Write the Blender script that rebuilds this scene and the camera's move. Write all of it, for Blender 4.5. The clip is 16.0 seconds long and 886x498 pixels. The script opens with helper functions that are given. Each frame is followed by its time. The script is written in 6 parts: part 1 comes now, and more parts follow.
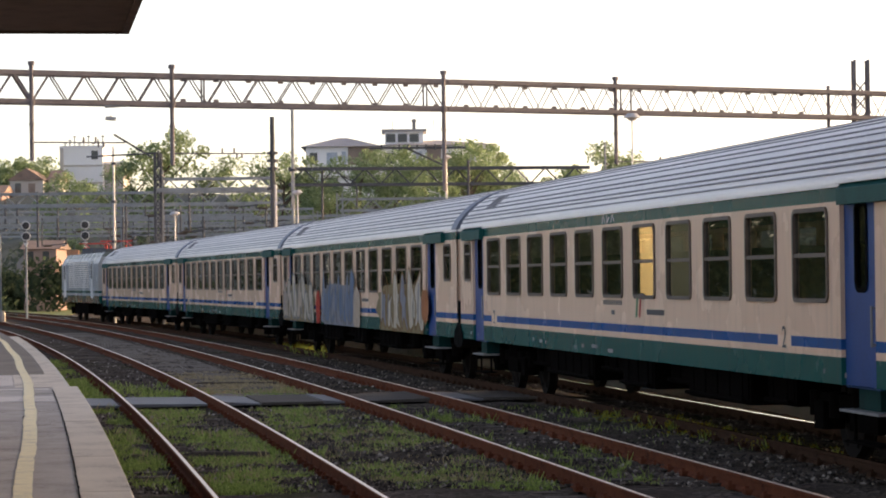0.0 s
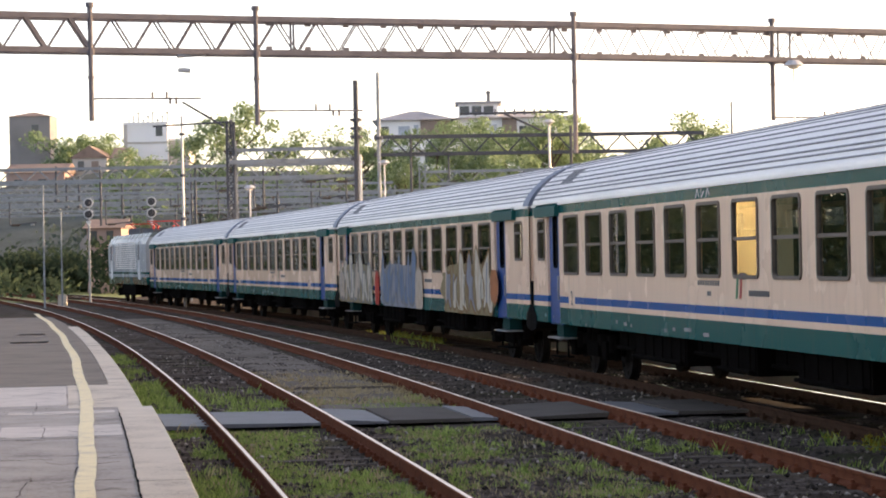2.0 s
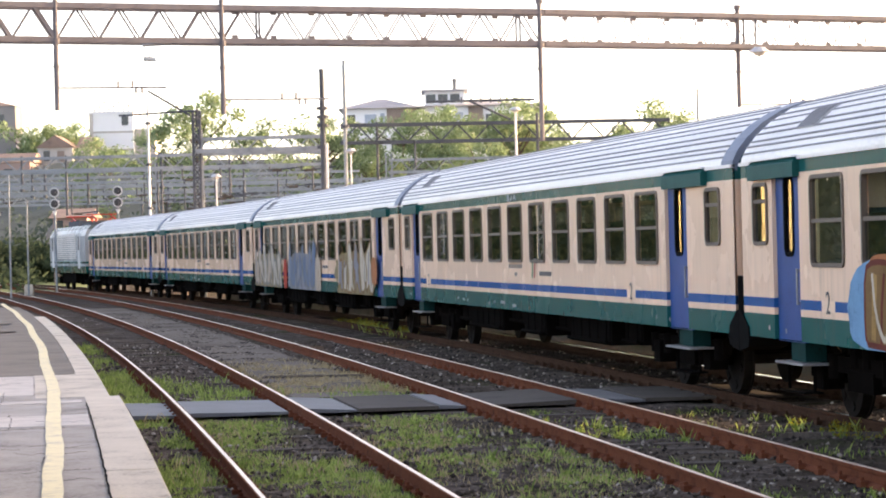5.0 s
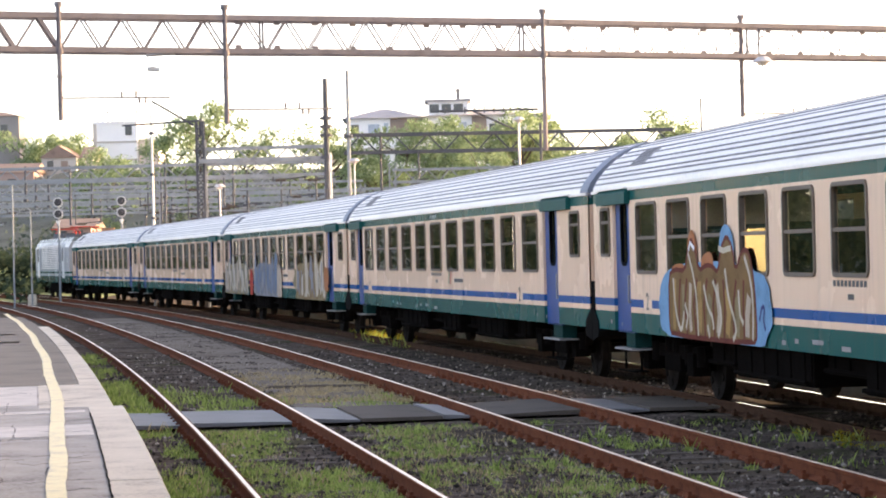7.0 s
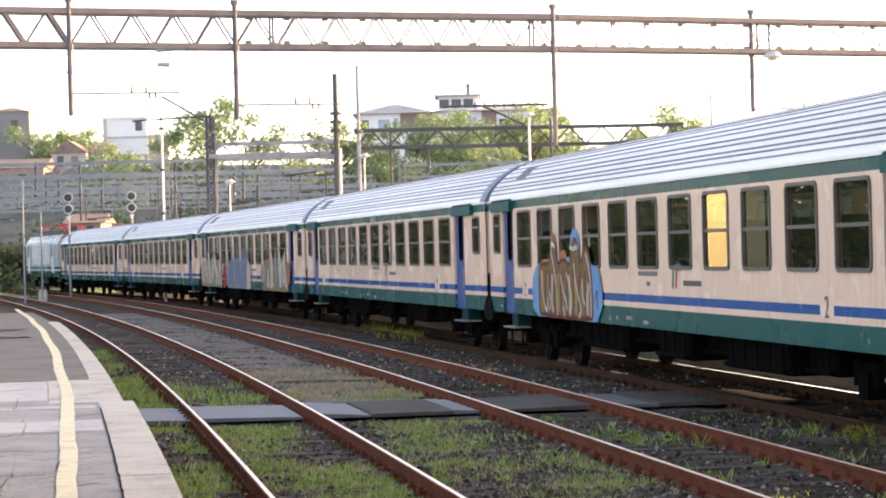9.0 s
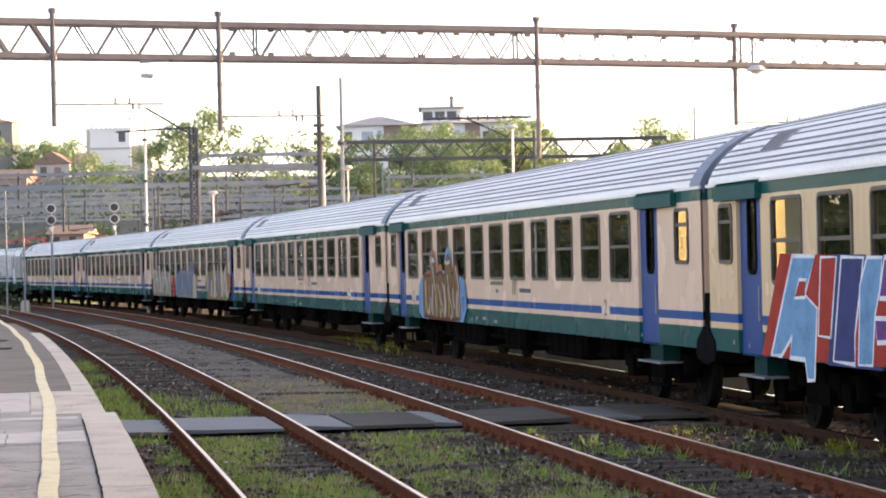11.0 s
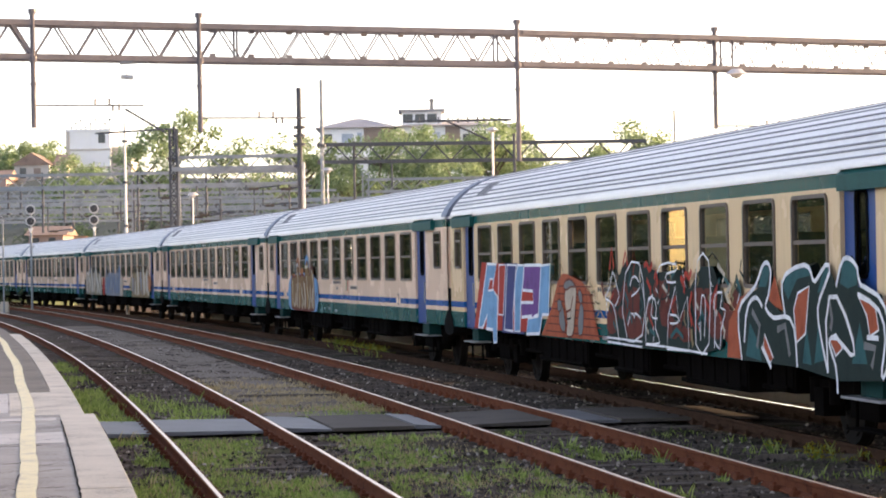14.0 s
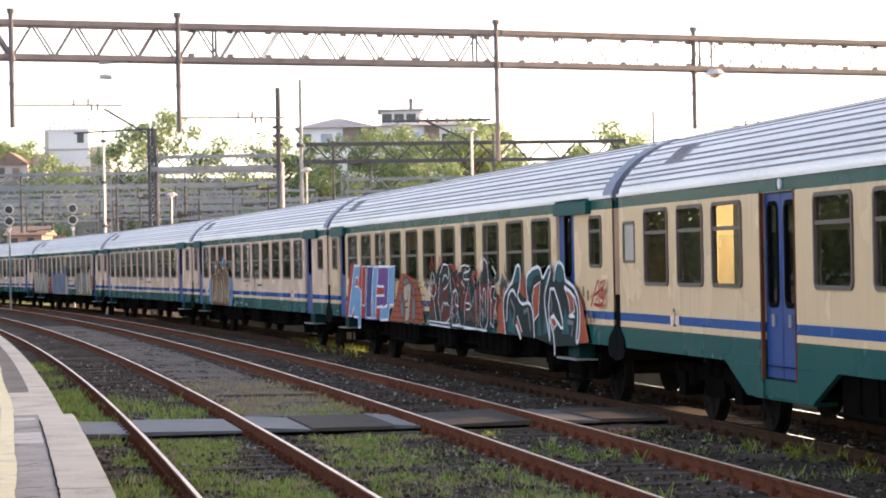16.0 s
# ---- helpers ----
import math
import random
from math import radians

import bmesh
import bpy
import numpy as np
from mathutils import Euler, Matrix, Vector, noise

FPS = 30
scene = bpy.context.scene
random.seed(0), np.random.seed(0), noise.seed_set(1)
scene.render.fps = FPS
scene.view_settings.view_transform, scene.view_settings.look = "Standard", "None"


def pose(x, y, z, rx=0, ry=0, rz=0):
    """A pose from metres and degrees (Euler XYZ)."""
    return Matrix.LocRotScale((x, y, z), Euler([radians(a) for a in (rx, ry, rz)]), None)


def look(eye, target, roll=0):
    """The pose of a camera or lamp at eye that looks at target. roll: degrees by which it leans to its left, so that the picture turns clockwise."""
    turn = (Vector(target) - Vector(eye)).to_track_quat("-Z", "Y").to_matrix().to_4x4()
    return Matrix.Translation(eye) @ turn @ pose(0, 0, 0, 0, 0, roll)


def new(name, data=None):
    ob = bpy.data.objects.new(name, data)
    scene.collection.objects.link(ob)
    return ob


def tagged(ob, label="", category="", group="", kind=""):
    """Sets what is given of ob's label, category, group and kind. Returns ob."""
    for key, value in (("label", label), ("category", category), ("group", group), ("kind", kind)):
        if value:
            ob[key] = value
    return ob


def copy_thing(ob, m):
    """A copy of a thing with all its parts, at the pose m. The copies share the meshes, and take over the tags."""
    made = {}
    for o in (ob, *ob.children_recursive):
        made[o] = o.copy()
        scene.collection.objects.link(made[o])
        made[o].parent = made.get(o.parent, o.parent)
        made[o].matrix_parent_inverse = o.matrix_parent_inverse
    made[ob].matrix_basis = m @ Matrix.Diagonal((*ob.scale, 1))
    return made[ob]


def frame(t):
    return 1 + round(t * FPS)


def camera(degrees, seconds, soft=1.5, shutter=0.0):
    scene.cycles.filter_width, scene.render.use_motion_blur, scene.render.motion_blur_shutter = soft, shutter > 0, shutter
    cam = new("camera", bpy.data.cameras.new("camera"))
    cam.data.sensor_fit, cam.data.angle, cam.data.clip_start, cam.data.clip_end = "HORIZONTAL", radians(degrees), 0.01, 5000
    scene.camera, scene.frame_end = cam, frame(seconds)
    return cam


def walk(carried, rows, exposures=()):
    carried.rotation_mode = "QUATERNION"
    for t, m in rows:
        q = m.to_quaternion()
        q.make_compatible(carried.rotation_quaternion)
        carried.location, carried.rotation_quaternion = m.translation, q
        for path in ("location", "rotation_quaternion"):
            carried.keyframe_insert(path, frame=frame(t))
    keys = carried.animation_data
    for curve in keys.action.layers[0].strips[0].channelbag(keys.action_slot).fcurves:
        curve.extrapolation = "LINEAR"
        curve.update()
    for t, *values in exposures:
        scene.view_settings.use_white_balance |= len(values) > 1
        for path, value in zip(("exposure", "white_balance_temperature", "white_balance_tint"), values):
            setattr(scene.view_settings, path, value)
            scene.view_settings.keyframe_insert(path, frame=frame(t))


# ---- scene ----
# ================= camera =================
VIEW = [  # seconds, yaw, pitch, roll, eye
    (0.0, -0.666, 0.642, 0.706, (1.429, -10.317, 1.974)), (0.5, -0.688, 0.686, 1.218, (0.922, -6.816, 1.986)),
    (0.8, -1.42, 0.42, 1.3, (0, 0, 2.02)), (1.0, -0.814, 0.365, 1.237, (0, 0, 2.02)),
    (1.5, 0.197, 0.233, 1.023, None), (2.0, 0.728, 0.163, 1.173, None), (2.5, 0.819, 0.062, 1.133, None),
    (3.0, 0.282, -0.045, 1.117, None), (3.5, 0.027, -0.134, 1.012, None), (4.0, 0.022, -0.393, 0.996, None),
    (4.5, 0.087, -0.193, 1.148, None), (5.0, 0.0, -0.116, 1.434, None), (7.5, 0.115, 0.123, 1.494, None),
    (8.0, 0.23, 0.031, 1.681, None), (8.5, 0.286, -0.009, 1.586, None), (9.0, 0.298, 0.002, 1.474, None),
    (11.5, -0.114, 0.3, 1.27, None), (12.0, -0.106, 0.306, 1.248, None), (12.5, -0.161, 0.312, 1.056, None),
    (13.0, -0.274, 0.32, 1.227, None), (13.5, -0.396, 0.318, 1.267, None), (14.0, -0.522, 0.308, 1.093, None),
    (14.5, -0.664, 0.297, 1.027, None), (15.0, -0.804, 0.286, 1.12, None), (15.5, -0.9, 0.259, 1.159, None),
    (16.0, -0.981, 0.298, 1.099, None)]
WB = (9000, 21)      # white balance: kelvin, tint
cam = camera(19.3, 16.0, soft=1.9)
walk(cam, [(t, pose(*(e or (0, 0, 2.02)), 90 + p, r, y)) for t, y, p, r, e in VIEW],
     exposures=[(0.0, 1.75, *WB), (1.0, 1.75, *WB), (2.0, 2.27, *WB), (3.0, 2.55, *WB), (5.0, 2.8, *WB), (9.0, 2.85, *WB), (11.5, 2.6, *WB), (16.0, 2.6, *WB)])

# ================= world and sun =================
SUN_EL, SUN_AZ = 10.0, 20.0     # degrees up; degrees from +x towards +y
world = bpy.data.worlds.new("sky")
scene.world = world
world.use_nodes = True
wn = world.node_tree
sky = wn.nodes.new("ShaderNodeTexSky")
sky.sky_type = 'NISHITA'
sky.sun_disc = False
sky.sun_elevation = radians(SUN_EL)
sky.sun_rotation = radians(90 - SUN_AZ)
sky.air_density, sky.dust_density, sky.ozone_density = 0.5, 1.6, 0.6
wn.links.new(sky.outputs[0], wn.nodes["Background"].inputs[0])
wn.nodes["Background"].inputs[1].default_value = 0.15
sun = new("sun", bpy.data.lights.new("sun", 'SUN'))
sun.data.energy, sun.data.angle, sun.data.color = 1.15, radians(0.6), (1.0, 0.82, 0.58)
sd = Vector((math.cos(radians(SUN_EL)) * math.cos(radians(SUN_AZ)), math.cos(radians(SUN_EL)) * math.sin(radians(SUN_AZ)), math.sin(radians(SUN_EL))))
sun.matrix_world = look(sd * 100, (0, 0, 0))
scene.view_settings.exposure = 0.0


# ================= materials =================
def mat(name, color, rough=0.7, metal=0.0, var=0.25, scale=3.0, bump=0.0, fine=40.0, tint=None, emit=None, stretch=None, spec=0.5):
    """A principled surface with grain at two scales; tint is the colour of its stains."""
    m = bpy.data.materials.new(name)
    m.use_nodes = True
    nt = m.node_tree
    b = nt.nodes["Principled BSDF"]
    tc = nt.nodes.new("ShaderNodeTexCoord")
    src = tc.outputs["Object"]
    if stretch:
        mp = nt.nodes.new("ShaderNodeMapping")
        mp.inputs["Scale"].default_value = stretch
        nt.links.new(src, mp.inputs[0])
        src = mp.outputs[0]
    n1 = nt.nodes.new("ShaderNodeTexNoise")
    n1.inputs["Scale"].default_value, n1.inputs["Detail"].default_value = scale, 6
    n2 = nt.nodes.new("ShaderNodeTexNoise")
    n2.inputs["Scale"].default_value, n2.inputs["Detail"].default_value = fine, 3
    nt.links.new(src, n1.inputs["Vector"])
    nt.links.new(src, n2.inputs["Vector"])
    add = nt.nodes.new("ShaderNodeMath")
    add.operation = 'MULTIPLY_ADD'
    add.inputs[1].default_value, add.inputs[2].default_value = 0.5, 0.0
    nt.links.new(n2.outputs[0], add.inputs[0])
    s = nt.nodes.new("ShaderNodeMath")
    s.operation = 'MULTIPLY_ADD'
    s.inputs[1].default_value = 0.75
    nt.links.new(n1.outputs[0], s.inputs[0])
    nt.links.new(add.outputs[0], s.inputs[2])
    rmp = nt.nodes.new("ShaderNodeValToRGB")
    rmp.color_ramp.elements[0].position, rmp.color_ramp.elements[1].position = 0.42, 0.82
    t = tint or tuple(c * (1 - var) for c in color)
    rmp.color_ramp.elements[0].color = (*t, 1)
    rmp.color_ramp.elements[1].color = (*[min(1, c * (1 + var * 0.5)) for c in color], 1)
    e = rmp.color_ramp.elements.new(0.58)
    e.color = (*color, 1)
    nt.links.new(s.outputs[0], rmp.inputs[0])
    nt.links.new(rmp.outputs[0], b.inputs["Base Color"])
    b.inputs["Roughness"].default_value, b.inputs["Metallic"].default_value = rough, metal
    b.inputs["Specular IOR Level"].default_value = spec
    if bump:
        bp = nt.nodes.new("ShaderNodeBump")
        bp.inputs["Strength"].default_value, bp.inputs["Distance"].default_value = bump, 0.02
        nt.links.new(s.outputs[0], bp.inputs["Height"])
        nt.links.new(bp.outputs[0], b.inputs["Normal"])
    if emit:
        b.inputs["Emission Color"].default_value, b.inputs["Emission Strength"].default_value = (*color, 1), emit
    return m


def mixcol(nt, a, b, fac):
    mx = nt.nodes.new("ShaderNodeMix")
    mx.data_type = 'RGBA'
    for sock, v in ((6, a), (7, b), (0, fac)):
        if hasattr(v, "is_output"):
            nt.links.new(v, mx.inputs[sock])
        else:
            mx.inputs[sock].default_value = v if sock == 0 else (*v, 1)
    return mx.outputs[2]


def ramp(nt, src, a, b):
    r = nt.nodes.new("ShaderNodeMapRange")
    r.inputs[1].default_value, r.inputs[2].default_value = a, b
    nt.links.new(src, r.inputs[0])
    return r.outputs[0]


def noise_tex(nt, src, scale, detail=5):
    n = nt.nodes.new("ShaderNodeTexNoise")
    n.inputs["Scale"].default_value, n.inputs["Detail"].default_value = scale, detail
    nt.links.new(src, n.inputs["Vector"])
    return n.outputs[0]


def livery(name, stops, beige):
    """Coach paint: bands by height, streaks of dirt running down."""
    m = bpy.data.materials.new(name)
    m.use_nodes = True
    nt = m.node_tree
    b = nt.nodes["Principled BSDF"]
    tc = nt.nodes.new("ShaderNodeTexCoord")
    sep = nt.nodes.new("ShaderNodeSeparateXYZ")
    nt.links.new(tc.outputs["Object"], sep.inputs[0])
    h = ramp(nt, sep.outputs[2], 0.0, 4.0)
    r = nt.nodes.new("ShaderNodeValToRGB")
    r.color_ramp.interpolation = 'CONSTANT'
    r.color_ramp.elements[0].color = (*stops[0][1], 1)
    r.color_ramp.elements[1].position, r.color_ramp.elements[1].color = stops[1][0] / 4, (*stops[1][1], 1)
    for z, c in stops[2:]:
        r.color_ramp.elements.new(z / 4).color = (*c, 1)
    nt.links.new(h, r.inputs[0])
    mp = nt.nodes.new("ShaderNodeMapping")
    mp.inputs["Scale"].default_value = (1, 6, 0.5)
    nt.links.new(tc.outputs["Object"], mp.inputs[0])
    streak = noise_tex(nt, mp.outputs[0], 1.6, 6)
    blot = noise_tex(nt, tc.outputs["Object"], 0.9, 6)
    mul = nt.nodes.new("ShaderNodeMath")
    mul.operation = 'MULTIPLY'
    nt.links.new(ramp(nt, streak, 0.48, 0.72), mul.inputs[0])
    nt.links.new(ramp(nt, blot, 0.35, 0.7), mul.inputs[1])
    k = nt.nodes.new("ShaderNodeMath")
    k.operation = 'MULTIPLY'
    k.inputs[1].default_value = 0.26
    nt.links.new(mul.outputs[0], k.inputs[0])
    dirty = mixcol(nt, r.outputs[0], (0.13, 0.085, 0.055), k.outputs[0])
    nt.links.new(dirty, b.inputs["Base Color"])
    b.inputs["Specular IOR Level"].default_value = 0.05
    nt.links.new(ramp(nt, blot, 0.0, 2.0), b.inputs["Roughness"])
    bp = nt.nodes.new("ShaderNodeBump")
    bp.inputs["Strength"].default_value, bp.inputs["Distance"].default_value = 0.25, 0.01
    nt.links.new(noise_tex(nt, tc.outputs["Object"], 1.3, 2), bp.inputs["Height"])
    nt.links.new(bp.outputs[0], b.inputs["Normal"])
    return m


GREEN, BLUE, BEIGE = (0.0, 0.097, 0.092), (0.002, 0.092, 0.28), (0.85, 0.585, 0.43)
PAINT = livery("coach paint", [(0, GREEN), (1.12, BEIGE), (1.20, BLUE), (1.31, BEIGE), (2.69, GREEN)], BEIGE)
CREAM = livery("coach cream paint", [(0, GREEN), (1.12, (0.80, 0.555, 0.34)), (1.20, BLUE), (1.31, (0.80, 0.555, 0.34)), (2.69, GREEN)], BEIGE)
LOCOPAINT = livery("locomotive paint", [(0, GREEN), (1.3, (0.46, 0.48, 0.49)), (1.45, GREEN), (1.55, (0.46, 0.48, 0.49)), (3.22, (0.16, 0.19, 0.19))], BEIGE)
TEAL = mat("teal paint", (0.001, 0.082, 0.076), 0.5, var=0.3, spec=0.08)
DARKTEAL = mat("dark teal paint", (0.003, 0.035, 0.033), 0.7, var=0.4, tint=(0.012, 0.014, 0.012), spec=0.05)
ROOF = mat("aluminium roof", (0.88, 0.82, 0.775), 0.38, 0.05, 0.12, 1.2, 0.1, 30, stretch=(1, 0.25, 1), spec=0.6)
RIB = mat("roof rib", (0.28, 0.27, 0.28), 0.6, 0.2, 0.3, spec=0.2)
ROOFEND = mat("roof end paint", (0.16, 0.19, 0.25), 0.5, 0.1, 0.3)
GRILLE = mat("vent grille", (0.5, 0.49, 0.49), 0.6, 0.5)
DOORBLUE = mat("door blue paint", (0.008, 0.062, 0.22), 0.4, 0, 0.3, 2.0, spec=0.15)
FRAME = mat("window frame metal", (0.125, 0.09, 0.068), 0.6, 0.0, 0.3, 6)
RUBBER = mat("black rubber", (0.006, 0.006, 0.006), 0.9, spec=0.03)
# dirt taken near black: deep shade under the coaches is put into both colours
UNDER = mat("dirt and underframe shade", (0.0045, 0.0036, 0.0032), 0.95, 0.0, 0.5, 4, 0.3, spec=0.01)
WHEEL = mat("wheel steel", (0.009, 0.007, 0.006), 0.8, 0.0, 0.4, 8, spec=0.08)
STEP = mat("step plate", (0.28, 0.28, 0.29), 0.5, 0.5)
INSIDE = mat("interior lining", (0.32, 0.33, 0.29), 0.7)
SEAT = mat("seat cloth", (0.03, 0.08, 0.075), 0.85, 0, 0.4, 12)
SIDEWHITE = mat("white marking", (0.7, 0.7, 0.68), 0.5)
DARKMARK = mat("dark marking", (0.04, 0.04, 0.045), 0.5)
REDMARK = mat("red marking", (0.5, 0.03, 0.02), 0.5)
GREENMARK = mat("green marking", (0.02, 0.2, 0.08), 0.5)
RUST = mat("rusty rail", (0.155, 0.049, 0.026), 0.9, 0.0, 0.45, 5, 0.3, 60, tint=(0.07, 0.024, 0.014), spec=0.04)
DARKRUST = mat("dark brown rail", (0.06, 0.030, 0.019), 0.9, 0.0, 0.45, 5, 0.3, 60, spec=0.04)
SHINE = mat("worn rail head", (0.72, 0.53, 0.40), 0.3, 0.7, 0.25, 3, 0, 40, stretch=(1, 0.2, 1))
BRIGHTHEAD = mat("polished rail head", (0.90, 0.84, 0.76), 0.08, 1.0, 0.12, 3, 0, 40, stretch=(1, 0.2, 1))
SLEEPER = mat("weathered sleeper", (0.125, 0.10, 0.083), 0.9, 0, 0.5, 4, 0.5, 50, tint=(0.06, 0.05, 0.043), stretch=(0.6, 4, 1), spec=0.06)
CONCRETE = mat("coping concrete", (0.58, 0.51, 0.42), 0.85, 0, 0.3, 1.7, 0.35, 36, tint=(0.34, 0.29, 0.235), spec=0.2)
ASPHALT = mat("platform asphalt", (0.37, 0.335, 0.30), 0.85, 0, 0.5, 1.6, 0.6, 34, tint=(0.19, 0.165, 0.14), spec=0.15)
PATCH = mat("pale patch", (0.56, 0.51, 0.46), 0.8, 0, 0.3, 3, 0.3, 40, spec=0.2)
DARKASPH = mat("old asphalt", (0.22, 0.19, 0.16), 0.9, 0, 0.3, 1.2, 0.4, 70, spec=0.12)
YELLOW = mat("worn yellow line", (0.80, 0.69, 0.44), 0.75, 0, 0.3, 6, 0.1, 70, tint=(0.56, 0.49, 0.38), spec=0.2)
BOARD = mat("crossing slab", (0.135, 0.135, 0.14), 0.6, 0, 0.35, 1.5, 0.2, 40)
BOARD2 = mat("brown crossing slab", (0.092, 0.076, 0.064), 0.8, 0, 0.35, 1.5, 0.2, 40, spec=0.15)
GANTRY = mat("gantry paint", (0.135, 0.122, 0.132), 0.75, 0.0, 0.35, 2.5, 0.1, 40)
# steel of the far portals, lightened: distant haze is put into its colour
GREYSTEEL = mat("grey steel", (0.25, 0.275, 0.29), 0.8, 0.0, 0.35, 2)
DARKSTEEL = mat("dark steel", (0.065, 0.072, 0.085), 0.8, 0.0, 0.35, 2)
PALE = mat("pale pole", (0.55, 0.55, 0.55), 0.5, 0.2, 0.2)
CANOPY = mat("canopy soffit", (0.15, 0.095, 0.07), 0.8, 0, 0.3, spec=0.1)


def glass_mat():
    m = bpy.data.materials.new("window glass")
    m.use_nodes = True
    b = m.node_tree.nodes["Principled BSDF"]
    b.inputs["Base Color"].default_value = (0.66, 0.72, 0.71, 1)
    b.inputs["Roughness"].default_value = 0.0
    b.inputs["IOR"].default_value = 1.5
    b.inputs["Transmission Weight"].default_value = 1.0
    return m


GLASS = glass_mat()


# ================= mesh helpers =================
class Geo:
    """Vertices and faces gathered for one mesh."""
    def __init__(self):
        self.v, self.f, self.mi = [], [], []

    def add(self, vs, fs, k=0):
        n = len(self.v)
        self.v += [tuple(p) for p in vs]
        self.f += [tuple(n + i for i in q) for q in fs]
        self.mi += [k] * len(fs)

    def box(self, x0, x1, y0, y1, z0, z1, k=0):
        self.add([(x0, y0, z0), (x1, y0, z0), (x1, y1, z0), (x0, y1, z0), (x0, y0, z1), (x1, y0, z1), (x1, y1, z1), (x0, y1, z1)],
                 [(0, 3, 2, 1), (4, 5, 6, 7), (0, 1, 5, 4), (1, 2, 6, 5), (2, 3, 7, 6), (3, 0, 4, 7)], k)

    def tube(self, a, b, r, n=8, r2=None, k=0):
        a, b = Vector(a), Vector(b)
        d = (b - a).normalized()
        u = d.orthogonal().normalized()
        w = d.cross(u)
        r2 = r if r2 is None else r2
        vs = []
        for c, rr in ((a, r), (b, r2)):
            vs += [c + rr * (math.cos(2 * math.pi * i / n) * u + math.sin(2 * math.pi * i / n) * w) for i in range(n)]
        fs = [(i, (i + 1) % n, n + (i + 1) % n, n + i) for i in range(n)] + [tuple(range(n - 1, -1, -1)), tuple(range(n, 2 * n))]
        self.add(vs, fs, k)

    def bar(self, a, b, w, h=None, k=0):
        """A square bar from a to b."""
        a, b = Vector(a), Vector(b)
        d = (b - a).normalized()
        up = Vector((0, 0, 1)) if abs(d.z) < 0.95 else Vector((0, 1, 0))
        u = d.cross(up).normalized() * (w / 2)
        t = u.cross(d).normalized() * ((h or w) / 2)
        vs = [c + s * u + q * t for c in (a, b) for s, q in ((-1, -1), (1, -1), (1, 1), (-1, 1))]
        self.add(vs, [(0, 1, 2, 3), (7, 6, 5, 4), (0, 4, 5, 1), (1, 5, 6, 2), (2, 6, 7, 3), (3, 7, 4, 0)], k)

    def sweep(self, prof, path, closed=True, caps=True, k=0):
        """prof: (x, z) pairs; path: (matrix) list."""
        n = len(prof)
        vs = [m @ Vector((x, 0, z)) for m in path for x, z in prof]
        fs = []
        for j in range(len(path) - 1):
            for i in range(n if closed else n - 1):
                a, b = j * n + i, j * n + (i + 1) % n
                fs.append((a, b, b + n, a + n))
        if caps and closed:
            fs += [tuple(range(n - 1, -1, -1)), tuple((len(path) - 1) * n + i for i in range(n))]
        self.add(vs, fs, k)


def build(name, g, material, parent=None, label="", smooth=False, m=None):
    me = bpy.data.meshes.new(name)
    me.from_pydata(g.v, [], g.f)
    for x in (material if isinstance(material, (list, tuple)) else [material]):
        me.materials.append(x)
    if any(g.mi):
        me.polygons.foreach_set("material_index", g.mi)
    if smooth:
        me.polygons.foreach_set("use_smooth", [True] * len(me.polygons))
    bm = bmesh.new()
    bm.from_mesh(me)
    bmesh.ops.recalc_face_normals(bm, faces=bm.faces)
    bm.to_mesh(me)
    bm.free()
    ob = new(name, me)
    if parent:
        ob.parent = parent
    if m is not None:
        ob.matrix_basis = m
    if label:
        ob["label"] = label
    return ob


def share(name, ob, parent, m, label=""):
    o = new(name, ob.data)
    o.parent = parent
    o.matrix_basis = m
    if label:
        o["label"] = label
    return o


def empty(name, label, category, group="", kind="", m=None):
    o = new(name)
    o.empty_display_size = 0.2
    if m is not None:
        o.matrix_basis = m
    return tagged(o, label, category, group, kind)


def rrect(w, h, r, n=4):
    pts = []
    for cx, cy, a in ((w / 2 - r, h / 2 - r, 0), (-w / 2 + r, h / 2 - r, 90), (-w / 2 + r, -h / 2 + r, 180), (w / 2 - r, -h / 2 + r, 270)):
        for i in range(n + 1):
            t = radians(a + 90 * i / n)
            pts.append((cx + r * math.cos(t), cy + r * math.sin(t)))
    return pts


# ================= plan of the tracks =================
C1, C3 = (-1287.36, -171.99), (-999.433, -126.797)      # centres of the curves
R_TRACK = {1: (C1, 1301.02), 2: (C1, 1304.80), 3: (C3, 1016.66)}
PHI3 = 0.156592


def arc(c, r, y):
    """The pose on a circle where it crosses y; its y axis runs along the track, x to the outside."""
    a = math.asin((y - c[1]) / r)
    return pose(c[0] + r * math.cos(a), y, 0, 0, 0, math.degrees(a))


def steps(y0, y1, n):
    return [y0 + (y1 - y0) * i / n for i in range(n + 1)]


# ================= ground and tracks =================
def axis(parts):
    out = [parts[0][0]]
    for a, b, d in parts:
        n = max(1, round((b - a) / d))
        out += [a + (b - a) * (i + 1) / n for i in range(n)]
    return out


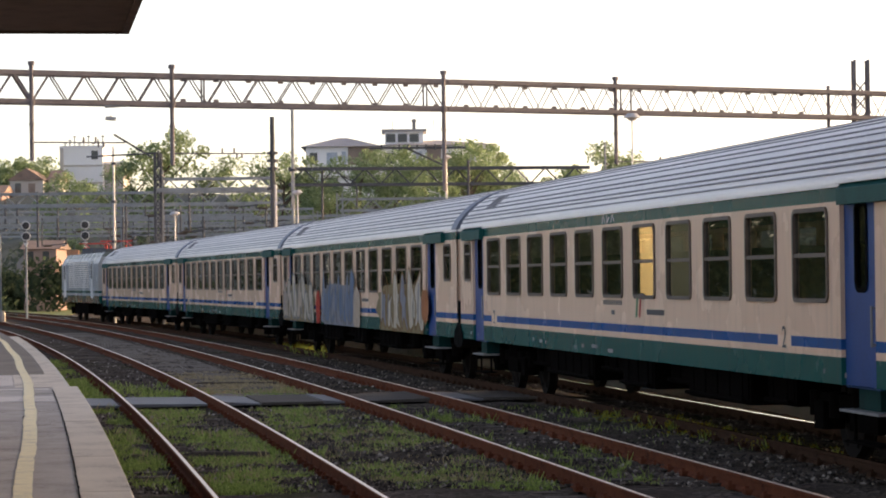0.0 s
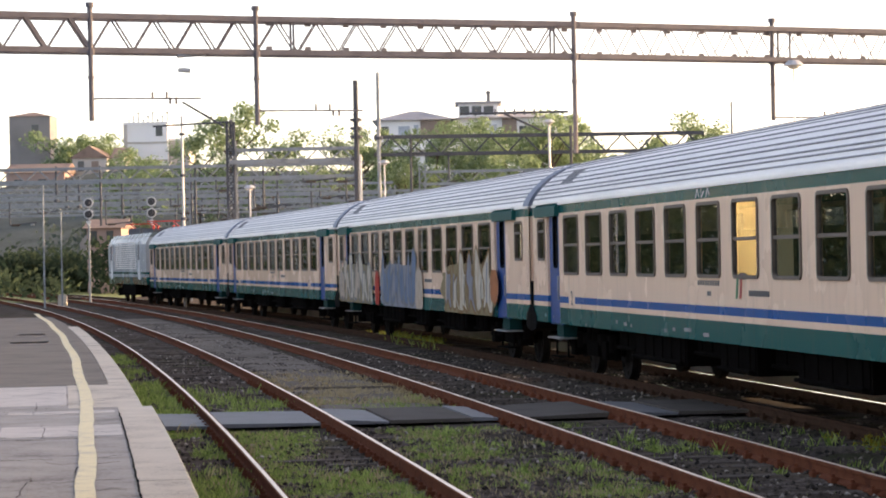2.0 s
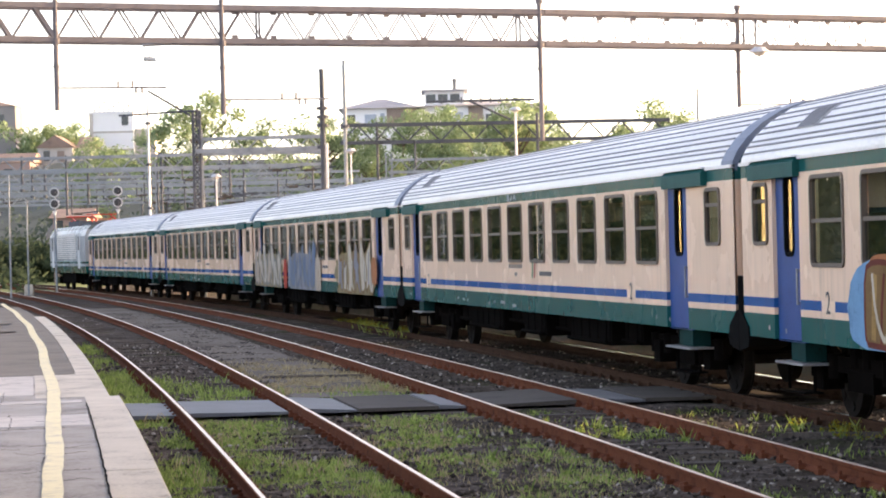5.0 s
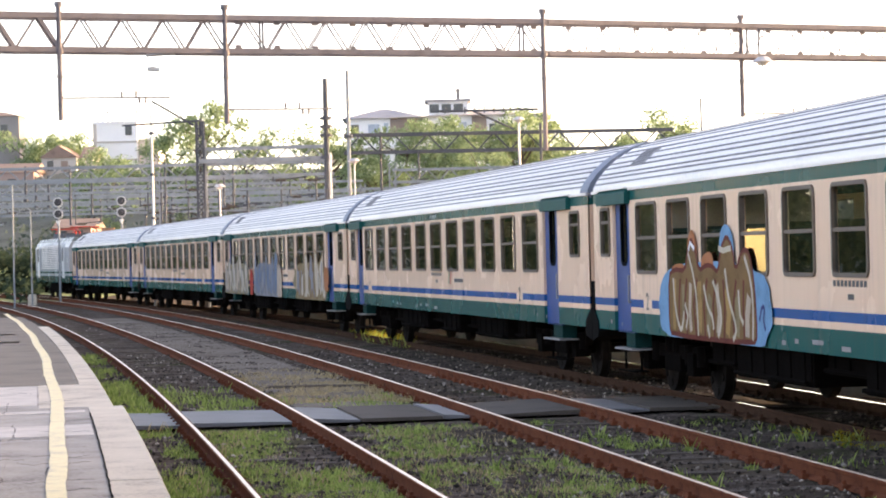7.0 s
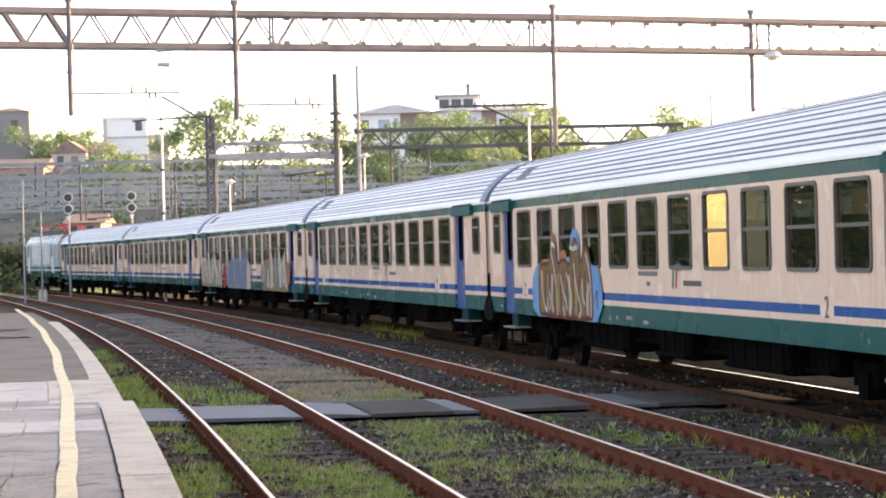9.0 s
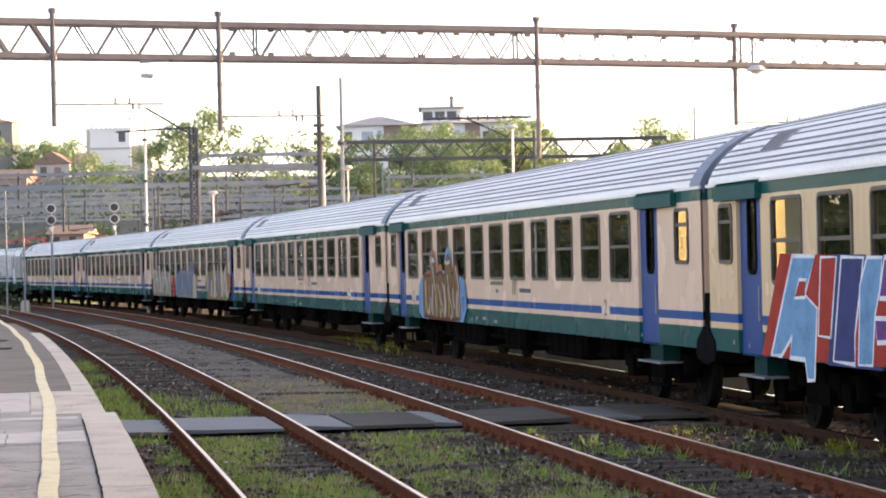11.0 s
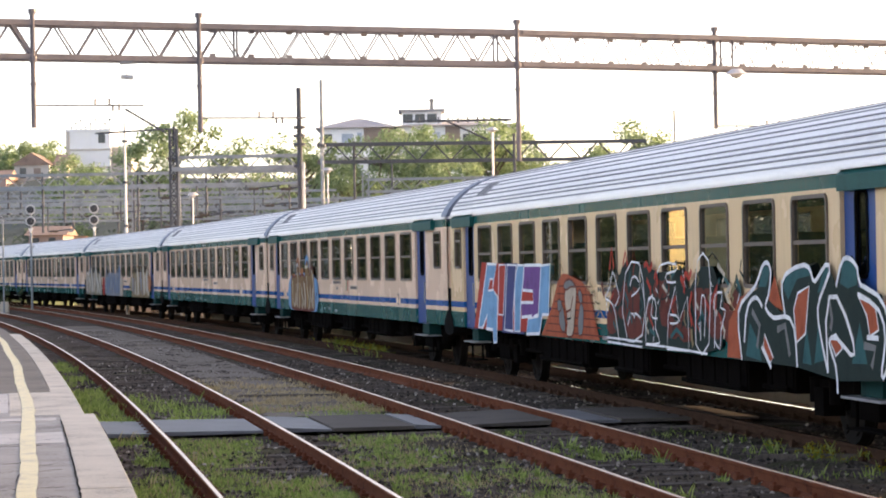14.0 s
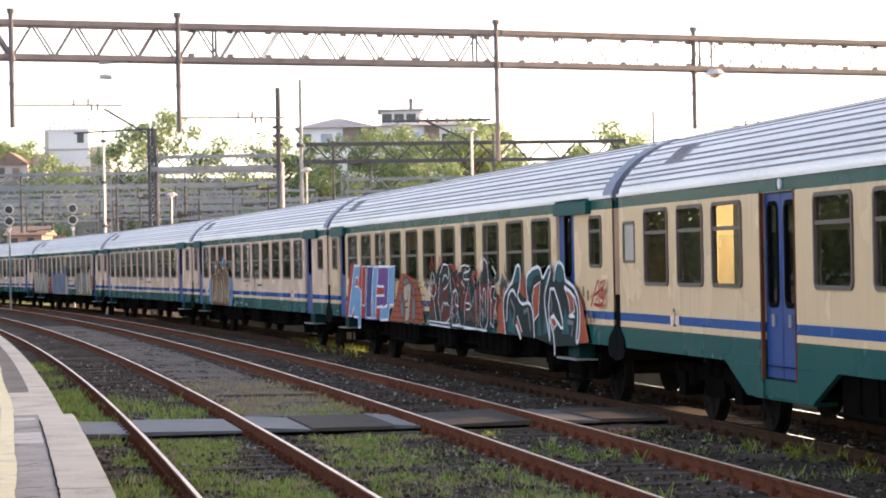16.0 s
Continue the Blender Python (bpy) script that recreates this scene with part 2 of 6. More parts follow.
def ground_material():
    m = bpy.data.materials.new("ballast and soil")
    m.use_nodes = True
    nt = m.node_tree
    b = nt.nodes["Principled BSDF"]
    tc = nt.nodes.new("ShaderNodeTexCoord")
    co = tc.outputs["Object"]
    vor = nt.nodes.new("ShaderNodeTexVoronoi")
    vor.inputs["Scale"].default_value = 16
    nt.links.new(co, vor.inputs["Vector"])
    big, mid = noise_tex(nt, co, 0.22, 4), noise_tex(nt, co, 1.1, 6)
    stone = mixcol(nt, (0.03, 0.022, 0.018), (0.19, 0.15, 0.125), vor.outputs["Color"])
    soil = mixcol(nt, stone, (0.065, 0.048, 0.037), ramp(nt, mid, 0.42, 0.62))
    dry = mixcol(nt, soil, (0.11, 0.085, 0.06), ramp(nt, big, 0.56, 0.68))
    moss = mixcol(nt, dry, (0.045, 0.05, 0.016), ramp(nt, noise_tex(nt, co, 0.6, 6), 0.55, 0.7))
    nt.links.new(moss, b.inputs["Base Color"])
    b.inputs["Roughness"].default_value = 0.95
    b.inputs["Specular IOR Level"].default_value = 0.05
    bp = nt.nodes.new("ShaderNodeBump")
    bp.inputs["Strength"].default_value, bp.inputs["Distance"].default_value = 0.9, 0.04
    nt.links.new(vor.outputs["Distance"], bp.inputs["Height"])
    nt.links.new(bp.outputs[0], b.inputs["Normal"])
    return m


def ground():
    xs = axis([(-1500, -200, 130), (-200, -40, 16), (-40, -14, 2), (-14, 14, 0.22), (14, 40, 1.5), (40, 200, 16), (200, 1500, 130)])
    ys = axis([(-1500, -40, 150), (-40, 8, 4), (8, 46, 0.24), (46, 110, 0.8), (110, 260, 5), (260, 2500, 160)])
    vs = []
    for y in ys:
        for x in xs:
            z = -0.17
            if abs(x) < 40 and 0 < y < 140:
                z += 0.05 * noise.noise((x * 0.9, y * 0.9, 0)) + 0.035 * noise.noise((x * 3.1, y * 3.1, 5))
            vs.append((x, y, z))
    n = len(xs)
    g = Geo()
    g.add(vs, [(j * n + i, j * n + i + 1, (j + 1) * n + i + 1, (j + 1) * n + i) for j in range(len(ys) - 1) for i in range(n - 1)])
    ob = build("ground", g, ground_material(), smooth=True)
    tagged(ob, "dark stony railway ground with soil and moss", "ground", kind="structure")


RAILPROF = [(-0.07, -0.16), (0.07, -0.16), (0.07, -0.145), (0.012, -0.115), (0.012, -0.045), (0.034, -0.035), (0.036, -0.006), (0.03, -0.001),
            (-0.03, -0.001), (-0.036, -0.006), (-0.034, -0.035), (-0.012, -0.045), (-0.012, -0.115), (-0.07, -0.145)]


def tracks():
    for k, (c, r) in R_TRACK.items():
        root = empty(f"track_{k}", "curved railway track with rusty rails on wooden sleepers", "track", kind="structure")
        for s in (-0.75, 0.75):
            path = [arc(c, r + s, y) for y in steps(-40, 330, 120)]
            g = Geo()
            g.sweep(RAILPROF, path)
            rail = build("rail", g, RUST if k != 3 else DARKRUST, root, "rusty steel rail")
            g = Geo()
            hw = 0.02 if k != 3 else 0.033 if s > 0 else 0.015
            g.sweep([(-hw, -0.001), (hw, -0.001), (hw - 0.002, 0.002), (-hw + 0.002, 0.002)], path)
            build("rail_head", g, SHINE if k != 3 else BRIGHTHEAD, rail, "bright worn running surface")
        g = Geo()
        g.box(-1.3, 1.3, -0.12, 0.12, -0.29, -0.135)
        first = None
        y = -12.0
        while y < 78:
            m = arc(c, r, y) @ pose(random.uniform(-0.05, 0.05), 0, random.uniform(-0.06, -0.015), 0, 0, random.uniform(-1, 1))
            if first is None:
                first = build("sleeper", g, SLEEPER, root, m=m)
            else:
                share("sleeper", first, root, m)
            y += 0.62
        # fastenings: a small cast chair beside each rail foot
        g = Geo()
        g.box(-0.12, -0.05, -0.06, 0.06, -0.16, -0.105)
        g.box(0.05, 0.12, -0.06, 0.06, -0.16, -0.105)
        g.tube((-0.09, 0, -0.105), (-0.09, 0, -0.075), 0.02, 6)
        g.tube((0.09, 0, -0.105), (0.09, 0, -0.075), 0.02, 6)
        first = None
        y = 10.0
        while y < 46:
            for s in (-0.75, 0.75):
                m = arc(c, r + s, y)
                if first is None:
                    first = build("rail_fastening", g, RUST if k != 3 else DARKRUST, root, m=m)
                else:
                    share("rail_fastening", first, root, m)
            y += 0.62


# ================= platform =================
EDGE = 1300.27 - 0.89
PLAT_Z = 0.40
STEP_Y = 29.4


def platform():
    root = empty("platform", "worn asphalt station platform with concrete coping and yellow line", "platform", kind="structure")

    def off(y):        # the coping steps back a little beyond the crossing
        return 0.0 if y < STEP_Y else -0.11

    # body
    g = Geo()
    ys = steps(-30, STEP_Y, 30) + steps(STEP_Y + 0.001, 80, 30)
    path = [arc(C1, EDGE - 0.06 + off(y), y) for y in ys]
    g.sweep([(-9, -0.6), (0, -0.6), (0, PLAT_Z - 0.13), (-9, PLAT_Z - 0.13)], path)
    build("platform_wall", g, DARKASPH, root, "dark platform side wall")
    g = Geo()
    path = [arc(C1, EDGE + off(y), y) for y in ys]
    g.sweep([(-9, PLAT_Z - 0.125), (-0.30, PLAT_Z - 0.125), (-0.30, PLAT_Z - 0.005), (-9, PLAT_Z - 0.005)], path)
    build("platform_surface", g, ASPHALT, root, "grey patched asphalt")
    # coping slabs, one by one
    y = -30.6
    while y < 66:
        ln = 2.0
        o = off(y + ln / 2)
        w = 0.40 if y < STEP_Y - 0.5 else 0.29
        if STEP_Y - 0.5 < y < STEP_Y + 5:
            w = 0.84
        g = Geo()
        d = random.uniform(-0.003, 0.003)
        g.sweep([(-w, PLAT_Z - 0.12), (-0.02, PLAT_Z - 0.12), (0, PLAT_Z - 0.10), (0, PLAT_Z - 0.02 + d), (-0.02, PLAT_Z + d), (-w, PLAT_Z + d)],
                [arc(C1, EDGE + o, q) for q in (y + 0.004, y + ln / 2, y + ln - 0.004)])
        build("coping_slab", g, CONCRETE, root)
        y += ln
    # yellow line, uneven edges
    g = Geo()
    vs, fs = [], []
    n = 400
    for i in range(n + 1):
        q = -30 + 116 * i / n
        c = -0.755 - 0.05 * max(0, min(1, (22 - q) / 3)) + 0.012 * noise.noise((q * 0.8, 0, 0)) + 0.02 * math.sin(q * 0.45)
        wl = 0.073 + 0.012 * noise.noise((q * 2.0, 9, 0))
        m = arc(C1, EDGE, q)
        vs += [m @ Vector((c - wl, 0, PLAT_Z + 0.006)), m @ Vector((c + wl, 0, PLAT_Z + 0.006))]
    fs = [(2 * i, 2 * i + 1, 2 * i + 3, 2 * i + 2) for i in range(n)]
    g.add(vs, fs)
    build("yellow_line", g, YELLOW, root, "worn yellow safety line")
    # patches across the asphalt
    for y0, y1, x0, x1, mt, nm in ((24.6, 26.2, -1.6, -0.43, PATCH, "pale_patch"), (28.3, 28.8, -1.6, -0.45, PATCH, "pale_patch"),
                                   (34.9, 80, -0.69, -0.41, DARKASPH, "dark_strip"), (34.9, 80, -3.0, -0.82, DARKASPH, "dark_strip"), (30.0, 34.6, -2.6, -0.97, PATCH, "pale_patch"),
                                   (54, 55, -1.9, -1.1, PATCH, "pale_patch"), (60, 61, -1.7, -1.1, PATCH, "pale_patch"), (17.0, 22.2, -3.4, -1.2, ASPHALT, "repair_patch")):
        g = Geo()
        path = [arc(C1, EDGE, q) for q in steps(y0, y1, max(2, int((y1 - y0) / 2)))]
        g.sweep([(x0, PLAT_Z - 0.02), (x1, PLAT_Z - 0.02), (x1, PLAT_Z + 0.001), (x0, PLAT_Z + 0.001)], path)
        build(nm, g, mt, root)
    # open joint along the coping
    for y0, y1 in ((4, 28.2),):
        g = Geo()
        vs = []
        for i in range(121):
            q = y0 + (y1 - y0) * i / 120
            c = -0.405 + 0.012 * noise.noise((q * 2.3, 3, 0))
            w = 0.008 + 0.006 * noise.noise((q * 5, 7, 0))
            m = arc(C1, EDGE, q)
            vs += [m @ Vector((c - w, 0, PLAT_Z + 0.004)), m @ Vector((c + w, 0, PLAT_Z + 0.004))]
        g.add(vs, [(2 * i, 2 * i + 1, 2 * i + 3, 2 * i + 2) for i in range(120)])
        build("open_joint", g, RUBBER, root, "dark open joint")
    # cracks in the asphalt
    rnd = random.Random(31)
    for k in range(20):
        q, c = rnd.uniform(15, 34), rnd.uniform(-2.6, -0.55)
        along = k % 3 == 0
        g = Geo()
        vs = []
        for i in range(26):
            q += rnd.uniform(0.02, 0.16) if along else rnd.gauss(0, 0.05)
            c += rnd.gauss(0, 0.012) if along else rnd.uniform(0.01, 0.05)
            w = 0.002 + 0.003 * rnd.random()
            m = arc(C1, EDGE, q)
            if c > -0.46:
                break
            d = (w, 0.0) if along else (0.0, w * 4)
            vs += [m @ Vector((c - d[0], -d[1], PLAT_Z + 0.003)), m @ Vector((c + d[0], d[1], PLAT_Z + 0.003))]
        g.add(vs, [(2 * i, 2 * i + 1, 2 * i + 3, 2 * i + 2) for i in range(len(vs) // 2 - 1)])
        if len(vs) > 5:
            build("crack", g, UNDER, root)
    # canopy over the platform behind and above the camera
    root = empty("platform_canopy", "dark brown platform canopy roof with moulded fascia", "canopy", kind="structure")
    g = Geo()
    m = arc(C1, EDGE, CAN_Y)
    g.box(-9.0, CAN_X - 0.08, -60, 0.0, 0.0, 0.14)
    build("roof_slab", g, CANOPY, root, m=m @ pose(0, 0, CAN_Z))
    g = Geo()
    g.box(CAN_X - 0.08, CAN_X, -60, 0.06, -0.03, 0.34)
    g.box(CAN_X, CAN_X + 0.05, -60, 0.11, 0.12, 0.40)
    g.box(-9.0, CAN_X - 0.08, 0.0, 0.06, -0.03, 0.34)
    build("fascia", g, CANOPY, root, m=m @ pose(0, 0, CAN_Z))
    for yy in (-34, -44, -54):
        g = Geo()
        g.tube((-4.5, yy, PLAT_Z - CAN_Z - 0.02), (-4.5, yy, 0), 0.09, 12)
        build("column", g, CANOPY, root, m=m @ pose(0, 0, CAN_Z))


CAN_Y, CAN_X, CAN_Z = 17.4, 0.30, 4.65


# ================= level crossing boards =================
def crossing():
    # slabs laid between and beside the rails, square to the tracks
    for x0, x1, mt in ((-0.62, -0.06, BOARD), (0.10, 1.38, BOARD), (1.60, 2.27, BOARD), (2.29, 3.34, BOARD2), (3.36, 3.70, BOARD), (3.88, 5.18, BOARD2),
                       (5.38, 6.10, BOARD), (6.12, 7.2, BOARD2), (7.24, 8.0, BOARD2)):
        g = Geo()
        tilt = random.uniform(-0.02, 0.02)
        m = arc(C1, 1300.27, 34.75)
        y0, y1 = -1.35 - 0.1 * random.random(), 1.3 + 0.1 * random.random()
        z = -0.085
        vs = [(x0, y0, z - 0.045), (x1, y0, z - 0.045), (x1, y1, z - 0.045), (x0, y1, z - 0.045),
              (x0, y0, z + tilt), (x1, y0, z - tilt), (x1, y1, z - tilt), (x0, y1, z + tilt)]
        g.add(vs, [(0, 3, 2, 1), (4, 5, 6, 7), (0, 1, 5, 4), (1, 2, 6, 5), (2, 3, 7, 6), (3, 0, 4, 7)])
        ob = build("crossing_slab", g, mt, m=m)
        tagged(ob, "flat grey walkway slab laid across the rails" if mt is BOARD else "flat brown walkway slab laid across the rails", "slab", "crossing slabs")


def far_platform():
    """Low platform assumed beyond the train, added to cover sunlit ground seen beneath it."""
    root = empty("far_platform", "assumed low dark platform added on the other side of the train", "platform", kind="structure")
    c, r = R_TRACK[3]
    path = [arc(c, r + 1.85, y) for y in steps(-30, 112, 46)]
    g = Geo()
    g.sweep([(0, -0.6), (5.0, -0.6), (5.0, 0.12), (0, 0.12)], path)
    build("platform_wall", g, DARKASPH, root, "dark platform side wall")
    g = Geo()
    g.sweep([(-0.06, 0.122), (0.5, 0.122), (0.5, 0.19), (-0.06, 0.19)], path)
    build("coping", g, DARKASPH, root)


ground()
far_platform()
tracks()
platform()
crossing()


# ================= catenary gantries =================
def truss(root, a, b, depth, panel, r, width=0.5, chord=0.11, mt=GANTRY, double=True, heavy=1.0, phase=0.0):
    """A lattice beam between a and b (bottom chord ends)."""
    a, b = Vector(a), Vector(b)
    d = (b - a).normalized()
    side = Vector((-d.y, d.x, 0)).normalized() * width / 2
    up = Vector((0, 0, depth))
    for nm, o in (("top_chord", up), ("bottom_chord", Vector())):
        for s in ((-1, 1) if double else (0,)):
            g = Geo()
            g.bar(a + o + s * side, b + o + s * side, chord)
            build(nm, g, mt, root)
    n = max(2, round((b - a).length / panel))
    L = (b - a).length / n
    for s in ((-1, 1) if double else (0,)):
        for i in range(n):
            p, q = a + d * (L * i + phase) + s * side, a + d * (L * (i + 1) + phase) + s * side
            mid = (p + q) / 2 + up
            sh = d * (0.10 if s > 0 else 0)
            for u, w, thick in ((p + sh, mid + sh, r), (mid + sh, q + sh, r * (heavy if s < 0 else 1))):
                g = Geo()
                g.bar(u, w, thick)
                build("diagonal", g, mt, root)


H = [Vector(p) for p in ((-8.0, 54.86, 6.5), (-4.65, 56.4, 6.5), (2.31, 59.32, 6.5), (7.11, 62.1, 6.5))]


def gantry_main():
    root = empty("catenary_gantry", "rust-brown lattice steel portal carrying hangers for the overhead line", "gantry")
    d = (H[3] - H[0]).normalized()
    l, r = H[0] - d * 9.5, H[3] + d * 13
    truss(root, l, H[0], 0.72, 0.92, 0.032, 0.5, 0.12, heavy=2.6, phase=-0.12)
    truss(root, H[0], H[1], 0.72, 0.92, 0.032, 0.5, 0.12, phase=-0.09)
    truss(root, H[1], H[2], 0.72, 0.92, 0.028, 0.5, 0.12, phase=-0.09)
    truss(root, H[2], r, 0.72, 0.88, 0.02, 0.5, 0.11, phase=0.2)
    # paired uprights where the beam sections are bolted together, and small gusset plates along the chords
    for p, u in ((H[1], 0.80), (H[1], 0.87), (H[2], -0.50), (H[2], -0.60), (H[3], 0.17), (H[3], 0.5)):
        q = p + d * u
        g = Geo()
        g.bar((q.x, q.y - 0.25, 6.5), (q.x, q.y - 0.25, 7.22), 0.045)
        build("splice_upright", g, GANTRY, root)
    first = None
    for k in range(22):
        q = H[1] + d * (0.9 * k + 0.3)
        for z in (6.59, 7.13):
            m = pose(q.x, q.y - 0.25, z, 0, 0, math.degrees(math.atan2(d.y, d.x)))
            if first is None:
                g = Geo()
                g.box(-0.07, 0.07, -0.01, 0.01, -0.05, 0.05)
                first = build("gusset_plate", g, GANTRY, root, m=m)
            else:
                share("gusset_plate", first, root, m)
    # drop posts
    for i, p in enumerate(H):
        bot = (5.01, 4.93, 4.3, 5.08)[i]
        g = Geo()
        g.tube((p.x, p.y - 0.3, bot), (p.x, p.y - 0.3, 7.45), 0.055, 10)
        g.tube((p.x, p.y - 0.3, 7.4), (p.x, p.y - 0.3, 7.5), 0.085, 8)
        g.tube((p.x, p.y - 0.3, 6.40), (p.x, p.y - 0.3, 6.52), 0.085, 8)
        g.tube((p.x, p.y - 0.3, 5.9), (p.x, p.y - 0.3, 5.95), 0.075, 8)
        hang = build("hanger", g, GANTRY, root, "brown tubular drop post")
        z = (5.48, 5.24, 0, 5.15)[i]
        if z:
            g = Geo()
            g.tube((p.x, p.y - 0.3, z), (p.x + 2.25, p.y + 0.2, z - 0.01), 0.018, 6)
            build("registration_arm", g, GANTRY, hang)
            for u in (1.25, 1.55, 1.62, 1.75):
                g = Geo()
                q = p + Vector((u, 0, 0))
                zz = z + (0.06 if u < 1.6 else -0.06)
                g.tube((q.x, q.y - 0.02, zz - 0.07), (q.x, q.y - 0.02, zz + 0.07), 0.025, 6)
                build("insulator", g, GANTRY, hang)
    p = H[3] + d * 7.1
    g = Geo()
    g.tube((p.x, p.y - 0.3, 5.0), (p.x, p.y - 0.3, 7.4), 0.05, 8)
    build("hanger", g, GANTRY, root)
    # insulators below the beam
    for p, u in ((H[0], 2.0),):
        g = Geo()
        q = p + d * u
        g.tube((q.x - 0.12, q.y, 6.42), (q.x + 0.5, q.y, 6.45), 0.035, 6)
        g.tube((q.x - 0.1, q.y, 6.13), (q.x + 0.16, q.y, 6.11), 0.05, 8)
        g.tube((q.x + 0.03, q.y, 6.13), (q.x + 0.03, q.y, 6.2), 0.02, 6)
        build("insulator_string", g, PALE, root)
    for p in (l, H[3] + d * 8.3):
        g = Geo()
        for sx in (-0.2, 0.2):
            for sy in (-0.2, 0.2):
                g.bar((p.x + sx, p.y + sy, -0.3), (p.x + sx, p.y + sy, 8.2), 0.07)
        z = 0.0
        while z < 7.6:
            g.bar((p.x - 0.2, p.y - 0.2, z), (p.x + 0.2, p.y - 0.2, z + 0.45), 0.04)
            g.bar((p.x - 0.2, p.y + 0.2, z + 0.45), (p.x + 0.2, p.y + 0.2, z), 0.04)
            z += 0.45
        build("mast", g, GANTRY, root, "lattice steel mast")


gantry_main()


# ================= train =================
HW, Z0, ZW = 1.41, 0.85, 2.85       # half width, skirt bottom, top of the side wall
LEN = 26.4
HB = 13.02                          # half length of a body


def side_wall(ys, openings, z_low=None):
    """Outer and inner skins with openings (y0, y1, z0, z1), reveals round each."""
    yb = sorted({ys[0], ys[1], *[v for o in openings for v in o[:2]], *([p[0] for p in z_low] if z_low else [])})
    zb = sorted({Z0, ZW, *[v for o in openings for v in o[2:]]})
    zb = [z for z in zb if z >= Z0 - 1e-6]
    g = Geo()
    for a, b in zip(yb, yb[1:]):
        for lo, hi in zip(zb, zb[1:]):
            if any(o[0] - 1e-6 <= a and b <= o[1] + 1e-6 and o[2] - 1e-6 <= lo and hi <= o[3] + 1e-6 for o in openings):
                continue
            for x in (-HW, -HW + 0.06):
                g.add([(x, a, lo), (x, b, lo), (x, b, hi), (x, a, hi)], [(0, 1, 2, 3)])
    for y0, y1, z0, z1 in openings:
        c = [(y0, z0), (y1, z0), (y1, z1), (y0, z1)]
        for i in range(4):
            (p, q), (r, s) = c[i], c[(i + 1) % 4]
            g.add([(-HW, p, q), (-HW, r, s), (-HW + 0.06, r, s), (-HW + 0.06, p, q)], [(0, 1, 2, 3)])
    g.add([(-HW, ys[0], Z0), (-HW, ys[1], Z0), (-HW + 0.06, ys[1], Z0), (-HW + 0.06, ys[0], Z0)], [(0, 1, 2, 3)])
    return g


def ring(g, w, h, r, t, x0, x1):
    o, i = rrect(w, h, r), rrect(w - 2 * t, h - 2 * t, max(0.02, r - t))
    n = len(o)
    vs = [(x0, y, z) for y, z in o] + [(x0, y, z) for y, z in i] + [(x1, y, z) for y, z in o] + [(x1, y, z) for y, z in i]
    fs = []
    for k in range(n):
        j = (k + 1) % n
        fs += [(k, j, n + j, n + k), (k, j, 2 * n + j, 2 * n + k), (n + k, n + j, 3 * n + j, 3 * n + k), (2 * n + k, 2 * n + j, 3 * n + j, 3 * n + k)]
    g.add(vs, fs)


def window(parent, y, z, w, h, split=0.5, open_top=0.0, shade=False, proto={}):
    """A framed coach window: frame > upper pane, lower pane, transom."""
    key = (round(w, 3), round(h, 3), split)
    if key not in proto:
        g = Geo()
        ring(g, w + 0.06, h + 0.06, 0.10, 0.044, -0.022, 0.045)
        f = build("window_frame", g, FRAME)
        g = Geo()
        g.box(-0.012, 0.03, -w / 2 + 0.02, w / 2 - 0.02, -0.022, 0.022)
        t = build("transom", g, FRAME)
        panes = []
        for a, b in ((split, 1.0), (0.0, split)):
            g = Geo()
            g.box(0.008, 0.014, -w / 2, w / 2, 0, (b - a) * h)
            panes.append(build("pane", g, GLASS))
        proto[key] = (f.data, t.data, panes[0].data, panes[1].data)
        for o in (f, t, *panes):
            bpy.data.objects.remove(o)
    f, t, pu, pl = proto[key]
    fr = new("window", f)
    fr.parent, fr.matrix_basis = parent, pose(-HW, y, z)
    for nm, me, zz, xx in (("transom", t, -h / 2 + split * h, 0), ("upper_pane", pu, -h / 2 + split * h - open_top * h, 0.015 if open_top else 0), ("lower_pane", pl, -h / 2, 0)):
        o = new(nm, me)
        o.parent, o.matrix_basis = fr, pose(xx, 0, zz)
        if "pane" in nm:
            o.visible_shadow = shade
    return fr


ROOFP = [(-1.41, 2.85), (-1.40, 2.93), (-1.34, 3.05), (-1.22, 3.20), (-1.03, 3.37), (-0.78, 3.52), (-0.48, 3.63), (-0.16, 3.68),
         (0.16, 3.68), (0.48, 3.63), (0.78, 3.52), (1.03, 3.37), (1.22, 3.20), (1.34, 3.05), (1.40, 2.93), (1.41, 2.85)]


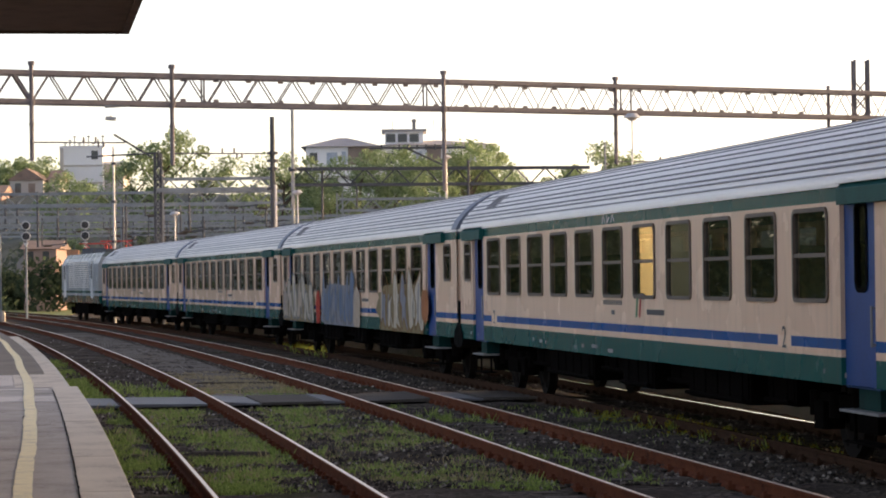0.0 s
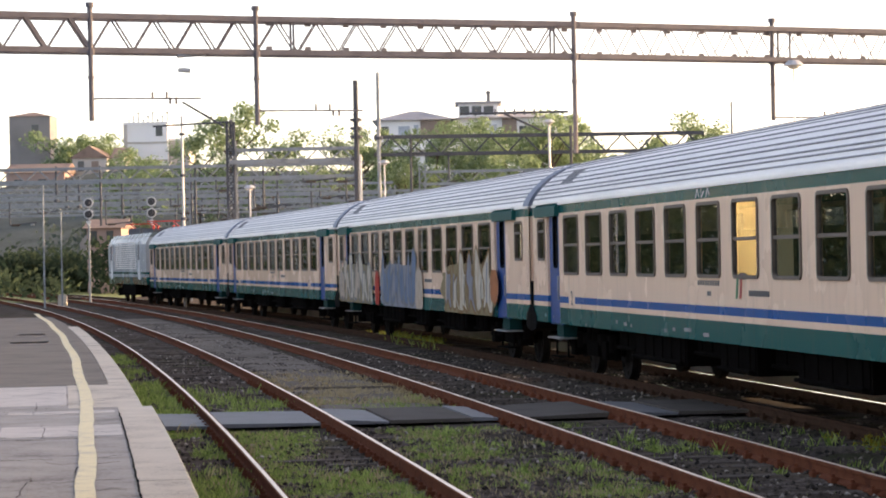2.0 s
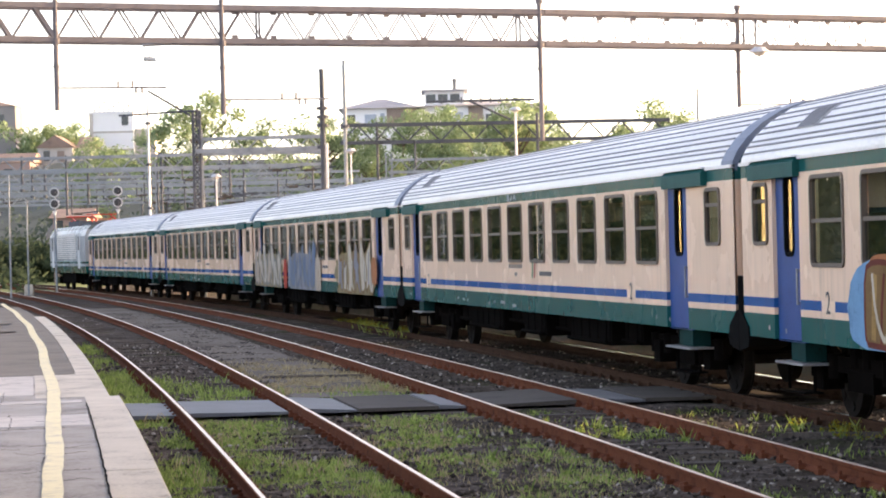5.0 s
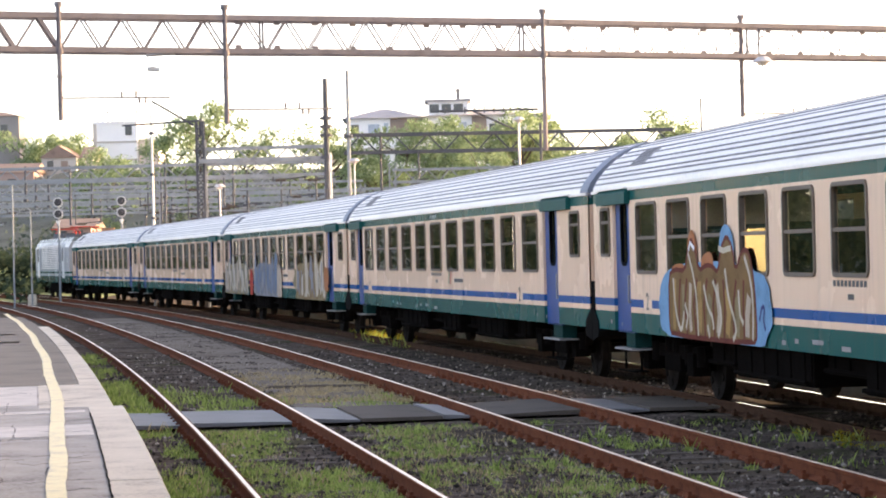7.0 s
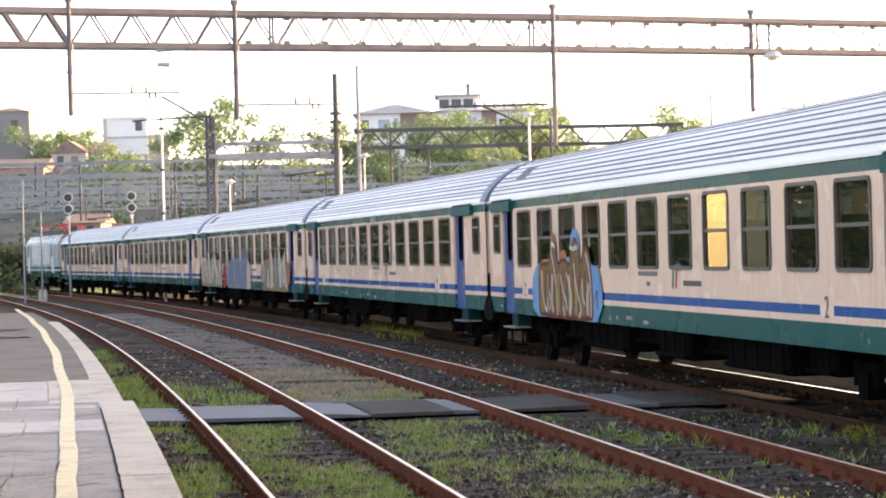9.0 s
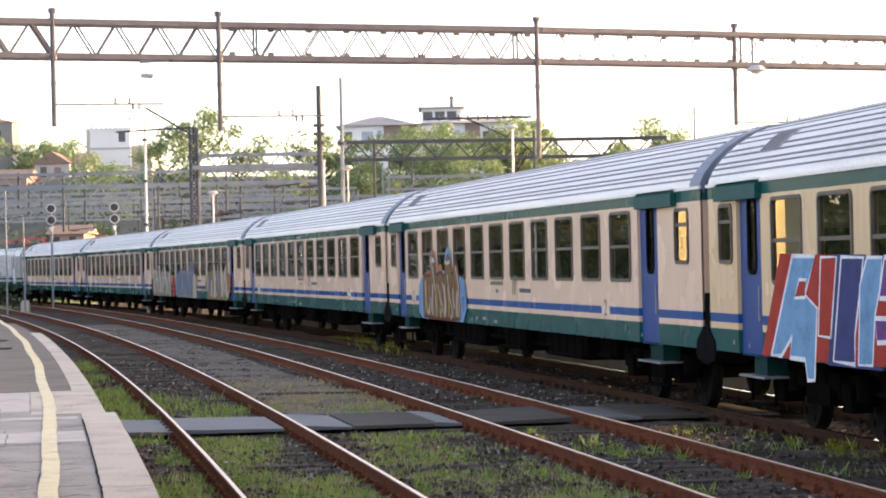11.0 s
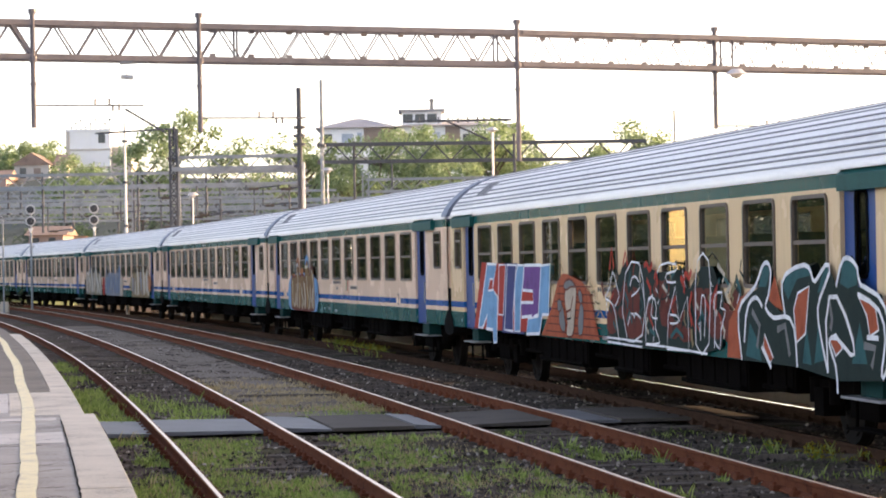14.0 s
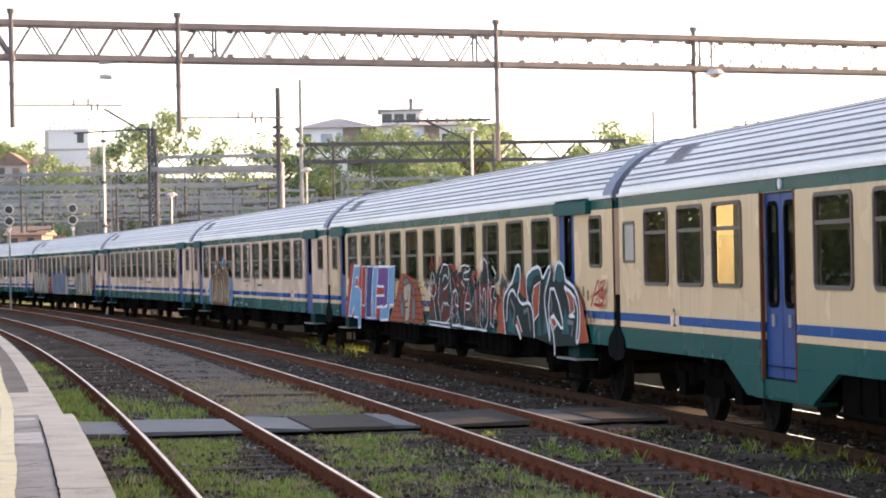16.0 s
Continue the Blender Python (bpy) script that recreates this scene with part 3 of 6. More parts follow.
def roof(root, hb=HB):
    ids = [pose(0, -hb + 0.5, 0), pose(0, hb, 0)]
    inner = [(x * 0.96, z - 0.05) for x, z in reversed(ROOFP)]
    g = Geo()
    g.sweep(ROOFP + inner, ids)
    ob = build("roof", g, ROOF, root, "pale ribbed metal roof", smooth=False)
    g = Geo()
    g.sweep([(x * 1.004, z + 0.004) for x, z in ROOFP] + inner, [pose(0, -hb, 0), pose(0, -hb + 0.5, 0)])
    build("roof_end", g, ROOFEND, root, "dark grey roof end")
    # ribs along the roof
    first = None
    main = [(-1.375, 2.985, 66), (-1.285, 3.125, 54), (-1.13, 3.285, 44), (-0.905, 3.447, 34), (-0.63, 3.578, 22), (-0.32, 3.657, 10)]
    fine = [tuple((p + q) / 2 for p, q in zip(u, v)) for u, v in zip(main, main[1:])]
    for x, z, tilt in main + [(x * 1.004, z + 0.008, t) for x, z, t in fine]:
        for s in (1, -1):
            m = pose(x * s, 0.25, z, 0, -tilt * s, 0)
            if first is None:
                g = Geo()
                g.box(-0.008, 0.008, -hb + 0.27, hb - 0.27, -0.012, 0.013)
                first = build("roof_rib", g, RIB, ob, m=m)
            else:
                share("roof_rib", first, ob, m)
    g = Geo()
    for s in (-1, 1):
        g.box(s * 1.41 - 0.03, s * 1.41 + 0.03, -hb, hb, 2.845, 2.885)
    build("gutter", g, ROOF, root, "pale gutter strip")
    # ventilation grille near the leading end
    strip = [(-1.235, 3.215), (-1.155, 3.29), (-1.055, 3.38), (-0.95, 3.445)]
    g = Geo()
    g.sweep(strip + [(x + 0.03, z - 0.03) for x, z in reversed(strip)], [pose(0, 10.5, 0), pose(0, 11.2, 0)])
    gr = build("roof_grille", g, GRILLE, root, "dark roof vent grille")
    first = None
    for i in range(7):
        m = pose(0, 10.53 + i * 0.105, 0)
        if first is None:
            g = Geo()
            g.sweep([(x - 0.008, z + 0.008) for x, z in strip] + list(reversed(strip)), [pose(0, -0.02, 0), pose(0, 0.02, 0)])
            first = build("grille_slat", g, RIB, gr, m=m)
        else:
            share("grille_slat", first, gr, m)
    return ob


def bogie(root, y):
    g = Geo()
    for s in (-1, 1):
        g.box(s * 1.02 - 0.06, s * 1.02 + 0.06, -1.75, 1.75, 0.52, 0.70)
        g.box(s * 1.02 - 0.08, s * 1.02 + 0.08, -0.45, 0.45, 0.34, 0.56)
        for u in (-1.28, 1.28):
            g.box(s * 1.05 - 0.12, s * 1.05 + 0.12, u - 0.16, u + 0.16, 0.32, 0.62)
            g.tube((s * 1.06, u - 0.33, 0.45), (s * 1.06, u - 0.33, 0.72), 0.1, 10)
            g.tube((s * 1.06, u + 0.33, 0.45), (s * 1.06, u + 0.33, 0.72), 0.1, 10)
        g.tube((s * 1.02, -0.22, 0.6), (s * 1.02, -0.22, 0.95), 0.12, 10)
        g.tube((s * 1.02, 0.22, 0.6), (s * 1.02, 0.22, 0.95), 0.12, 10)
    g.box(-1.0, 1.0, -0.3, 0.3, 0.5, 0.72)
    b = build("bogie", g, UNDER, root, "dirty steel bogie, its black partly shade", m=pose(0, y, 0))
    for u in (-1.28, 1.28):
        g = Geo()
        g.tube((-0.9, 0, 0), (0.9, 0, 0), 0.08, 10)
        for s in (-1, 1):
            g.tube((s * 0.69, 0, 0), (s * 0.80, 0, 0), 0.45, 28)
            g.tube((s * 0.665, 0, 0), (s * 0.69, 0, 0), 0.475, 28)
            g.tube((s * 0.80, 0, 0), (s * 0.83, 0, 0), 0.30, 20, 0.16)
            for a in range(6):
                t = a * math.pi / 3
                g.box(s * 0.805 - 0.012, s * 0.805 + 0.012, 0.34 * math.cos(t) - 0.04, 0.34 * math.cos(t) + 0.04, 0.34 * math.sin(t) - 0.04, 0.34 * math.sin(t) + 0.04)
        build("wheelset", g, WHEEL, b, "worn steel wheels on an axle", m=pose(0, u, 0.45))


def ends(root, hb=HB):
    """End walls, gangway bellows, buffers and coupling hoses."""
    for s, nm in ((1, 0), (-1, 1)):
        g = Geo()
        pr = [(x * 0.98, z - 0.02) for x, z in ROOFP] + [(1.38, 0.86), (-1.38, 0.86)]
        g.sweep(pr, [pose(0, s * (hb - 0.05), 0), pose(0, s * (hb - 0.01), 0)])
        build("end_wall", g, PAINT, root)
        g = Geo()
        for k in range(3):
            y = s * (hb + 0.01 + 0.06 * k)
            w = 0.98 - 0.05 * (k % 2)
            g.box(-w, w, min(y, y + s * 0.05), max(y, y + s * 0.05), 0.95, 3.28 - 0.05 * (k % 2))
        build("gangway_bellows", g, RUBBER, root, "black rubber gangway bellows")
        for x in (-0.88, 0.88):
            g = Geo()
            g.tube((x, s * (hb - 0.1), 1.03), (x, s * (hb + 0.1), 1.03), 0.11, 12)
            g.tube((x, s * (hb + 0.1), 1.03), (x, s * (hb + 0.165), 1.03), 0.26, 18)
            build("buffer", g, UNDER, root)
        g = Geo()
        a, b = s * (hb - 0.27), s * (hb + 0.17)
        pr = [(a, 0.80), (a + s * 0.04, 0.72), (b, 0.66), (b, 1.14), (b - s * 0.07, 1.14), (a + s * 0.03, 0.95)]
        n = len(pr)
        g.add([(-1.43, y, z) for y, z in pr] + [(-0.95, y, z) for y, z in pr], [tuple(range(n)), tuple(range(2 * n - 1, n - 1, -1))] + [(i, (i + 1) % n, n + (i + 1) % n, n + i) for i in range(n)])
        g.tube((-1.38, s * (hb + 0.13), 1.1), (-1.38, s * (hb + 0.13), 1.55), 0.04, 8)
        build("corner_cover", g, RUBBER, root, "black rubber corner cover")
        g = Geo()
        g.tube((-0.3, s * (hb - 0.2), 0.9), (-0.1, s * (hb + 0.15), 0.45), 0.04, 6)
        build("coupling_hose", g, RUBBER, root)
    g = Geo()
    g.box(-0.15, 0.15, -hb - 0.17, hb + 0.17, 0.9, 1.04)
    build("draw_gear", g, UNDER, root)


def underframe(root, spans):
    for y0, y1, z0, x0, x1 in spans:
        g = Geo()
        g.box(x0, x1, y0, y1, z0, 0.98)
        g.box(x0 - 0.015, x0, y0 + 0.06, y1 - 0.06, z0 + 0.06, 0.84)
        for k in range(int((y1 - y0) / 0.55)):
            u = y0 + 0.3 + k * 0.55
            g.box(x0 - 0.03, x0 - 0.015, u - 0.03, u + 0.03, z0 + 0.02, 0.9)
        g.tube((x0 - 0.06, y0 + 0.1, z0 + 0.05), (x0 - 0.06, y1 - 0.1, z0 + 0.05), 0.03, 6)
        build("equipment_box", g, UNDER, root, "dirty underfloor equipment box, shade put into its black")


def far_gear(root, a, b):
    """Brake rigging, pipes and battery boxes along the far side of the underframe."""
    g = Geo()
    # solid panel added to hide the bright ground behind the gear
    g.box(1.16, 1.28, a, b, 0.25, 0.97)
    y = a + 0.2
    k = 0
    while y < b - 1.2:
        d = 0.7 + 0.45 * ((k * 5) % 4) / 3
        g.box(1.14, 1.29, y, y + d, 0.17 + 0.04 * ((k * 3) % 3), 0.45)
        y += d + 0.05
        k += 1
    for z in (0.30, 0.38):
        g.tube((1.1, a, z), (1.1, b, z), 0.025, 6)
    build("brake_gear", g, UNDER, root, "dirty brake gear and pipes before an added black panel")


def leaf_panel(g, x0, x1, y0, y1, z0, z1, a, b, c, d):
    """A door leaf with a window hole (a, b, c, d) cut through it."""
    vs = [(x, y, z) for x in (x0, x1) for q in ((y0, y1, z0, z1), (a, b, c, d)) for y, z in ((q[0], q[2]), (q[1], q[2]), (q[1], q[3]), (q[0], q[3]))]
    fs = []
    for i in range(4):
        j = (i + 1) % 4
        fs += [(i, j, 4 + j, 4 + i), (8 + i, 8 + j, 12 + j, 12 + i), (i, j, 8 + j, 8 + i), (4 + i, 4 + j, 12 + j, 12 + i)]
    g.add(vs, fs)


def door(root, y, w, z0, z1, shade=False):
    """Folding blue door with a tall rounded window, handle and recess."""
    g = Geo()
    x = -HW + 0.045
    n = 0.17
    leaf_panel(g, x, x + 0.04, y - w / 2, y + w / 2, z0, z1, y - n, y + n, 1.81, 2.66)
    dr = build("door", g, DOORBLUE, root, "blue folding coach door")
    g = Geo()
    ring(g, 2 * n + 0.06, 0.91, 0.12, 0.05, 0, 0.03)
    build("door_window_seal", g, RUBBER, dr, m=pose(x - 0.012, y, 2.235))
    g = Geo()
    g.box(x + 0.015, x + 0.022, y - n, y + n, 1.80, 2.67)
    o = build("door_pane", g, GLASS, dr)
    o.visible_shadow = shade
    g = Geo()
    g.tube((x - 0.05, y - w / 2 + 0.10, 1.25), (x - 0.05, y - w / 2 + 0.10, 1.65), 0.014, 8)
    g.tube((x - 0.05, y - w / 2 + 0.10, 1.27), (x, y - w / 2 + 0.10, 1.27), 0.012, 6)
    g.tube((x - 0.05, y - w / 2 + 0.10, 1.63), (x, y - w / 2 + 0.10, 1.63), 0.012, 6)
    build("door_handle", g, STEP, dr, "steel door handle")


def awning(root, y0, y1):
    g = Geo()
    pr = [(-1.49, 2.66), (-1.38, 2.66), (-1.36, 2.875), (-1.44, 2.875), (-1.49, 2.82)]
    g.sweep(pr, [pose(0, y0, 0), pose(0, y1, 0)])
    a = build("door_awning", g, TEAL, root, "green box over the door")
    g = Geo()
    g.box(-1.495, -1.36, y0 - 0.01, y1 + 0.01, 2.872, 2.895)
    build("awning_top", g, ROOF, a)


def door_steps(root, y0, y1):
    g = Geo()
    g.box(-1.34, -1.10, y0 + 0.35, y1 - 0.4, 0.62, 0.86)
    build("step_box", g, DARKTEAL, root)
    g = Geo()
    g.box(-1.45, -1.12, y0 + 0.1, y1 - 0.1, 0.59, 0.615)
    build("door_step", g, STEP, root, "pale step plate under the door")
    g = Geo()
    g.box(-1.42, -1.2, y0 + 0.15, y1 - 0.15, 0.28, 0.30)
    g.bar((-1.3, y0 + 0.15, 0.3), (-1.3, y0 + 0.15, 0.56), 0.03)
    g.bar((-1.3, y1 - 0.15, 0.3), (-1.3, y1 - 0.15, 0.56), 0.03)
    build("lower_step", g, UNDER, root)


WIN_Y = [LEN / 2 - 3.68 - 1.83 * i for i in range(11)]
WZ, WH, WW = 2.165, 0.93, 1.16


def interior(root, half=HB):
    g = Geo()
    g.box(-1.33, 1.33, -half + 0.1, half - 0.1, 1.06, 1.12)
    build("cabin_floor", g, UNDER, root)
    first = None
    for i in range(12):
        for s in (-0.85, 0.85):
            y = LEN / 2 - 3.68 + 0.92 - 1.83 * i
            if first is None:
                g = Geo()
                g.box(-0.46, 0.46, -0.07, 0.07, 1.12, 2.12)
                g.box(-0.46, 0.46, -0.5, 0.5, 1.42, 1.56)
                g.box(-0.40, -0.08, -0.09, 0.09, 2.12, 2.28)
                g.box(0.08, 0.40, -0.09, 0.09, 2.12, 2.28)
                first = build("seat", g, SEAT, root, "dark green seat", m=pose(s, y, 0))
            else:
                share("seat", first, root, pose(s, y, 0))
    for y in (LEN / 2 - 3.0, -LEN / 2 + 3.6):
        g = Geo()
        g.box(-1.34, 1.34, y - 0.02, y + 0.02, 1.1, 2.94)
        build("partition", g, INSIDE, root)
    g = Geo()
    g.box(-1.3, 1.3, -half + 0.1, half - 0.1, 2.95, 2.97)
    build("cabin_ceiling", g, INSIDE, root)


def side_common(root, flip, paint, opens=()):
    """One side of a compartment coach under its own wall mesh."""
    H2 = LEN / 2
    ops = [(y - WW / 2, y + WW / 2, WZ - WH / 2, WZ + WH / 2) for y in WIN_Y]
    vf, vr = H2 - 1.03, -H2 + 1.10
    ops += [(vf - 0.29, vf + 0.29, 1.94, 2.60), (vr - 0.31, vr + 0.31, 1.94, 2.60)]
    df, dr = H2 - 2.06, -H2 + 2.90
    ops += [(df - 0.54, df + 0.54, Z0, 2.72), (dr - 0.54, dr + 0.54, Z0, 2.72)]
    wall = build("side_wall", side_wall((-HB, HB), ops), paint, root, "beige side with green skirt and blue stripe",
                 m=pose(0, 0, 0, 0, 0, 0) if not flip else Matrix.Diagonal((-1, 1, 1, 1)))
    for i, y in enumerate(WIN_Y):
        window(wall, y, WZ, WW, WH, 0.5, 0.0 if i not in opens else 0.44, flip)
    window(wall, vf, 2.27, 0.58, 0.66, 0.72, 0.0, flip)
    window(wall, vr, 2.27, 0.62, 0.66, 0.72, 0.0, flip)
    for y in (df, dr):
        door(wall, y, 1.06, Z0 - 0.02, 2.71, flip)
    return wall


def text(body, size, material, parent, m, name="lettering"):
    c = bpy.data.curves.new(name, 'FONT')
    c.body, c.size, c.align_x, c.align_y, c.extrude = body, size, 'CENTER', 'CENTER', 0.001
    o = bpy.data.objects.new(name, c)
    scene.collection.objects.link(o)
    me = bpy.data.meshes.new_from_object(o.evaluated_get(bpy.context.evaluated_depsgraph_get()))
    bpy.data.objects.remove(o)
    me.materials.clear()
    me.materials.append(material)
    ob = new(name, me)
    ob.parent, ob.matrix_basis = parent, m
    return ob


def on_side(y, z, x=-HW - 0.004):
    """A pose flat on the near side, reading from outside."""
    return Matrix.Translation((x, y, z)) @ Matrix(((0, 0, -1, 0), (-1, 0, 0, 0), (0, 1, 0, 0), (0, 0, 0, 1)))


def markings(root, ys=(9.55, -7.8)):
    """Class figure on a break in the stripe, operator's mark as plain shapes, small data panels."""
    for y in ys:
        g = Geo()
        g.box(-HW - 0.003, -HW, y - 0.24, y + 0.24, 1.195, 1.315)
        build("stripe_gap", g, SIDEMARK, root)
        text("2", 0.34, DARKMARK, root, on_side(y, 1.28, -HW - 0.006), "class_number")
    g = Geo()
    yc = -1.15
    for k, (dy, z0, z1, tone) in enumerate(((0.16, 1.42, 1.72, 0), (-0.02, 1.42, 1.72, 1))):
        g.add([(-HW - 0.004, yc + dy + 0.05, z0), (-HW - 0.004, yc + dy - 0.05, z0), (-HW - 0.004, yc + dy - 0.13, z1), (-HW - 0.004, yc + dy - 0.03, z1)], [(0, 1, 2, 3)], tone)
    g.box(-HW - 0.004, -HW - 0.001, yc - 0.28, yc + 0.02, 1.66, 1.74, 2)
    build("operator_mark", g, [GREENMARK, REDMARK, DARKMARK], root)
    g = Geo()
    g.box(-HW - 0.003, -HW, yc - 1.35, yc - 0.42, 1.46, 1.53)
    build("name_bar", g, DARKMARK, root)
    for j in range(9):
        y = 0.95 - j * 0.13
        g = Geo()
        g.box(-HW - 0.003, -HW, y - 0.045, y + 0.045, 1.575, 1.64)
        build("number_bar", g, DARKMARK, root)
    g = Geo()
    g.box(-HW - 0.003, -HW, 0.3, 0.5, 1.44, 1.5)
    build("number_bar", g, DARKMARK, root)
    for j, (y, w, z) in enumerate(((6.1, 0.10, 0.98), (5.5, 0.2, 0.96), (5.1, 0.06, 0.95), (2.9, 0.16, 0.93), (2.4, 0.14, 0.96), (1.6, 0.4, 0.97), (0.6, 0.3, 0.93), (11.9, 0.06, 0.97),
                                   (11.2, 0.06, 0.95), (-9.9, 0.06, 0.95), (-9.2, 0.05, 0.97))):
        g = Geo()
        g.box(-HW - 0.003, -HW, y - w / 2, y + w / 2, z - 0.025, z + 0.025)
        build("data_bar", g, STEP, root)


SIDEMARK = mat("beige paint", BEIGE, 0.45, 0, 0.15)


def coach(paint=PAINT, opens=()):
    root = empty("passenger_coach", "beige, green and blue railway coach with pale ribbed roof", "railway coach", "coaches of the train")
    side_common(root, False, paint, opens)
    side_common(root, True, paint)
    roof(root)
    ends(root)
    interior(root)
    for y in (9.5, -9.5):
        bogie(root, y)
    far_gear(root, -11.6, 11.6)
    underframe(root, [(-7.2, -6.1, 0.50, -1.1, 0.4), (-5.9, -3.1, 0.46, -1.25, 0.4), (-3.0, -1.6, 0.56, -1.1, 0.5), (-1.5, 0.3, 0.47, -1.3, 0.3), (0.4, 2.1, 0.6, -1.15, 0.6), (2.2, 5.4, 0.45, -1.28, 0.4), (5.6, 7.1, 0.52, -1.15, 0.5)])
    awning(root, LEN / 2 - 2.66, LEN / 2 - 0.75)
    awning(root, -LEN / 2 + 1.35, -LEN / 2 + 3.3)
    door_steps(root, LEN / 2 - 2.85, LEN / 2 - 1.55)
    door_steps(root, -LEN / 2 + 2.1, -LEN / 2 + 3.5)
    markings(root)
    return root


def low_coach():
    """Coach with low double doors between the bogies and a cranked skirt."""
    root = empty("low_entry_coach", "cream and green railway coach with low blue double doors", "railway coach", "coaches of the train")
    H2 = LEN / 2
    wins = [(H2 - 2.20, 1.15, 0.92), (H2 - 3.86, 1.13, 0.92), (H2 - 5.48, 1.18, 0.92), (H2 - 9.35, 1.18, 0.92), (H2 - 11.2, 1.18, 0.92), (H2 - 13.0, 1.18, 0.92), (H2 - 14.9, 1.18, 0.92)]
    d0, d1 = H2 - 8.05, H2 - 6.80
    ops = [(y - w / 2, y + w / 2, WZ - h / 2, WZ + h / 2) for y, w, h in wins] + [(d0, d1, Z0, 2.70), (H2 - 1.05, H2 - 0.42, 1.98, 2.50)]
    for flip in (False, True):
        wall = build("side_wall", side_wall((-HB, HB), ops), CREAM, root, "cream side with green skirt and blue stripe", m=Matrix.Diagonal((-1 if flip else 1, 1, 1, 1)))
        for y, w, h in wins:
            window(wall, y, WZ, w, h, 0.70, 0.0, flip)
        g = Geo()
        g.box(-HW + 0.01, -HW + 0.03, H2 - 1.05, H2 - 0.42, 1.98, 2.50)
        wc = build("frosted_pane", g, PALEPANE, wall, "opaque pale window")
        g = Geo()
        ring(g, 0.66, 0.55, 0.05, 0.04, -0.01, 0.03)
        build("window_seal", g, FRAME, wc, m=pose(-HW, H2 - 0.735, 2.24))
        # lowered skirt round the doors
        g = Geo()
        for a, b, c, d in ((d1, d1 + 0.62, Z0, 0.50), (d0 - 0.5, d0, Z0, 0.50)):
            g.box(-HW, -HW + 0.06, a, b, d, c - 0.002)
        for a, b in ((d1 + 0.62, d1 + 1.5), (d0 - 0.5, d0 - 1.35)):
            g.add([(-HW, a, 0.50), (-HW, a, Z0 - 0.002), (-HW, b, Z0 - 0.002), (-HW + 0.06, a, 0.50), (-HW + 0.06, a, Z0 - 0.002), (-HW + 0.06, b, Z0 - 0.002)],
                  [(0, 1, 2), (3, 4, 5), (0, 2, 5, 3)])
        g.box(-HW + 0.05, -HW + 0.3, d0 - 0.4, d1 + 0.5, 0.48, 0.52)
        build("low_skirt", g, CREAM, wall)
        # two door leaves
        for a, b in ((d0 + 0.02, (d0 + d1) / 2 - 0.01), ((d0 + d1) / 2 + 0.01, d1 - 0.02)):
            w = b - a
            y = (a + b) / 2
            x = -HW + 0.05
            g = Geo()
            n = 0.17
            leaf_panel(g, x, x + 0.04, a, b, 0.72, 2.69, y - n, y + n, 1.5, 2.58)
            leaf = build("door", g, DOORBLUE, wall, "blue double door leaf")
            g = Geo()
            ring(g, 2 * n + 0.06, 1.14, 0.12, 0.05, 0, 0.03)
            build("door_window_seal", g, RUBBER, leaf, m=pose(x - 0.012, y, 2.04))
            g = Geo()
            g.box(x + 0.015, x + 0.022, y - n, y + n, 1.48, 2.6)
            build("door_pane", g, GLASS, leaf).visible_shadow = flip
            g = Geo()
            g.box(x - 0.02, x, y - 0.05, y + 0.05, 1.27, 1.40)
            build("door_handle", g, STEP, leaf)
        g = Geo()
        g.box(-HW + 0.02, -HW + 0.25, d0, d1, 0.52, 0.70)
        build("door_sill", g, TEAL, wall)
        for y in (d0, d1):
            g = Geo()
            g.box(-HW - 0.005, -HW + 0.03, y - 0.025, y + 0.025, 0.70, 2.72)
            build("door_jamb", g, RUST, wall)
    roof(root)
    ends(root)
    interior(root)
    for y in (9.5, -9.5):
        bogie(root, y)
    g = Geo()
    g.box(-HW - 0.003, -HW, H2 - 3.05 - 0.2, H2 - 3.05 + 0.2, 1.195, 1.315)
    build("stripe_gap", g, SIDEMARK, root)
    text("2", 0.32, DARKMARK, root, on_side(H2 - 3.05, 1.28, -HW - 0.006), "class_number")
    g = Geo()
    g.tube((-HW - 0.02, H2 - 7.6, 2.78), (-HW, H2 - 7.6, 2.78), 0.06, 12)
    build("door_lamp", g, SIDEWHITE, root)
    far_gear(root, -11.0, 11.0)
    underframe(root, [(-6.8, 4.0, 0.4, -1.3, 0.9)])
    return root


PALEPANE = mat("frosted pane", (0.42, 0.37, 0.31), 0.4)


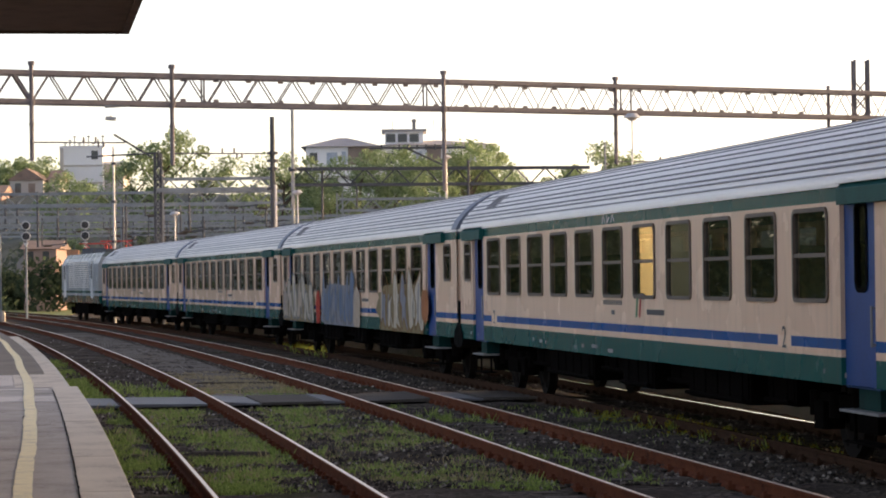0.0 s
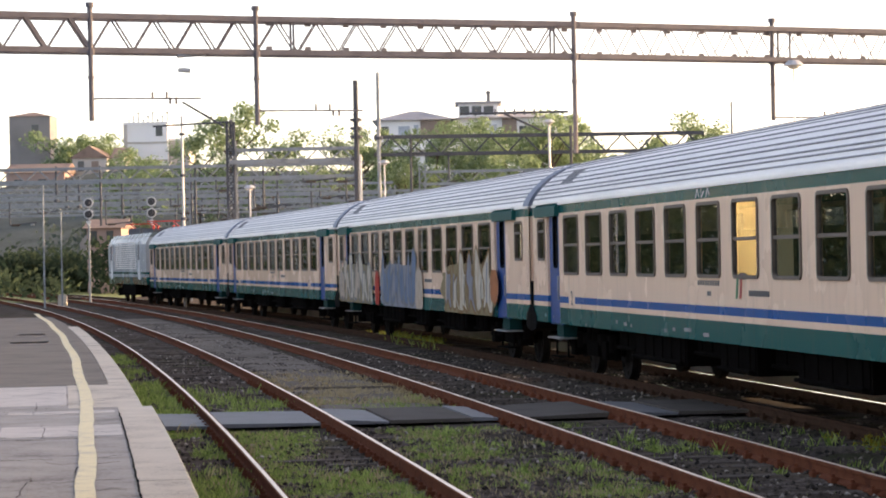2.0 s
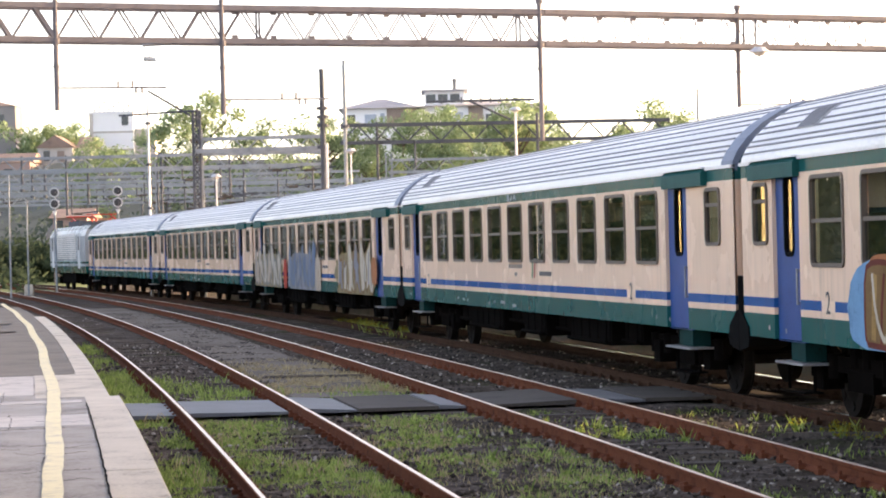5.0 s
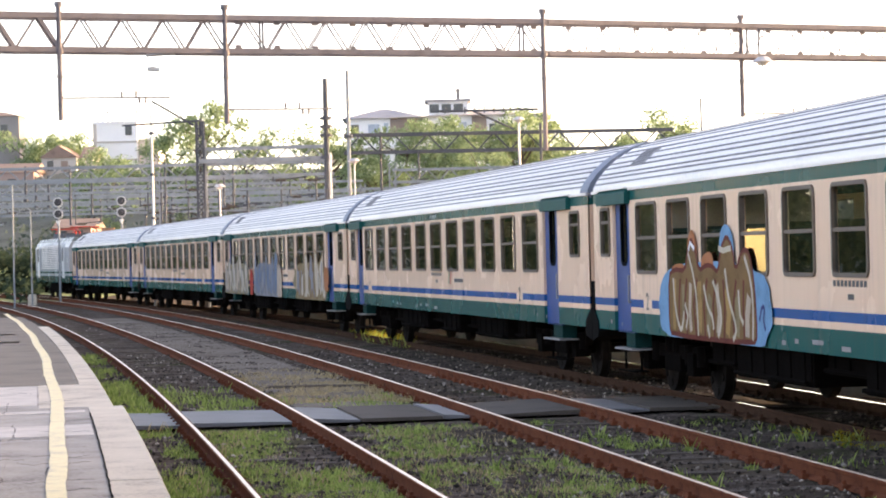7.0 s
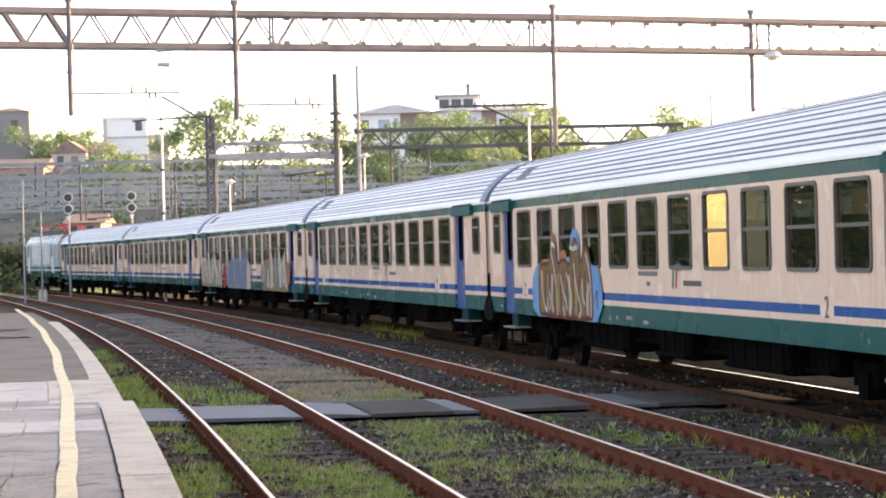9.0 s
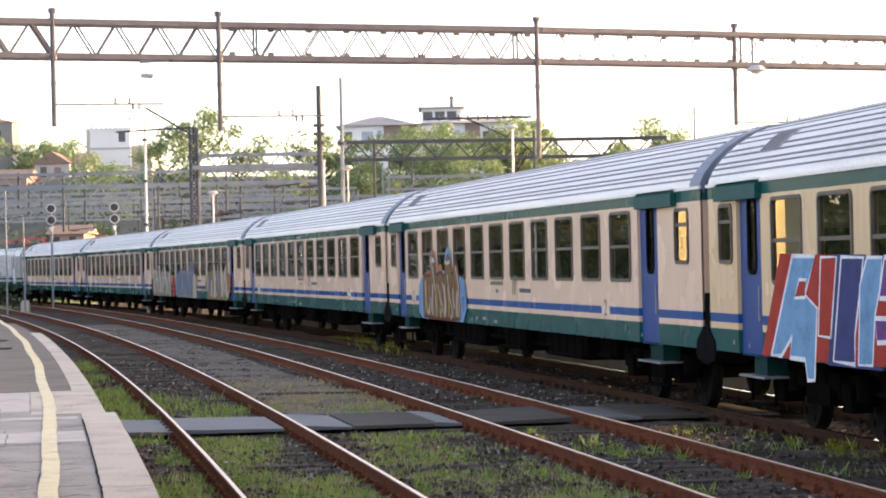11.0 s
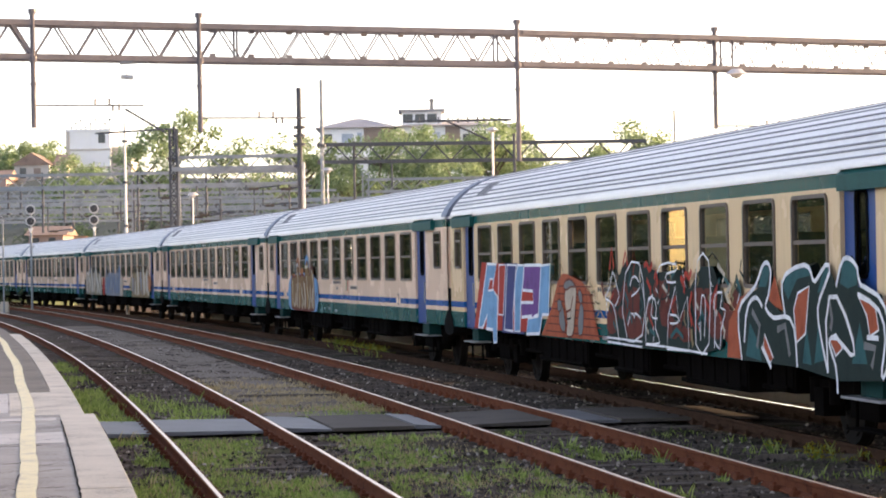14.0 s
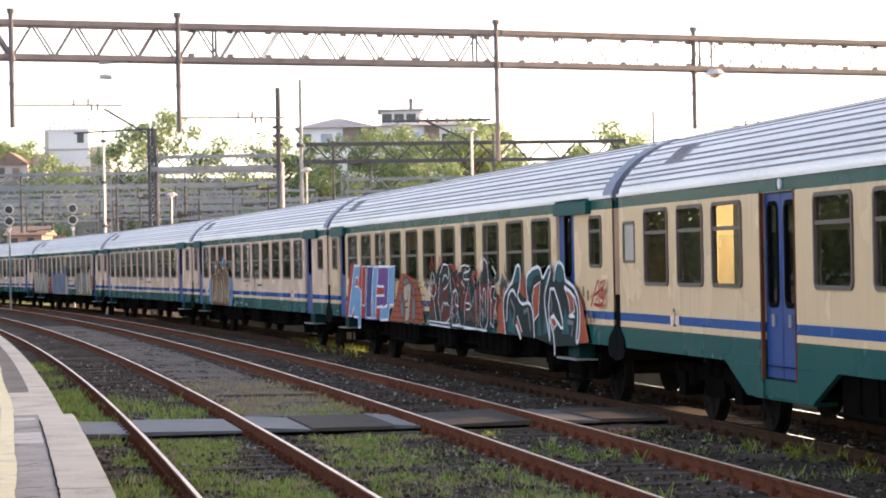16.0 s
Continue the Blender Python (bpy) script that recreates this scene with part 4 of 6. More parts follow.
def locomotive():
    root = empty("electric_locomotive", "white electric locomotive with green stripe and ribbed sides", "locomotive")
    L2 = 7.7
    pr = [(-1.45, 0.95), (-1.5, 1.3), (-1.5, 2.9), (-1.32, 3.25), (-1.15, 3.45), (1.15, 3.45), (1.32, 3.25), (1.5, 2.9), (1.5, 1.3), (1.45, 0.95)]
    g = Geo()
    g.sweep(pr, [pose(0, -L2, 0), pose(0, L2 - 1.2, 0)])
    g.sweep([(x * 0.985, z) for x, z in pr], [pose(0, L2 - 1.2, 0), pose(0, L2, -0.0)])
    build("body", g, LOCOPAINT, root, "white body with green stripes")
    g = Geo()
    for i in range(13):
        z = 1.72 + i * 0.105
        g.box(-1.53, -1.5, -3.9, 4.2, z, z + 0.05)
    build("side_ribs", g, ROOF, root, "ribbed side panel")
    for y, w in ((-5.2, 0.7), (6.0, 0.8)):
        g = Geo()
        g.box(-1.52, -1.49, y - w / 2, y + w / 2, 1.2, 3.05)
        d = build("cab_door", g, SIDEWHITE, root)
        g = Geo()
        g.box(-1.53, -1.515, y - w / 2 + 0.12, y + w / 2 - 0.12, 2.15, 2.9)
        build("cab_window", g, DARKMARK, d, "dark cab window")
    g = Geo()
    g.box(-1.2, 1.2, L2, L2 + 0.03, 2.1, 3.0)
    build("windscreen", g, DARKMARK, root)
    g = Geo()
    g.box(-0.9, 0.9, -6.0, -2.0, 3.45, 3.62)
    g.box(-0.9, 0.9, -1.0, 3.5, 3.45, 3.75)
    build("roof_equipment", g, DARKSTEEL, root)
    for y in (-4.0, 4.5):
        g = Geo()
        for s in (-0.5, 0.5):
            g.bar((s, y - 0.9, 3.8), (s, y + 0.9, 4.02), 0.05)
            g.tube((s, y - 0.8, 3.5), (s, y - 0.8, 3.8), 0.06, 8)
            g.tube((s, y + 0.8, 3.5), (s, y + 0.8, 3.85), 0.06, 8)
        g.bar((-0.8, y + 0.9, 4.05), (0.8, y + 0.9, 4.05), 0.05)
        g.bar((-0.8, y + 0.6, 4.05), (0.8, y + 0.6, 4.05), 0.05)
        build("pantograph", g, REDMARK, root, "folded red pantograph")
    for y in (4.6, -4.6):
        bogie(root, y)
    g = Geo()
    g.box(-1.35, 1.35, -2.6, 2.6, 0.4, 0.97)
    build("equipment_box", g, UNDER, root)
    for x in (-0.88, 0.88):
        for s in (-1, 1):
            g = Geo()
            g.tube((x, s * L2, 1.03), (x, s * (L2 + 0.3), 1.03), 0.22, 14)
            build("buffer", g, UNDER, root)
    return root


# ----- graffiti, flat paint over side and windows -----
def gcol(name, c):
    return mat(name, c, 0.6, 0, 0.3, 4, spec=0.04)


SP = {"white": gcol("white spray", (0.75, 0.74, 0.75)), "red": gcol("red spray", (0.42, 0.05, 0.035)), "sky": gcol("light blue spray", (0.14, 0.32, 0.49)),
      "purple": gcol("purple spray", (0.17, 0.07, 0.22)), "navy": gcol("navy spray", (0.05, 0.06, 0.16)), "brick": gcol("brick red spray", (0.40, 0.09, 0.045)),
      "dark": gcol("dark green spray", (0.016, 0.030, 0.028)), "maroon": gcol("maroon spray", (0.14, 0.034, 0.026)), "teal": gcol("teal spray", (0.022, 0.10, 0.105)),
      "brown": gcol("brown spray", (0.20, 0.112, 0.05)), "ochre": gcol("ochre spray", (0.36, 0.21, 0.08)), "cyan": gcol("cyan spray", (0.13, 0.29, 0.45)),
      "cream": gcol("cream spray", (0.50, 0.43, 0.34)), "grey": gcol("grey spray", (0.17, 0.17, 0.17)), "lilac": gcol("lilac spray", (0.30, 0.24, 0.36)),
      "steel": gcol("steel blue spray", (0.12, 0.17, 0.25)), "khaki": gcol("khaki spray", (0.24, 0.18, 0.10)), "slate": gcol("slate spray", (0.22, 0.22, 0.25)), "tan": gcol("tan spray", (0.45, 0.35, 0.27)), "orange": gcol("orange spray", (0.40, 0.15, 0.07))}


class Spray:
    """Layers of paint on the near side; a point is (metres back from the leading end, height)."""
    def __init__(self, parent):
        self.parent, self.x = parent, -HW - 0.0235

    def put(self, c, g, name):
        build(name, g, SP[c], self.parent)

    def fill(self, c, pts):
        self.x -= 0.00012
        g = Geo()
        g.add([(self.x, LEN / 2 - u, z) for u, z in pts], [tuple(range(len(pts)))])
        self.put(c, g, "graffiti_shape")

    def blob(self, c, u0, u1, z0, z1, wob=0.06, n=22, seed=0, edge=None, w=0.05, e=0.45):
        cu, cz, a, b = (u0 + u1) / 2, (z0 + z1) / 2, (u1 - u0) / 2, (z1 - z0) / 2
        pts = []
        for i in range(n):
            t = 2 * math.pi * i / n
            s, k = math.sin(t), math.cos(t)
            q = 1 + wob * noise.noise((seed * 7.3, i * 0.9, 2.0)) * 2
            pts.append((cu + a * q * math.copysign(abs(k) ** e, k), max(Z0 + 0.005, cz + b * q * math.copysign(abs(s) ** e, s))))
        self.fill(c, pts)
        if edge:
            self.line(edge, pts + [pts[0]], w)

    def line(self, c, pts, w=0.05):
        """A ribbon with mitred joints, its corners eased."""
        self.x -= 0.00012
        if len(pts) > 3 and pts[0] != pts[-1]:
            pts = [pts[0]] + [q for a, b in zip(pts[1:-1], pts[2:]) for q in (a, ((a[0] + b[0]) / 2, (a[1] + b[1]) / 2))] + [pts[-1]]
            pts = [pts[0]] + [((a[0] + 2 * b[0] + c[0]) / 4, (a[1] + 2 * b[1] + c[1]) / 4) for a, b, c in zip(pts, pts[1:], pts[2:])] + [pts[-1]]
        g = Geo()
        closed = pts[0] == pts[-1]
        n = len(pts)
        vs = []
        for i in range(n):
            a = pts[i - 1] if i else (pts[-2] if closed else pts[0])
            b = pts[i + 1] if i < n - 1 else (pts[1] if closed else pts[-1])
            dx, dz = b[0] - a[0], b[1] - a[1]
            d = math.hypot(dx, dz) or 1
            vs += [(self.x, LEN / 2 - (pts[i][0] - dz / d * w / 2), pts[i][1] + dx / d * w / 2), (self.x, LEN / 2 - (pts[i][0] + dz / d * w / 2), pts[i][1] - dx / d * w / 2)]
        g.add(vs, [(2 * i, 2 * i + 1, 2 * i + 3, 2 * i + 2) for i in range(n - 1)])
        self.put(c, g, "graffiti_stroke")

    def outlined(self, c, edge, pts, w=0.05, soft=0):
        for _ in range(soft):       # corner cutting
            pts = [q for a, b in zip(pts, pts[1:] + pts[:1]) for q in ((a[0] * 0.78 + b[0] * 0.22, a[1] * 0.78 + b[1] * 0.22), (a[0] * 0.22 + b[0] * 0.78, a[1] * 0.22 + b[1] * 0.78))]
        self.fill(c, pts)
        self.line(edge, list(pts) + [pts[0]], w)



def spray_silver(root):
    """Faded scribbled blocks over the lower half and windows of the third coach from the locomotive."""
    s = Spray(root)
    rnd = random.Random(4)
    for a, b, base, tops, edge, shades in ((0.4, 7.0, "khaki", "cream", "grey", ("slate", "tan")), (8.2, 14.2, "slate", "steel", "grey", ("slate", "steel")), (17.2, 23.0, "khaki", "cream", "brown", ("tan", "slate"))):
        s.blob(base, a, b, 0.70, 1.86, 0.08, 40, a, e=0.6)
        n = 6
        for k in range(n):
            u = a + 0.15 + (b - a - 0.3) * k / n
            w = (b - a) / n * 0.95
            top = 2.0 + rnd.uniform(-0.15, 0.22)
            q = rnd.uniform(-0.1, 0.1)
            jig = [(u, 0.9), (u + w * 0.18, 1.3 + q), (u + w * 0.05, 1.65), (u + w * 0.3, top), (u + w * 0.62, top - 0.12), (u + w * 0.55, 1.6), (u + w * 0.95, 1.75 + q), (u + w * 0.8, 1.3),
                                    (u + w * 0.98, 0.92), (u + w * 0.68, 0.9), (u + w * 0.5, 1.22 + q), (u + w * 0.36, 0.9)]
            lean = rnd.uniform(-0.5, 0.35)
            jig = [(a_ + rnd.gauss(0, 0.12) + lean * (z_ - 1.4), max(0.88, z_ + rnd.gauss(0, 0.07))) for a_, z_ in jig]
            s.outlined(tops if k % 3 else shades[1], edge, jig, 0.07, 1)
            s.line(shades[k % 2], [(u + w * 0.3, 1.1), (u + w * 0.34, 1.5 + q), (u + w * 0.42, top - 0.3)], 0.13)
            s.line("grey", [(u + w * 0.7, 1.05), (u + w * 0.66, 1.4), (u + w * 0.78, 1.6)], 0.07)
            if k % 2 == 0:
                s.line(edge, [(u + w * 0.9, 1.9), (u + w * 0.98, 1.6), (u + w * 1.05, 1.2)], 0.09)
    s.blob("red", 7.3, 8.1, 0.75, 1.7, 0.1, 20, 3, e=0.8)
    s.blob("tan", 13.6, 14.7, 0.75, 1.8, 0.1, 20, 5, e=0.8)
    s.blob("orange", 22.6, 23.4, 1.1, 1.75, 0.1, 20, 8, e=0.8)


def spray_bronze(root):
    """Brown block lettering with cream highlights on a light blue halo."""
    s = Spray(root)
    s.blob("cyan", 4.4, 9.95, 0.70, 1.84, 0.03, 40, 1, e=0.7)
    for c, p in (("orange", [(6.02, 1.7), (6.05, 2.12), (6.28, 2.28), (6.5, 2.1), (6.55, 1.7)]),
                 ("cyan", [(7.62, 1.7), (7.66, 2.18), (7.95, 2.32), (8.3, 2.18), (8.36, 1.7)]),
                 ("orange", [(6.7, 1.62), (6.75, 1.92), (7.3, 1.98), (7.4, 1.62)]),
                 ("orange", [(5.1, 1.6), (5.2, 1.8), (5.9, 1.82), (6.0, 1.6)])):
        for _ in range(2):
            p = [q for a, b in zip(p, p[1:] + p[:1]) for q in ((a[0] * 0.78 + b[0] * 0.22, a[1] * 0.78 + b[1] * 0.22), (a[0] * 0.22 + b[0] * 0.78, a[1] * 0.22 + b[1] * 0.78))]
        s.fill(c, p)
    # the letters run together into one block
    s.outlined("brown", "maroon", [(4.98, 1.0), (5.0, 1.66), (5.3, 1.74), (5.9, 1.72), (6.06, 1.98), (6.25, 2.14), (6.42, 2.0), (6.62, 1.72), (7.0, 1.8), (7.3, 1.78), (7.55, 1.7),
                                   (7.72, 2.0), (8.0, 2.16), (8.26, 2.0), (8.38, 1.72), (8.7, 1.98), (9.0, 1.96), (9.2, 1.6), (9.28, 0.98), (9.15, 0.88), (5.1, 0.88)], 0.06, 1)
    rnd = random.Random(17)
    for k in range(9):          # ochre and khaki strokes inside the letters
        u = 5.25 + k * 0.45
        s.line(("ochre", "khaki", "tan")[k % 3], [(u, 0.95), (u + rnd.uniform(-0.05, 0.1), 1.2), (u + rnd.uniform(-0.05, 0.12), 1.5 + rnd.uniform(-0.1, 0.12))], rnd.uniform(0.12, 0.2))
    for k in range(8):
        u = 5.5 + k * 0.46
        s.line("maroon", [(u, 0.9), (u + rnd.uniform(-0.12, 0.08), 1.3), (u + rnd.uniform(-0.05, 0.15), 1.62)], 0.07)
    for p in ([(5.25, 1.62), (5.3, 1.25), (5.5, 1.02), (5.62, 0.94), (5.74, 1.05), (5.8, 1.2)], [(6.08, 1.95), (6.35, 1.7), (6.5, 1.3), (6.52, 0.9)], [(5.85, 1.3), (6.0, 1.15), (5.9, 0.98)],
              [(6.85, 1.55), (7.0, 1.25), (7.25, 1.18), (7.3, 1.0)], [(7.3, 1.6), (7.6, 1.4), (7.72, 1.1), (7.5, 0.92)], [(7.9, 1.75), (8.0, 1.4), (8.25, 1.2), (8.4, 1.0), (8.2, 0.9)],
              [(8.8, 1.9), (9.05, 1.7), (9.15, 1.3), (9.1, 0.92)], [(8.5, 1.5), (8.55, 1.2), (8.7, 1.1)], [(7.0, 1.05), (7.1, 0.9)], [(7.62, 2.0), (7.85, 1.97), (8.2, 2.0)]):
        s.line("cream", p, 0.07)
    s.line("white", [(6.12, 1.98), (6.2, 2.08), (6.42, 2.0)], 0.06)
    s.line("navy", [(9.4, 1.15), (9.5, 1.35), (9.65, 1.3), (9.55, 1.18), (9.65, 1.05)], 0.05)


def spray_wall(root):
    """The long three-part painting with white outlines."""
    s = Spray(root)
    # block letters in light blue, navy and purple on red
    s.fill("red", [(2.63, 0.86), (3.47, 2.02), (5.61, 1.99), (5.21, 0.87)])
    s.fill("navy", [(5.21, 0.84), (5.5, 2), (6.59, 1.99), (7.06, 0.85)])
    s.fill("red", [(6.11, 0.89), (6.27, 1.68), (7.85, 1.69), (8.31, 0.89)])
    s.outlined("sky", "white", [(3.02, 0.87), (3.96, 1.99), (4.82, 1.98), (4.42, 1.57), (4.86, 1.43), (4.71, 0.66), (4.45, 0.65), (4.37, 0.87), (3.77, 0.87), (3.88, 1.1), (3.44, 0.88)], 0.055)
    s.outlined("red", "white", [(4.01, 1.53), (4.2, 1.73), (4.48, 1.73), (4.42, 1.54)], 0.04)
    s.outlined("red", "white", [(4.88, 1.14), (5.03, 1.97), (5.6, 1.97), (5.33, 1.13)], 0.045)
    s.outlined("navy", "white", [(5.41, 0.89), (5.76, 1.97), (6.51, 1.96), (6.17, 1.17), (6.15, 0.88)], 0.05)
    s.outlined("sky", "white", [(6.27, 0.88), (6.37, 1.68), (6.62, 1.96), (7.11, 1.96), (7.01, 1.64), (6.84, 1.39), (6.73, 0.89)], 0.04)
    s.outlined("purple", "white", [(7.05, 1.72), (7.18, 1.96), (8.47, 1.96), (8.37, 1.69), (8.24, 1.18), (6.89, 1.12), (6.84, 1.36), (7.82, 1.37), (7.8, 1.55), (7, 1.56)], 0.05)
    s.outlined("sky", "white", [(8.47, 1.95), (9.13, 1.97), (8.97, 1.2), (8.5, 1.19), (8.26, 0.89), (7.24, 0.86), (7.39, 1.12), (8.19, 1.16)], 0.05)
    s.fill("purple", [(7.49, 1.73), (8.34, 1.73), (8.13, 1.21), (7.66, 1.13), (7.86, 1.37), (7.84, 1.55)])
    # brick-red pyramid with a tan figure and grey stones
    s.fill("brick", [(8.41, 0.87), (9.21, 1.32), (9.65, 1.7), (10.01, 1.83), (10.34, 1.82), (11.33, 1.71), (11.8, 1.55), (12.36, 0.89)])
    for i in range(7):          # brick courses
        z = 1.64 - 0.115 * i
        a, b = 9.75 - 0.16 * i, 11.9 + 0.11 * i
        s.line("maroon", [(a, z), (b, z)], 0.02)
        for j in range(6):
            u = a + (j + (0.5 if i % 2 else 0.0)) * (b - a) / 6
            s.line("maroon", [(u, z), (u, z - 0.115)], 0.018)
    s.outlined("tan", "maroon", [(10.21, 0.89), (10.35, 1.13), (10.13, 1.45), (10.27, 1.64), (10.6, 1.74), (10.98, 1.65), (10.9, 1.35), (10.69, 0.9)], 0.03, 1)
    s.outlined("grey", "maroon", [(10.07, 1.62), (10.23, 1.73), (10.61, 1.75), (10.96, 1.63), (10.6, 1.64), (10.29, 1.58)], 0.03, 1)
    s.outlined("grey", "maroon", [(9.72, 1.12), (9.82, 1.41), (10.05, 1.33), (10.22, 0.97), (9.94, 0.95)], 0.025, 1)
    s.outlined("grey", "maroon", [(11.06, 0.91), (11.03, 1.15), (11.24, 1.43), (11.44, 1.32), (11.35, 0.96)], 0.025, 1)
    s.outlined("grey", "maroon", [(9.68, 1.24), (9.63, 1.43), (9.9, 1.45), (9.97, 1.29)], 0.025, 1)
    s.outlined("grey", "maroon", [(11.16, 1.39), (11.06, 1.59), (11.29, 1.59), (11.38, 1.41)], 0.025, 1)
    s.line("maroon", [(10.24, 1.25), (10.57, 1.3), (10.74, 1.5)], 0.04)
    s.line("dark", [(10.26, 1.15), (10.57, 1.17), (10.6, 1.3)], 0.03)
    s.line("khaki", [(11.75, 1.71), (11.92, 1.86), (11.81, 1.67), (12.08, 1.65), (11.87, 1.52), (12.21, 1.62), (12.13, 1.41), (12.46, 1.41)], 0.03)
    s.line("khaki", [(12.12, 1.18), (12.52, 1.3), (12.33, 1.37), (12.71, 1.21)], 0.03)
    s.line("khaki", [(9.18, 1.4), (9.12, 1.69), (9.39, 1.63), (9.29, 1.82)], 0.03)
    s.line("khaki", [(9.77, 1.82), (9.86, 2.03), (10.09, 1.86)], 0.03)
    # outlined letters on maroon and dark green
    s.fill("dark", [(12.85, 0.88), (13, 1.37), (13.83, 1.93), (14.99, 1.95), (15.78, 1.85), (16.83, 1.88), (17.27, 1.65), (17.82, 1.92), (18.33, 1.92), (18.8, 1.53), (18.68, 0.97), (17.74, 0.86)])
    s.fill("dark", [(13.97, 0.99), (14.11, 1.39), (14.86, 1.59), (15.02, 1.11), (14.49, 0.95)])
    s.fill("teal", [(14.1, 1.34), (14.37, 1.54), (14.78, 1.35), (14.51, 1.15)])
    s.fill("dark", [(16.19, 0.9), (16.31, 1.23), (17.14, 1.22), (17.21, 0.9)])
    s.fill("dark", [(17.61, 0.98), (17.78, 1.39), (18.16, 1.39), (18.12, 0.95)])
    rnd = random.Random(21)
    for k in range(26):         # maroon clouds behind the outlines
        u, z = rnd.uniform(12.7, 19.6), rnd.uniform(0.95, 1.5)
        s.blob("maroon", u, u + rnd.uniform(0.3, 0.7), z, z + rnd.uniform(0.15, 0.35), 0.2, 14, k, e=0.8)
    for k in range(90):         # small strokes and flecks inside the letters
        u, z = rnd.uniform(12.6, 19.9), rnd.uniform(0.95, 1.8)
        s.line(("dark", "dark", "red", "teal", "white", "dark", "cream", "maroon", "khaki")[k % 9], [(u, z), (u + rnd.uniform(-0.15, 0.15), z + 0.08), (u + rnd.uniform(-0.2, 0.2), z + 0.2)], rnd.uniform(0.02, 0.09) if k % 9 != 4 else 0.02)
    s.line("white", [(13.63, 0.9), (13.49, 1.33), (13.12, 1.47), (12.73, 1.48), (13.18, 1.63), (13.32, 1.93), (13.56, 1.65), (13.73, 1.52), (13.41, 1.38)], 0.027)
    s.line("white", [(12.96, 0.89), (12.92, 0.95), (14.91, 0.94), (14.9, 0.87), (12.96, 0.89)], 0.027)
    s.line("white", [(14.11, 0.93), (13.84, 1.33), (14.06, 1.83), (14.41, 1.99), (14.83, 1.97), (15.01, 1.76), (15.1, 1.35), (14.92, 1.03), (14.45, 0.93), (14.11, 0.93)], 0.027)
    s.line("white", [(14.3, 1.66), (14.4, 1.81), (14.69, 1.79), (14.92, 1.64), (14.37, 1.53)], 0.027)
    s.line("white", [(14.13, 1.14), (14.36, 1.39), (14.56, 1.2), (14.48, 1.34), (14.85, 1.25)], 0.027)
    s.line("white", [(15.11, 0.94), (15.06, 1.35), (15.47, 1.59), (15.75, 1.41), (15.53, 1.12), (16, 0.93), (15.11, 0.92)], 0.027)
    s.line("white", [(15.26, 1.5), (15.67, 1.64), (15.3, 1.26), (15.74, 1.26)], 0.027)
    s.line("white", [(15.74, 1.83), (15.83, 1.98), (16.82, 1.96), (16.73, 1.85), (16.17, 1.85), (16.2, 1.71), (16.69, 1.73)], 0.027)
    s.line("white", [(16.19, 0.88), (16.28, 1.3), (16.65, 1.67), (16.8, 1.24), (17.22, 1.55), (17.25, 0.89), (16.19, 0.88)], 0.027)
    s.line("white", [(16.36, 1.32), (16.79, 1.33), (16.78, 1.21), (16.35, 1.21)], 0.027)
    s.line("white", [(17.57, 0.98), (17.59, 1.7), (17.72, 1.99), (17.97, 2.08), (18.2, 1.99), (18.28, 1.7), (18.16, 1), (17.84, 0.86), (17.57, 0.98)], 0.027)
    s.line("white", [(17.79, 1.03), (17.79, 1.52), (17.97, 1.61), (18.06, 1.48), (17.96, 1.08)], 0.027)
    s.line("white", [(18.4, 0.96), (18.5, 1.44), (18.31, 1.57), (18.89, 1.66), (18.59, 1.4), (18.99, 1.45), (18.65, 1.18), (18.67, 0.9), (18.4, 1.05)], 0.027)
    s.line("white", [(16.13, 0.91), (18.09, 0.88)], 0.027)
    s.line("white", [(15.11, 0.91), (16.1, 0.91)], 0.027)
    s.line("red", [(13.16, 1.88), (13.29, 2.18), (13.4, 1.9)], 0.07)
    s.line("red", [(13.93, 1.93), (14.08, 2.13), (14.19, 1.93)], 0.07)
    s.line("red", [(15.09, 1.93), (15.24, 2.02), (15.34, 1.83), (15.52, 1.97)], 0.07)
    s.line("red", [(17, 1.7), (17.2, 1.92), (17.27, 1.72), (17.43, 1.88)], 0.07)
    s.line("red", [(18.3, 1.48), (18.57, 1.7), (18.46, 1.4)], 0.07)
    s.line("red", [(17.44, 1.61), (17.29, 1.43), (17.41, 1.2)], 0.07)
    s.line("red", [(15.62, 1.76), (15.71, 1.88), (15.77, 1.69)], 0.07)
    s.line("teal", [(14.09, 1.19), (14.27, 1.34), (14.39, 1.17)], 0.06)
    s.line("teal", [(17.77, 1.25), (17.88, 1.39), (17.98, 1.26)], 0.06)
    s.line("teal", [(16.39, 1.04), (16.68, 1.14), (17, 1.05)], 0.06)
    s.line("teal", [(13.32, 1.17), (13.47, 1.08)], 0.06)
    s.line("teal", [(15.33, 1.11), (15.62, 1.05)], 0.06)
    # tall dark letters with white outlines and teal tips
    s.fill("brick", [(18.95, 0.87), (19.03, 1.28), (19.52, 1.56), (19.99, 1.67), (19.71, 0.87)])
    s.fill("brick", [(20.58, 1.51), (20.85, 1.82), (21.15, 1.44)])
    s.fill("brick", [(24.44, 0.84), (24.32, 1.62), (24.64, 1.45), (25.01, 0.87)])
